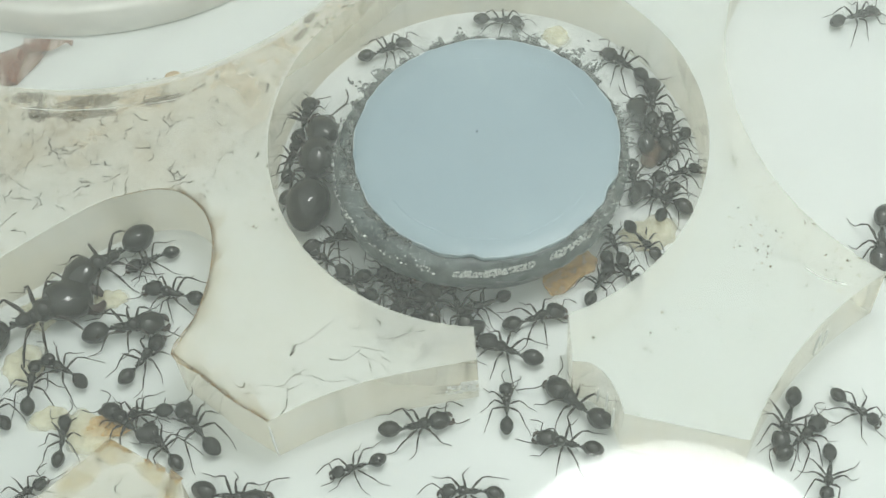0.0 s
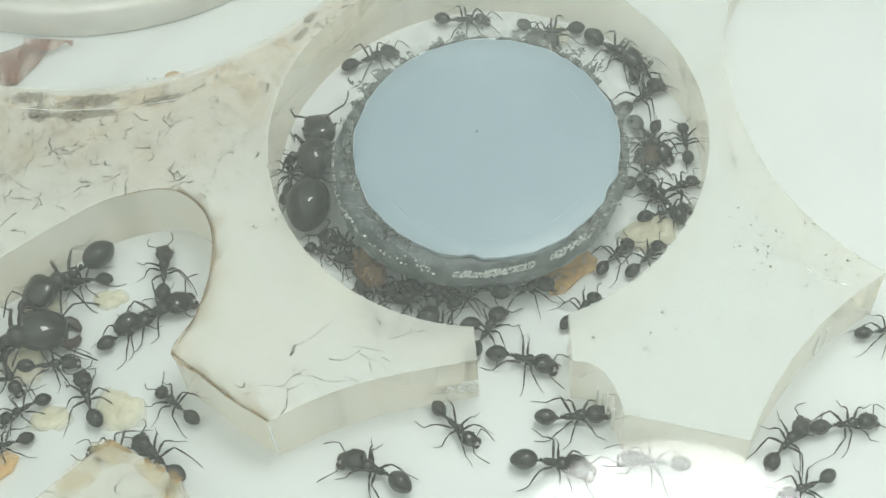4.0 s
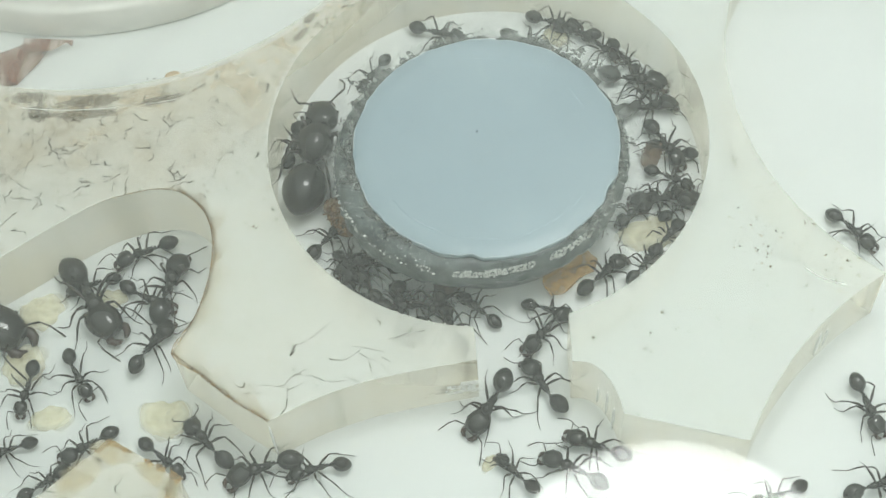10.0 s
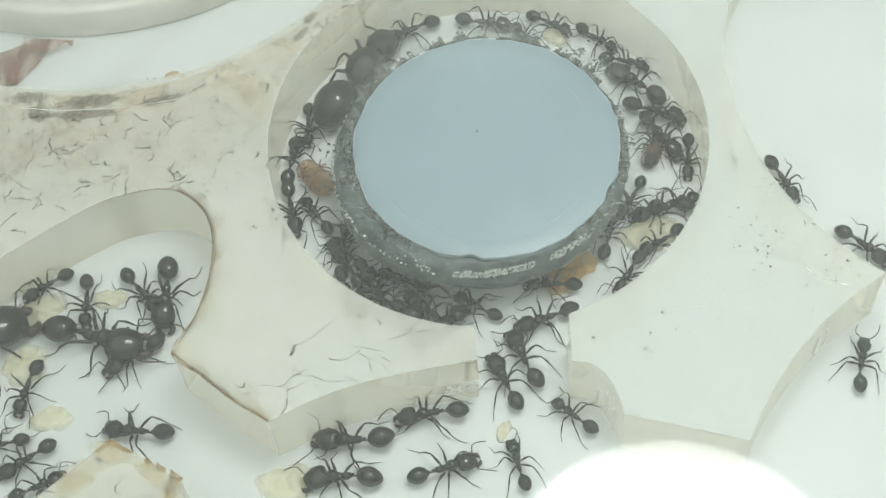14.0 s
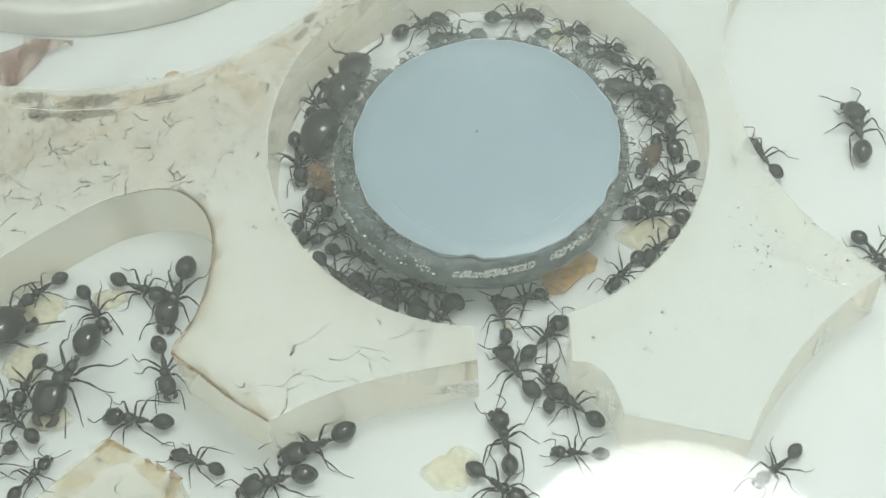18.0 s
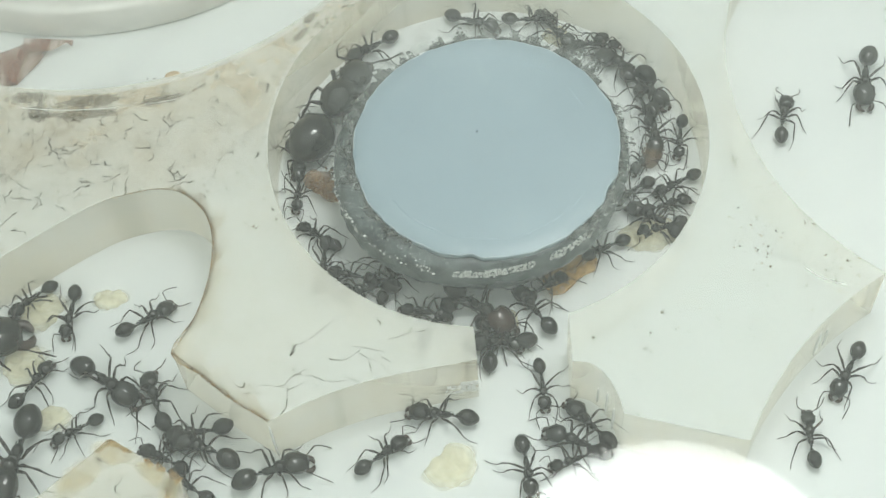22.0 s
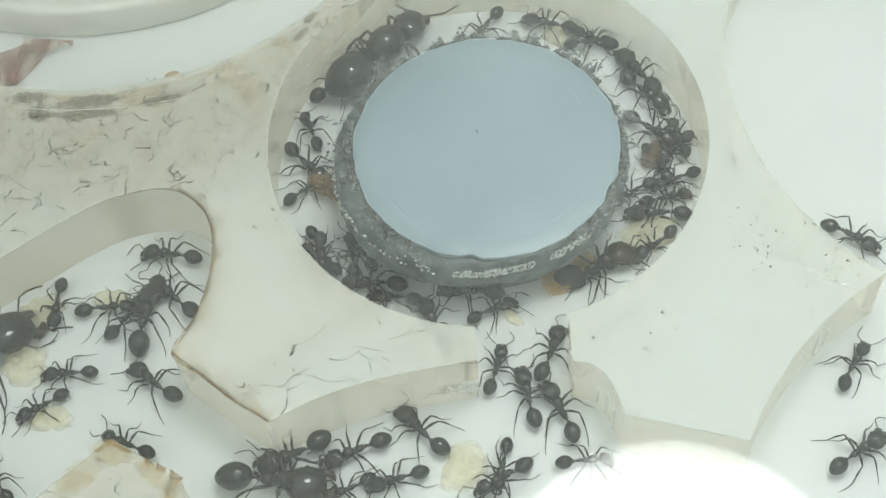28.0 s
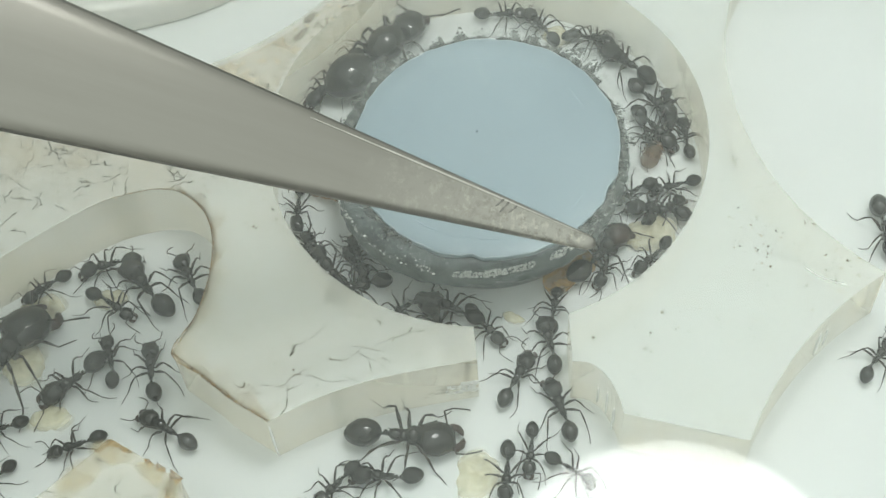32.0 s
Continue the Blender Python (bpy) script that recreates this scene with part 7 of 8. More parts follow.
    crawl(ants[46], [(0, -4.13, -8.21, 114), (1, -4.99, -7.87, 150), (2, -5.62, -7.29, 145), (3, -5.03, -8.62, 161), (6, -5.45, -8.32, 150), (7, -5.43, -7.95, 145), (8, -5.02, -8.5, 145), (9, -6.1, -8, 145), (10, -6.41, -7.71, 130), (11, -3.02, -8.08, 204), (12, -5.18, -7.34, 174), (13, -4.43, -7.8, 180), (14, -7.54, -6.06, 119), (15.5, -6.79, -6.53, 62), (17, -6.04, -6.99, 5), (18, -7.26, -4.8, -17), (18.5, -5.61, -6.89, -52), (18.75, -4.78, -7.94, -104), (19, -3.95, -8.99, -156), (20, -6.91, -6.9, -170), (21, -9.11, -6.41, -233), (22, -7.14, -6.88, -199), (23, -9.07, -5.38, -233), (24, -9.07, -5.38, -233), (25, -9.81, -4.39, -252), (28, -9.61, -5.07, -222), (29, -9.61, -5.07, -222), (30, -9.61, -5.07, -278), (31, -9.46, -4.04, -263), (32, -9.91, -4.25, -240)])
    crawl(ants[47], [(0, 9, -35, 83), (12, 9, -35, 83), (12.5, 9.75, -28.75, 83), (13, 10.44, -22.67, 130), (14, 8.47, -20.48, 134), (17, 8.62, -23.41, 166), (18, 8.51, -23.49, 169), (19, 8.46, -23.04, 156), (20, 8.92, -22.97, 165), (21, 8.4, -23.03, 161), (22, 8.2, -23.9, 194), (22.5, 8.03, -24.43, 258), (23, 7.86, -24.96, 321), (24, 7.87, -24.85, 317), (25, 7.87, -24.85, 317), (28, 8.79, -24.07, 359), (29, 7.97, -24.86, 314), (30, 7.7, -24.62, 320), (32, 7.7, -24.62, 320)])
    crawl(ants[48], [(0, 19.23, -0.12, 12), (1, 19.29, 2.35, 14), (1.5, 19.84, 2.03, 54), (2, 20.48, 1.7, 94), (2.5, 19.74, 5, 103), (3, 18.98, 8.29, 106), (4.5, 17.84, 10.4, 119), (6, 15.63, 11.68, 192), (7, 15.65, 11.69, 190), (8, 16, 11.67, 173), (8.5, 15.91, 11.28, 244), (9, 16.96, 12.01, 315), (10, 16.61, 12.01, 298), (11, 16.45, 11.5, 278), (12, 15.71, 11.85, 321), (13, 15.73, 12, 336), (14, 14.6, 14.35, 318), (17, 15.94, 11.82, 328), (18, 17.16, 10.99, 330), (18.5, 18.49, 8.42, 285), (19, 18.95, 5.45, 229), (20, 20.01, 3.4, 256), (22, 20.05, 3.41, 258), (23, 20.45, 2.89, 270), (24, 19.53, 2.64, 228), (25, 19.49, 2.23, 223), (28, 19.48, 2.34, 223), (29, 19.48, 2.34, 223), (29.33, 20.29, 2.45, 278), (29.67, 19.44, 2.45, 333), (30, 19.4, 2.44, 388), (31, 20.06, 2.48, 452), (32, 19.59, 6.38, 449)])
    crawl(ants[49], [(0, -29.33, -18.71, 86), (1, -30.02, -18.3, 71), (2, -32.06, -14.01, 78), (2.5, -32.09, -14.48, 145), (3, -32.11, -14.96, 212), (6, -32.96, -16.63, 195), (7, -33.17, -16.61, 195), (7.5, -33.42, -16.11, 156), (8, -33.67, -15.62, 117), (8.5, -37.33, -14.31, 160), (9, -41, -13, 160), (32, -41, -13, 160)])
    crawl(ants[50], [(0, -34.46, -15.58, 118), (1, -34.4, -15.78, 124), (2, -35.17, -15.35, 128), (2.5, -38.09, -14.18, 158), (3, -41, -13, 158), (21, -41, -13, 158), (21.33, -41, -13, 103), (21.67, -41, -13, 48), (22, -41, -13, -7), (22.5, -36.53, -13.57, -7), (23, -32.06, -14.14, 40), (23.33, -32.07, -13.94, 93), (23.67, -32.08, -13.74, 147), (24, -32.09, -13.54, 200), (25, -31.97, -13.79, 203), (28, -30.9, -15.67, 205), (29, -30.72, -18.8, 211), (30, -31.36, -18.69, 223), (31, -34.3, -17.07, 195), (32, -33.98, -17.22, 190)])
    crawl(ants[51], [(0, 3.61, -19.29, 86), (0.5, 4.03, -16.79, 80), (1, 4.46, -14.28, 130), (1.5, 4.46, -14.28, 74), (2, 4.46, -14.28, 17), (3, 7.7, -13.28, 50), (4.5, 10.99, -10.83, 37), (6, 14.28, -8.38, 47), (7, 14.08, -9, 42), (8, 13.94, -9.24, 32), (9, 11.62, -8.6, 47), (10, 15.4, -8.24, 48), (10.33, 15.04, -8.46, -8), (10.67, 14.68, -8.68, -65), (11, 14.31, -8.9, -121), (12, 14.23, -8.76, -124), (13, 14.46, -8.66, -127), (14, 14.23, -8.76, -124), (17, 14.35, -8.65, -121), (18, 13.92, -8.6, -133), (19, 13.67, -4.83, -178), (20, 12.97, -5.93, -142), (21, 12.95, -6.05, -147), (22, 12.68, -6.42, -159), (23, 12.62, -6.8, -179), (24, 12.93, -6.18, -141), (25, 12.79, -6.42, -98), (28, 11.52, -8.6, -152), (29, 12.93, -7.07, -119), (30, 12.44, -8.18, -110), (31, 12.52, -8.07, -110), (32, 12.48, -7.93, -114)])
    crawl(ants[52], [(0, 19.36, 3.89, 86), (1, 18.08, 6.12, 65), (2, 18.45, 7.83, 91), (3, 16.98, 9.79, 39), (3.75, 16.81, 10.82, 83), (4.5, 16.8, 12.2, 127), (5, 15.59, 11.98, 75), (5.5, 14.98, 12.46, 22), (6, 15.21, 13.63, -30), (7, 15.26, 13.68, -33), (8, 15.44, 13.48, -33), (9, 14.79, 13.02, -36), (10, 14.84, 13.47, -52), (11, 14.61, 13.45, -72), (12, 15.17, 13.6, -28), (13, 15.33, 13.67, -47), (14, 16.58, 11.61, -23), (17, 15.72, 12.46, -74), (18, 14.88, 13.33, -11), (19, 14.53, 12.9, -15), (20, 16.62, 11.6, -44), (21, 14.51, 13.66, -21), (22, 14.48, 13.63, -7), (23, 14.22, 13.37, 14), (24, 14.54, 12.83, 65), (25, 14.54, 12.83, 65), (25.72, 14.49, 12.22, 103), (26.43, 13.48, 10.53, 141), (27.22, 13.99, 12.62, 70), (28, 13.89, 14.02, -1), (31, 13.89, 14.02, -1), (32, 13.81, 14.51, -15)])
    crawl(ants[53], [(0, 18.12, -2.7, 61), (1, 19.23, -0.12, 12), (2, 19.43, -0.42, 31), (3, 20.32, 1.29, 73), (4.5, 20.4, 3, 93), (6, 20.06, 4.67, 111), (7, 18.52, 7.52, 65), (8, 18.53, 6.8, 74), (9, 18.62, 4.34, 130), (9.5, 18.19, 6.12, 92), (10, 17.76, 7.9, 54), (10.5, 17.21, 8.18, 8), (11, 16.66, 8.46, -39), (12, 16.66, 8.46, -54), (12.5, 17.63, 7.11, -11), (13, 18.61, 5.77, 32), (14, 17.81, 2.74, 72), (17, 18.2, 5.38, 121), (18, 18.54, 5.34, 126), (18.5, 18.82, 7.02, 83), (19, 17.93, 8.1, 39), (19.5, 17.76, 7.72, -5), (20, 16.42, 6.74, -50), (21, 17.27, 6.21, -59), (22, 17.59, 6.76, -80), (23, 18, 4.83, -142), (24, 18.32, 5.37, -162), (25, 18.43, 5.36, -159), (26.5, 19.2, 4.35, -209), (28, 19.97, 3.34, -260), (29, 20.3, 4.7, -261), (30, 18.78, 5.46, -186), (30.5, 18.99, 5.47, -128), (31, 20.05, 5.74, -69), (32, 17.4, 3.91, -80)])
    crawl(ants[54], [(0, -2.67, -9.37, -148), (1, -3.29, -8.8, -151), (2, -3.58, -9.9, -178), (3, -3.22, -7.8, -173), (6, -2.6, -8.37, -156), (7, -2.36, -8.02, -200), (8, -2.87, -9.1, -186), (9, -2.77, -7.59, -210), (10, -1.96, -10.07, -190), (11, -2.28, -10.04, -178), (12, -5.28, -9.23, -194), (13, -5.51, -9.45, -205), (14, -5.07, -9.25, -205), (17, -3.39, -10.3, -199), (18, -3.12, -9.58, -215), (19, -1.3, -11.5, -199), (20, -1.75, -8.71, -234), (21, -3.33, -9.43, -192), (22, -1.68, -10.72, -195), (23, -2.99, -9.2, -243), (23.5, -3.16, -9.25, -185), (24, -3.32, -9.3, -128), (25, 0.53, -10.21, -186), (26.5, -1.72, -9.66, -194), (28, -3.97, -9.11, -190), (29, -3.66, -9.52, -186), (30, -3.05, -8.58, -148), (31, -3.34, -9.68, -167), (32, -3.26, -10.06, -152)])
    crawl(ants[55], [(0, -5.21, -3.84, 136), (2, -5.21, -3.84, 136), (2.5, -5.21, -3.84, 207), (3, -5.21, -3.84, 278), (4.5, -5.05, -4.96, 220), (6, -4.88, -6.09, 161), (7, -4.38, -6.91, 152), (8, -4.29, -7.18, 163), (9, -5.36, -6.81, 199), (10, -5.33, -6.04, 161), (11, -6.41, -5.54, 130), (11.5, -6.83, -5.17, 83), (12, -7.26, -4.8, 36), (13, -8.64, -3.21, 55), (14, -9.8, -0.95, 121), (14.75, -9.91, -1.74, 191), (15.5, -10.02, -2.52, 262), (16.25, -9.96, -3.24, 205), (17, -10.24, -4.09, 148), (17.5, -10.09, -2.98, 100), (18, -9.94, -1.88, 51), (18.5, -9.93, -3.32, 98), (19, -9.93, -4.77, 145), (20, -9.67, -3.76, 150), (21, -9.65, -3.1, 136), (22, -9.65, -2.97, 140), (23, -9.89, -3.6, 139), (24, -10.87, -2.7, 113), (25, -10.87, -2.7, 87), (26.5, -10.74, -0.56, 87), (28, -10.62, 1.58, 32), (29, -10.65, 0.76, -15), (29.5, -10.99, 0.59, -61), (30, -11.34, 0.43, -108), (31, -11.17, -1.61, -78), (32, -11.23, 0.15, -98)])
    crawl(ants[56], [(0, 19.43, 2.59, -139), (1, 19.45, 3.68, -99), (2, 17.49, 2.21, -85), (3, 17.01, 2.82, -126), (6, 18.73, 3.48, -120), (7, 17.66, 3.31, -133), (7.5, 16.99, 1.85, -87), (8, 16.31, 0.4, -42), (9, 17.81, 0.5, 7), (10, 18.58, -0.4, -33), (10.5, 18.61, 0.91, -79), (11, 18.65, 2.22, -126), (12, 18.34, 3.24, -85), (13, 17.22, 1.13, -116), (14, 15.41, -1.95, -127), (14.5, 15.76, -1.4, -185), (15, 16.1, -0.84, -244), (15.5, 16.45, -0.29, -302), (16, 16.8, 0.26, -358), (16.5, 17.14, 0.82, -414), (17, 17.49, 1.37, -470), (18, 17.32, 1.81, -483), (21, 17.32, 1.81, -483), (22, 17.1, 1.83, -493), (23, 17.44, 1.8, -478), (25, 17.44, 1.8, -478), (28, 17.89, 1.05, -429), (29, 18.1, 2.42, -497), (29.5, 17.98, 1.6, -458), (30, 17.85, 0.78, -418), (30.5, 18.05, 0.96, -371), (31, 18.26, 1.15, -324), (32, 20.48, 3.3, -271)])
    crawl(ants[57], [(0, 15.59, -6.07, -57), (0.5, 16.82, -4.23, -95), (1, 18.05, -2.38, -133), (2, 16.27, -6.02, -75), (2.5, 17.29, -4.31, -34), (3, 18.31, -2.6, 8), (6, 19.49, -0.43, 35), (7, 20.56, 1.31, 88), (8, 20.52, 1.37, 81), (9, 20.41, 0.36, 85), (10, 19.28, 2.25, 156), (11, 19.5, 1.84, 139), (12, 20.5, 1.7, 86), (12.33, 19.5, 1.9, 34), (12.67, 19.35, 2.22, -18), (13, 20.28, 2.51, -71), (14, 20.39, 1.45, -99), (17, 19.35, -0.36, -147), (18, 19.31, -0.41, -149), (19, 19.16, -0.47, -159), (20, 19.16, -0.47, -159), (21, 19.09, -0.59, -165), (22, 19.13, -1.01, -157), (22.5, 19.02, -0.36, -199), (23, 19.62, 0.17, -241), (24, 19.6, 0.31, -239), (25, 19.31, -0.07, -224), (28, 19.09, -0.59, -165), (29, 19.02, -0.73, -170), (30, 18.98, -0.98, -170), (31, 18.91, -1.11, -178), (32, 18.94, -1.25, -170)])
    crawl(ants[58], [(0, -7.55, -22.94, -169), (0.25, -7.66, -25.7, -131), (0.5, -7.78, -28.47, -92), (1, -8, -34, -92), (22, -8, -34, -92), (22.33, -8, -34, -151), (22.67, -8, -34, -209), (23, -8, -34, -267), (23.5, -8.25, -29.33, -267), (23.75, -8.37, -27, -213), (24, -8.49, -24.67, -160), (25, -8.49, -24.56, -166), (28, -8.29, -24.58, -161), (28.5, -8.14, -29.29, -88), (29, -8, -34, -88), (32, -8, -34, -88)])
    crawl(ants[59], [(0, -32.13, -22.79, 30), (1, -31.23, -22.44, 41), (1.5, -30.76, -20.75, 83), (2, -30.3, -19.07, 124), (3, -33.67, -18.51, 193), (6, -32.8, -19, 195), (7, -32.7, -19.02, 198), (8, -32.8, -19.05, 198), (9, -33.11, -19.07, 192), (10, -33.22, -19.05, 195), (11, -33.24, -18.73, 185), (12, -33.24, -18.73, 185), (13, -33.87, -18.72, 182), (14, -33.88, -18.6, 190), (14.75, -33.29, -19.56, 246), (15.5, -32.71, -20.51, 301), (17, -31.55, -22.41, 329), (17.5, -31.57, -21.97, 367), (18, -31.6, -21.52, 406), (19, -29.8, -20.24, 409), (20, -28.96, -20.55, 397), (21, -28.01, -18.5, 427), (21.5, -28.13, -18.2, 496), (22, -28.25, -17.91, 565), (23, -30.06, -21.23, 583), (24, -30.18, -20.88, 564), (24.5, -31.63, -20.96, 527), (25, -33.08, -21.04, 489), (28, -33.98, -21.51, 482), (28.5, -34.13, -21.49, 527), (29, -34.29, -21.48, 573), (30, -34.3, -21.37, 580), (32, -34.3, -21.37, 580)])
    crawl(ants[60], [(0, 13.6, -8.49, -45), (0.5, 14.48, -8.11, -7), (1, 15.36, -7.73, 31), (2, 13.92, -8.6, 74), (3, 14.57, -8.67, 38), (4.5, 16.15, -6.9, 48), (6, 17.74, -5.13, 54), (7, 18.05, -5.29, 64), (8, 16.81, -5.42, 75), (9, 17.59, -5.38, 48), (10, 18.97, -3.37, 34), (11, 18.67, -2.54, -6), (12, 18.2, -2.13, 15), (12.5, 17.55, -2.32, 79), (13, 16.9, -2.52, 142), (14, 13.03, -5.41, 74), (15.5, 14.37, -3.43, 56), (17, 15.71, -1.45, 32), (17.33, 15.71, -1.45, -28), (17.67, 15.71, -1.45, -88), (18, 15.71, -1.45, -148), (19, 15.58, -1.57, -151), (20, 15.38, -1.41, -152), (21, 15.49, -1.42, -148), (24, 15.49, -1.42, -148), (25, 15.6, -1.44, -152), (32, 15.6, -1.44, -152)])
    crawl(ants[61], [(0, -42, -17, -21), (17, -42, -17, -21), (17.5, -38.15, -18.46, -21), (17.75, -36.23, -19.19, -80), (18, -34.3, -19.92, -138), (19, -34.29, -20.03, -145), (20, -34.23, -20.82, -139), (20.5, -38.12, -21.41, -171), (21, -42, -22, -171), (32, -42, -22, -171)])
    crawl(ants[62], [(0, 28.86, -21.88, -44), (1, 28.38, -22.9, -2), (1.5, 30.35, -20.27, 53), (2, 32.32, -17.64, 90), (3, 32.24, -15.96, 38), (6, 32.23, -15.72, -6), (7, 31.78, -15.61, 2), (8, 32.33, -15.73, 29), (8.5, 32.8, -16.02, -15), (9, 33.26, -16.31, -59), (9.5, 38.63, -18.16, -19), (10, 44, -20, -19), (32, 44, -20, -19)])
    crawl(ants[63], [(0, -4.73, -7.16, 356), (1.03, -5.22, -5.96, 371), (2.39, -4.83, -5.87, 373), (4.72, -5.06, -6.39, 379), (6.29, -5.02, -7.19, 409), (7.75, -5.14, -6.47, 420), (9.86, -6.21, -5.88, 402), (11.37, -6.35, -4.84, 417), (13.22, -7.2, -3.86, 415), (14.66, -7.55, -1.9, 409), (16.32, -7.8, -1.13, 410), (18.04, -8.3, 1.97, 403), (20.14, -7.67, 2.49, 422), (22.06, -7.4, 4.39, 425), (23.16, -7.18, 4.19, 448), (24.5, -7.91, 3.5, 433), (25.59, -8.22, 3.91, 429), (27.89, -7.91, 3.08, 403), (29.18, -7.43, 4.63, 387), (30.98, -7, 3.64, 358), (32, -7, 3.64, 358)])
    crawl(ants[64], [(0, -5.67, -10.5, 303), (1.37, -6.2, -9.6, 287), (3.19, -5.85, -9.62, 279), (5.01, -6.25, -9.58, 320), (7.27, -5.35, -10.38, 345), (9.09, -5.4, -9.7, 339), (10.82, -7.13, -8.5, 312), (13.2, -7.28, -8.59, 297), (14.64, -7.86, -7.66, 288), (16, -8.44, -7.4, 299), (18.28, -8.73, -6.21, 309), (20.01, -8.28, -5.49, 249), (22.27, -9.43, -5.3, 265), (24.51, -9.03, -4.97, 285), (26.66, -9.49, -5.51, 291), (28.25, -9.53, -4.88, 272), (29.97, -8.97, -6, 298), (32, -8.97, -6, 298)])
    crawl(ants[65], [(0, -3.77, -10.16, 23), (1.24, -2.25, -10.38, 22), (3.51, -2.75, -9.92, 57), (5.11, -3.97, -9.96, 78), (6.43, -2.8, -10.23, 73), (8.74, -3.01, -10.52, 78), (10.84, -4.19, -10.01, 110), (11.9, -4.61, -9.76, 126), (13.69, -4.97, -8.61, 114), (14.7, -5.8, -8.74, 121), (16.1, -5.55, -8.25, 150), (17.42, -5.48, -8.72, 135), (19.6, -6.36, -8.13, 147), (21.33, -5.74, -8.54, 175), (23.35, -6.85, -7.31, 195), (24.36, -5.79, -7.4, 200), (26.52, -6.11, -7.38, 186), (28.4, -5.44, -7.8, 173), (29.49, -7.06, -7.64, 178), (31.74, -6.68, -7.89, 192), (32, -6.68, -7.89, 192)])
    crawl(ants[66], [(0, -1.36, -10.13, 60), (2.12, -0.36, -9.69, 68), (4.27, -0.44, -9.58, 63), (5.83, -0.97, -9.94, 73), (7.79, 0.06, -9.46, 38), (9.78, -0.94, -10.55, 55), (11.95, -1.92, -9.52, 70), (13.38, -1.99, -9.08, 76), (15.24, -1.97, -9.25, 72), (17.53, -1.93, -8.69, 81), (18.92, -2.97, -8.6, 114), (19.76, -2.32, -8.84, 46), (20.6, -1.67, -9.08, -21), (21, 0.42, -9.48, -17), (21.5, 0.52, -9.84, -18), (22, 2.2, -10.7, -41), (22.5, 4.44, -11.12, -33), (23, 5.2, -11.47, -25), (23.5, 4.96, -11.37, 8), (24, 5.24, -11.6, -8), (24.5, 7.35, -11.92, 15), (25, 9.27, -11, 19), (25.5, 9.54, -10.9, 18), (27.5, 11.92, -7.7, 34), (28, 11.6, -8.25, 23), (29, 12.75, -7.24, 55), (30, 12.34, -6.93, 46), (31, 12.11, -7.14, 44), (32, 12.07, -7.18, 45)])
    crawl(ants[67], [(0, 0.28, -13.08, 193), (1.48, 1.23, -13.2, 200), (3.38, 0.15, -12.21, 192), (5.68, -0.43, -12.3, 119), (7.87, 0.64, -12.39, 113), (10, 0.12, -12.2, 108), (11.18, 0.16, -12.01, 76), (12.38, -0.45, -12.3, 24), (14.31, -0.76, -11.95, 34), (16.01, -0.38, -11.83, 51), (18.02, -1.06, -11.58, 49), (19.59, -1.02, -12.09, 22), (20.64, -0.28, -11.76, 67), (21.78, -0.92, -11.59, 53), (23.26, -1.39, -11.63, 35), (24.56, -0.29, -11.85, 53), (26.29, -1, -11.61, 79), (27.5, -1.05, -11.68, 96), (28.56, -1.22, -12.05, 117), (30, -0.8, -12.05, 112), (32, -0.8, -12.05, 112)])
    crawl(ants[68], [(0, 17.77, -2.34, 150), (1.38, 18.01, -2.07, 137), (3.76, 17.79, -2.64, 125), (5.54, 17.84, -2.13, 150), (7.2, 17.67, -2.53, 159), (9.37, 17.7, -2.46, 169), (10.78, 17.82, -2.65, 188), (12.11, 18.04, -2.87, 203), (14.59, 17.44, -3.59, 187), (17.16, 17.3, -3.79, 176), (19.57, 17.07, -4.08, 160), (20.83, 17.36, -3.45, 149), (22.8, 16.73, -4.83, 142), (24.42, 17.01, -4.23, 148), (26.53, 16.81, -4.68, 163), (28.86, 17.49, -3.34, 179), (30.31, 17.34, -3.5, 167), (32, 17.34, -3.5, 167)])
    crawl(ants[69], [(0, 17.87, 4.18, 302), (2.28, 18.03, 4.56, 310), (4.74, 17.47, 3.19, 291), (6.53, 17.96, 3.21, 275), (9, 18.32, 3.14, 310), (10.46, 18.75, 2.75, 289), (11.85, 18.39, 3.47, 303), (14.65, 18.52, 3.77, 296), (15.86, 18.44, 2.43, 302), (17.7, 19.16, 3.71, 282), (20.04, 18.5, 4.23, 268), (22.18, 18.09, 4.46, 264), (24.41, 18.27, 5.04, 312), (25.63, 17.89, 4.94, 331), (27.89, 17.74, 4.41, 319), (29.93, 18.13, 5.46, 298), (31.31, 18.07, 4.54, 302), (32, 18.07, 4.54, 302)])
    crawl(ants[70], [(0, 18.33, 6.89, 83), (1.62, 17.74, 7.51, 81), (3.45, 17.29, 7.75, 43), (5.1, 17.65, 6.81, 35), (6.94, 17.61, 6.78, 13), (8.38, 18.02, 5.68, 1), (9.71, 17.79, 6.3, 9), (11.91, 17.51, 7.31, -10), (14.1, 18.25, 6.16, -22), (16.41, 17.23, 9.22, -22), (18.07, 17.7, 7.84, -29), (20.16, 17.41, 8.08, -56), (21.66, 17.77, 8.59, -49), (24.39, 17.91, 8.56, -44), (26.88, 18.52, 7.57, -76), (28.43, 17.6, 8.39, -42), (30.06, 18.3, 7.29, -50), (32, 18.3, 7.29, -50)])
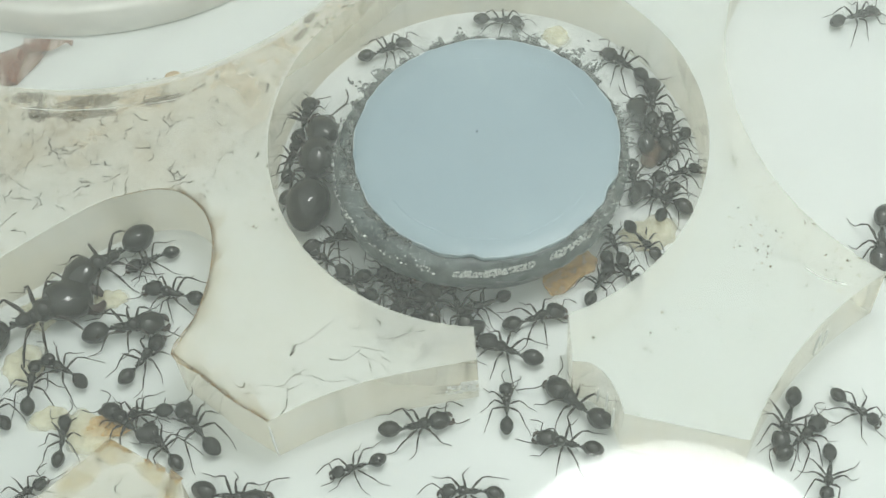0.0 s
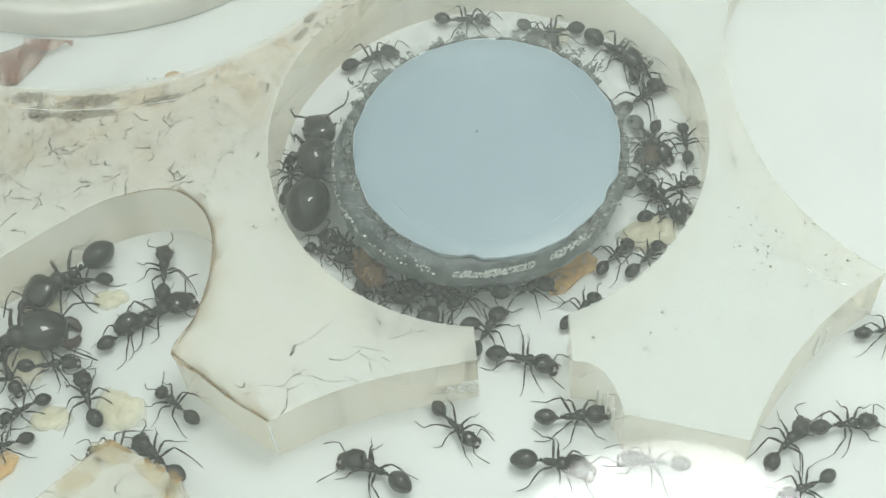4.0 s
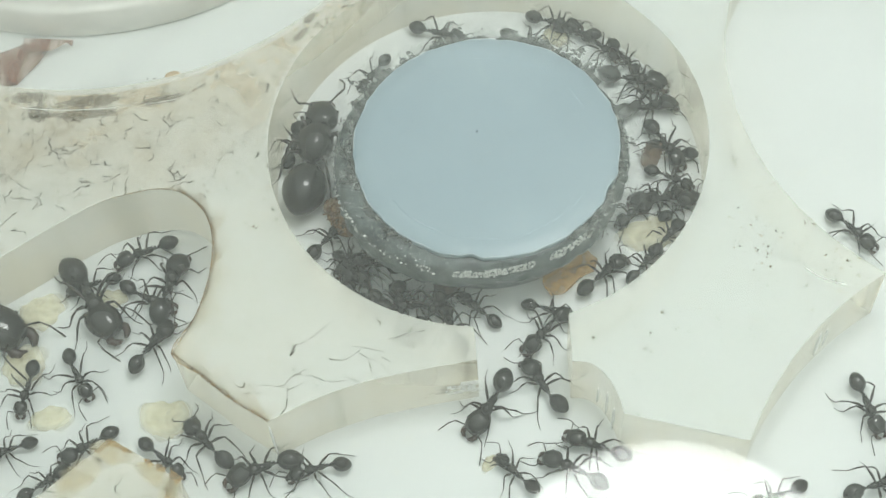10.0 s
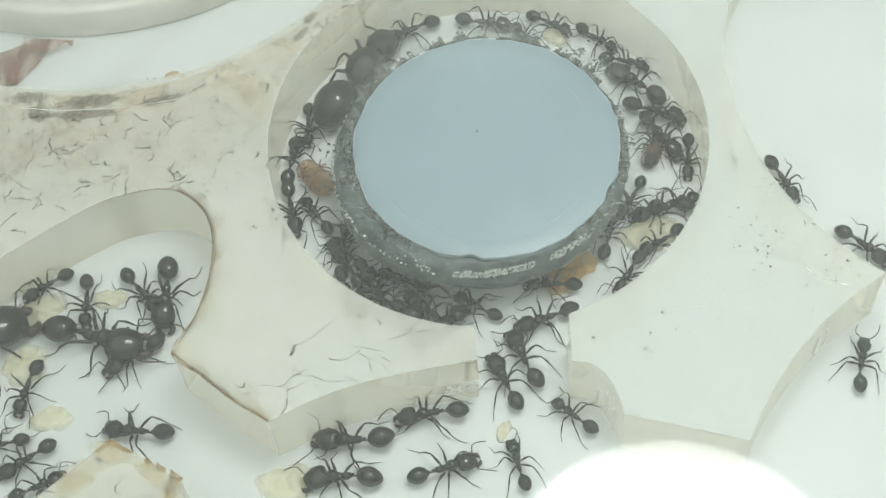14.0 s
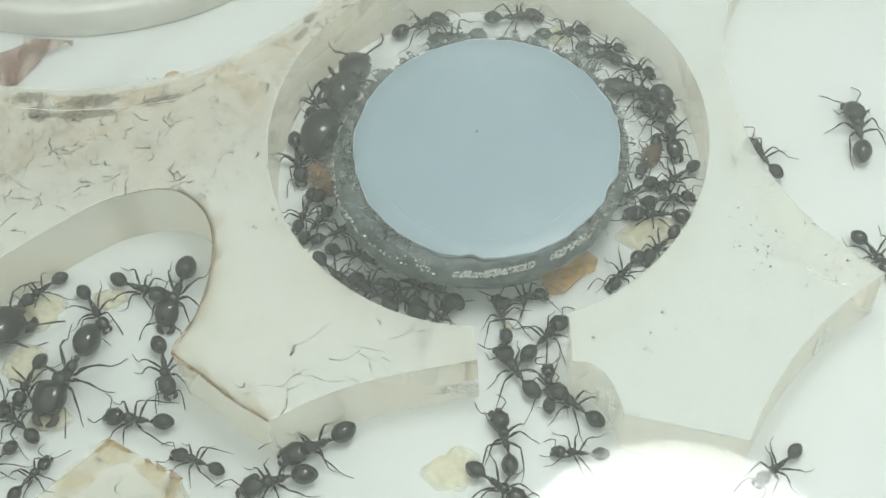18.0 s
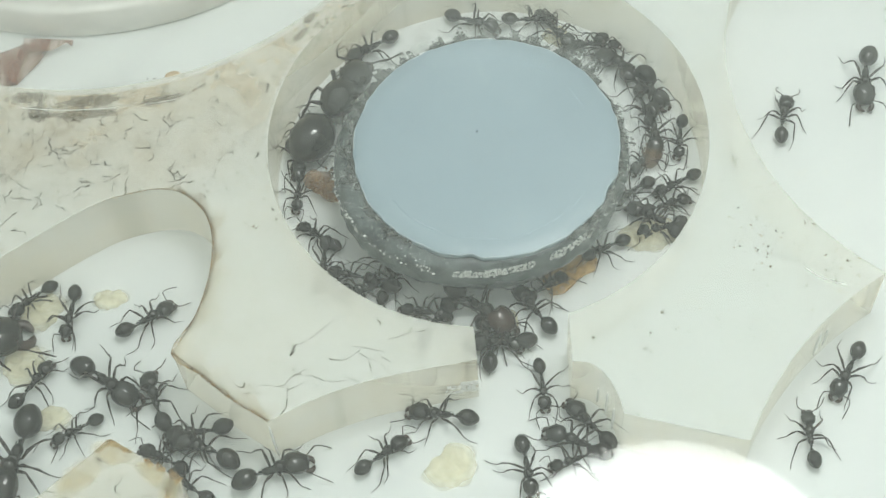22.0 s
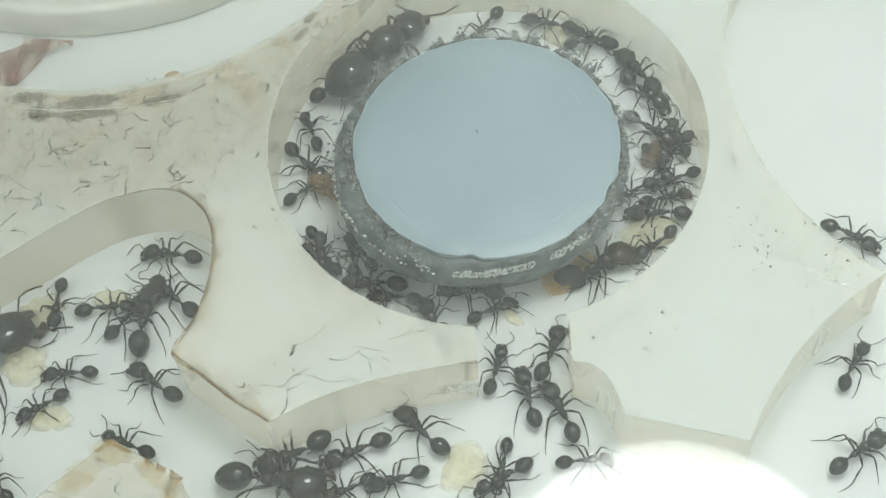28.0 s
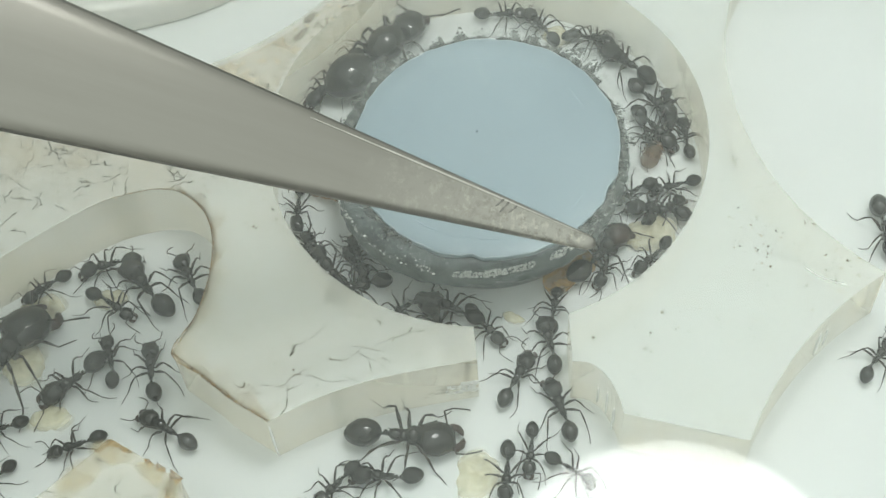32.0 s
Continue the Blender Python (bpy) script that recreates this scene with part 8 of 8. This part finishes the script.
    walk(moved_brood, [(0, pose(-27.65 * MM, -18.10 * MM, 0, 0, 0, 0)), (1, pose(-27.65 * MM, -18.24 * MM, 0, 0, 0, 4)), (2, pose(-27.25 * MM, -17.69 * MM, 0, 0, 0, 8)), (3, pose(-24.98 * MM, -16.20 * MM, 0, 0, 0, 12)), (6, pose(-26.01 * MM, -17.02 * MM, 0, 0, 0, 24)), (7, pose(-25.80 * MM, -17.05 * MM, 0, 0, 0, 28)), (8, pose(-24.97 * MM, -16.43 * MM, 0, 0, 0, 32)), (9, pose(-23.91 * MM, -16.54 * MM, 0, 0, 0, 36)), (10, pose(-21.78 * MM, -17.45 * MM, 0, 0, 0, 40)), (11, pose(-20.17 * MM, -18.07 * MM, 0, 0, 0, 44)), (12, pose(-19.23 * MM, -20.89 * MM, 0, 0, 0, 48)), (13, pose(-13.66 * MM, -22.56 * MM, 0, 0, 0, 52)), (14, pose(-12.87 * MM, -23.61 * MM, 0, 0, 0, 56)), (17, pose(-1.47 * MM, -21.98 * MM, 0, 0, 0, 68)), (18, pose(-0.78 * MM, -23.61 * MM, 0, 0, 0, 72)), (19, pose(0.99 * MM, -23.56 * MM, 0, 0, 0, 76)), (20, pose(1.20 * MM, -23.49 * MM, 0, 0, 0, 80)), (21, pose(-1.07 * MM, -23.14 * MM, 0, 0, 0, 84)), (22, pose(-0.76 * MM, -23.39 * MM, 0, 0, 0, 88)), (23, pose(-0.34 * MM, -23.21 * MM, 0, 0, 0, 92)), (24, pose(-0.35 * MM, -23.43 * MM, 0, 0, 0, 96)), (25, pose(-0.14 * MM, -23.36 * MM, 0, 0, 0, 100)), (28, pose(0.13 * MM, -23.48 * MM, 0, 0, 0, 112)), (29, pose(0.64 * MM, -23.75 * MM, 0, 0, 0, 116)), (30, pose(1.00 * MM, -24.36 * MM, 0, 0, 0, 120)), (31, pose(0.79 * MM, -24.42 * MM, 0, 0, 0, 124)), (32, pose(1.01 * MM, -24.23 * MM, 0, 0, 0, 128))])
    walk(carried_larva, [(0, pose(6.05 * MM, -30.06 * MM, 0, 0, 0, 0)), (6, pose(6.19 * MM, -28.82 * MM, 0, 0, 0, 30)), (7, pose(6.14 * MM, -25.82 * MM, 0, 0, 0, 35)), (8, pose(5.91 * MM, -23.16 * MM, 0, 0, 0, 40)), (9, pose(3.36 * MM, -23.18 * MM, 0, 0, 0, 45)), (10, pose(2.04 * MM, -23.31 * MM, 0, 0, 0, 50)), (12, pose(3.53 * MM, -23.59 * MM, 0, 0, 0, 60)), (13, pose(3.56 * MM, -22.48 * MM, 0, 0, 0, 65)), (14, pose(3.22 * MM, -20.87 * MM, 0, 0, 0, 70)), (17, pose(3.58 * MM, -14.61 * MM, 0, 0, 0, 85)), (19, pose(4.72 * MM, -11.80 * MM, 0, 0, 0, 95)), (32, pose(4.87 * MM, -11.57 * MM, 0, 0, 0, 160))])
    walk(moved_scrap, [(0, pose(-25.98 * MM, -17.72 * MM, 0, 0, 0, 0)), (1, pose(-25.07 * MM, -17.16 * MM, 0, 0, 0, 9)), (2, pose(-27.64 * MM, -18.47 * MM, 0, 0, 0, 18)), (3, pose(-31.34 * MM, -19.70 * MM, 0, 0, 0, 27)), (6, pose(-36.64 * MM, -21.19 * MM, 0, 0, 0, 54)), (32, pose(-36.64 * MM, -21.19 * MM, 0, 0, 0, 288))])
    walk(moved_pupa, [(0, pose(-2.01 * MM, -6.05 * MM, 0, 0, 0, 100)), (1, pose(-3.54 * MM, -5.63 * MM, 0, 0, 0, 102)), (2, pose(-5.55 * MM, -5.93 * MM, 0, 0, 0, 104)), (3, pose(-5.81 * MM, -6.67 * MM, 0, 0, 0, 106)), (6, pose(-6.37 * MM, -4.54 * MM, 0, 0, 0, 112)), (8, pose(-7.16 * MM, -2.35 * MM, 0, 0, 0, 116)), (10, pose(-7.80 * MM, -1.48 * MM, 0, 0, 0, 120)), (12, pose(-9.10 * MM, -0.10 * MM, 0, 0, 0, 124)), (13, pose(-9.14 * MM, 1.21 * MM, 0, 0, 0, 126)), (14, pose(-9.69 * MM, 2.54 * MM, 0, 0, 0, 128)), (17, pose(-8.76 * MM, 2.82 * MM, 0, 0, 0, 134)), (19, pose(-8.94 * MM, 1.63 * MM, 0, 0, 0, 138)), (25, pose(-8.94 * MM, 1.74 * MM, 0, 0, 0, 150)), (28, pose(-8.58 * MM, 1.59 * MM, 0, 0, 0, 156)), (32, pose(-8.36 * MM, 1.29 * MM, 0, 0, 0, 164))])
    walk(tweezers, [(0, pose(-25.00 * MM, 95.00 * MM, 84.00 * MM, 39.9, 40.8, 15.0)), (26.5, pose(-25.00 * MM, 95.00 * MM, 84.00 * MM, 39.9, 40.8, 15.0)), (28, pose(9.44 * MM, 10.92 * MM, 26.00 * MM, 39.9, 40.8, 15.0)), (28.4, pose(8.30 * MM, 7.58 * MM, 20.00 * MM, 39.9, 40.8, 15.0)), (28.7, pose(6.74 * MM, 4.67 * MM, 16.00 * MM, 39.9, 40.8, 13.4)), (28.9, pose(4.58 * MM, 4.60 * MM, 14.00 * MM, 39.9, 40.8, 13.4)), (29, pose(4.30 * MM, -0.84 * MM, 12.50 * MM, 41.7, 36.1, 3.5)), (29.1, pose(2.71 * MM, -3.79 * MM, 11.00 * MM, 45.6, 36.5, 1.5)), (29.2, pose(4.37 * MM, -6.04 * MM, 10.00 * MM, 41.1, 33.0, -3.3)), (29.3, pose(7.54 * MM, -8.05 * MM, 9.20 * MM, 38.6, 33.6, -3.4)), (29.4, pose(9.53 * MM, -9.45 * MM, 8.60 * MM, 36.5, 34.5, -2.2)), (29.6, pose(9.63 * MM, -6.86 * MM, 10.50 * MM, 37.7, 35.9, 3.5)), (29.7, pose(9.51 * MM, -6.50 * MM, 10.50 * MM, 37.8, 36.0, 4.1)), (30, pose(10.82 * MM, -9.27 * MM, 8.60 * MM, 36.1, 35.1, -1.6)), (30.3, pose(12.53 * MM, -7.90 * MM, 9.60 * MM, 36.6, 34.2, 2.2)), (30.6, pose(12.17 * MM, -8.17 * MM, 9.40 * MM, 36.5, 34.4, 1.5)), (30.9, pose(11.58 * MM, -11.03 * MM, 8.50 * MM, 35.6, 34.5, -3.5)), (31, pose(11.37 * MM, -11.43 * MM, 8.40 * MM, 35.4, 34.6, -4.1)), (31.2, pose(8.58 * MM, -8.95 * MM, 9.40 * MM, 37.2, 37.2, 0.5)), (31.4, pose(10.19 * MM, -9.26 * MM, 9.00 * MM, 36.6, 35.8, -0.5)), (31.6, pose(9.34 * MM, -11.27 * MM, 8.50 * MM, 35.9, 36.2, -4.0)), (31.8, pose(10.99 * MM, -9.92 * MM, 8.60 * MM, 36.1, 35.0, -1.7)), (32, pose(10.96 * MM, -10.77 * MM, 8.50 * MM, 35.7, 35.0, -3.2))])


motions()
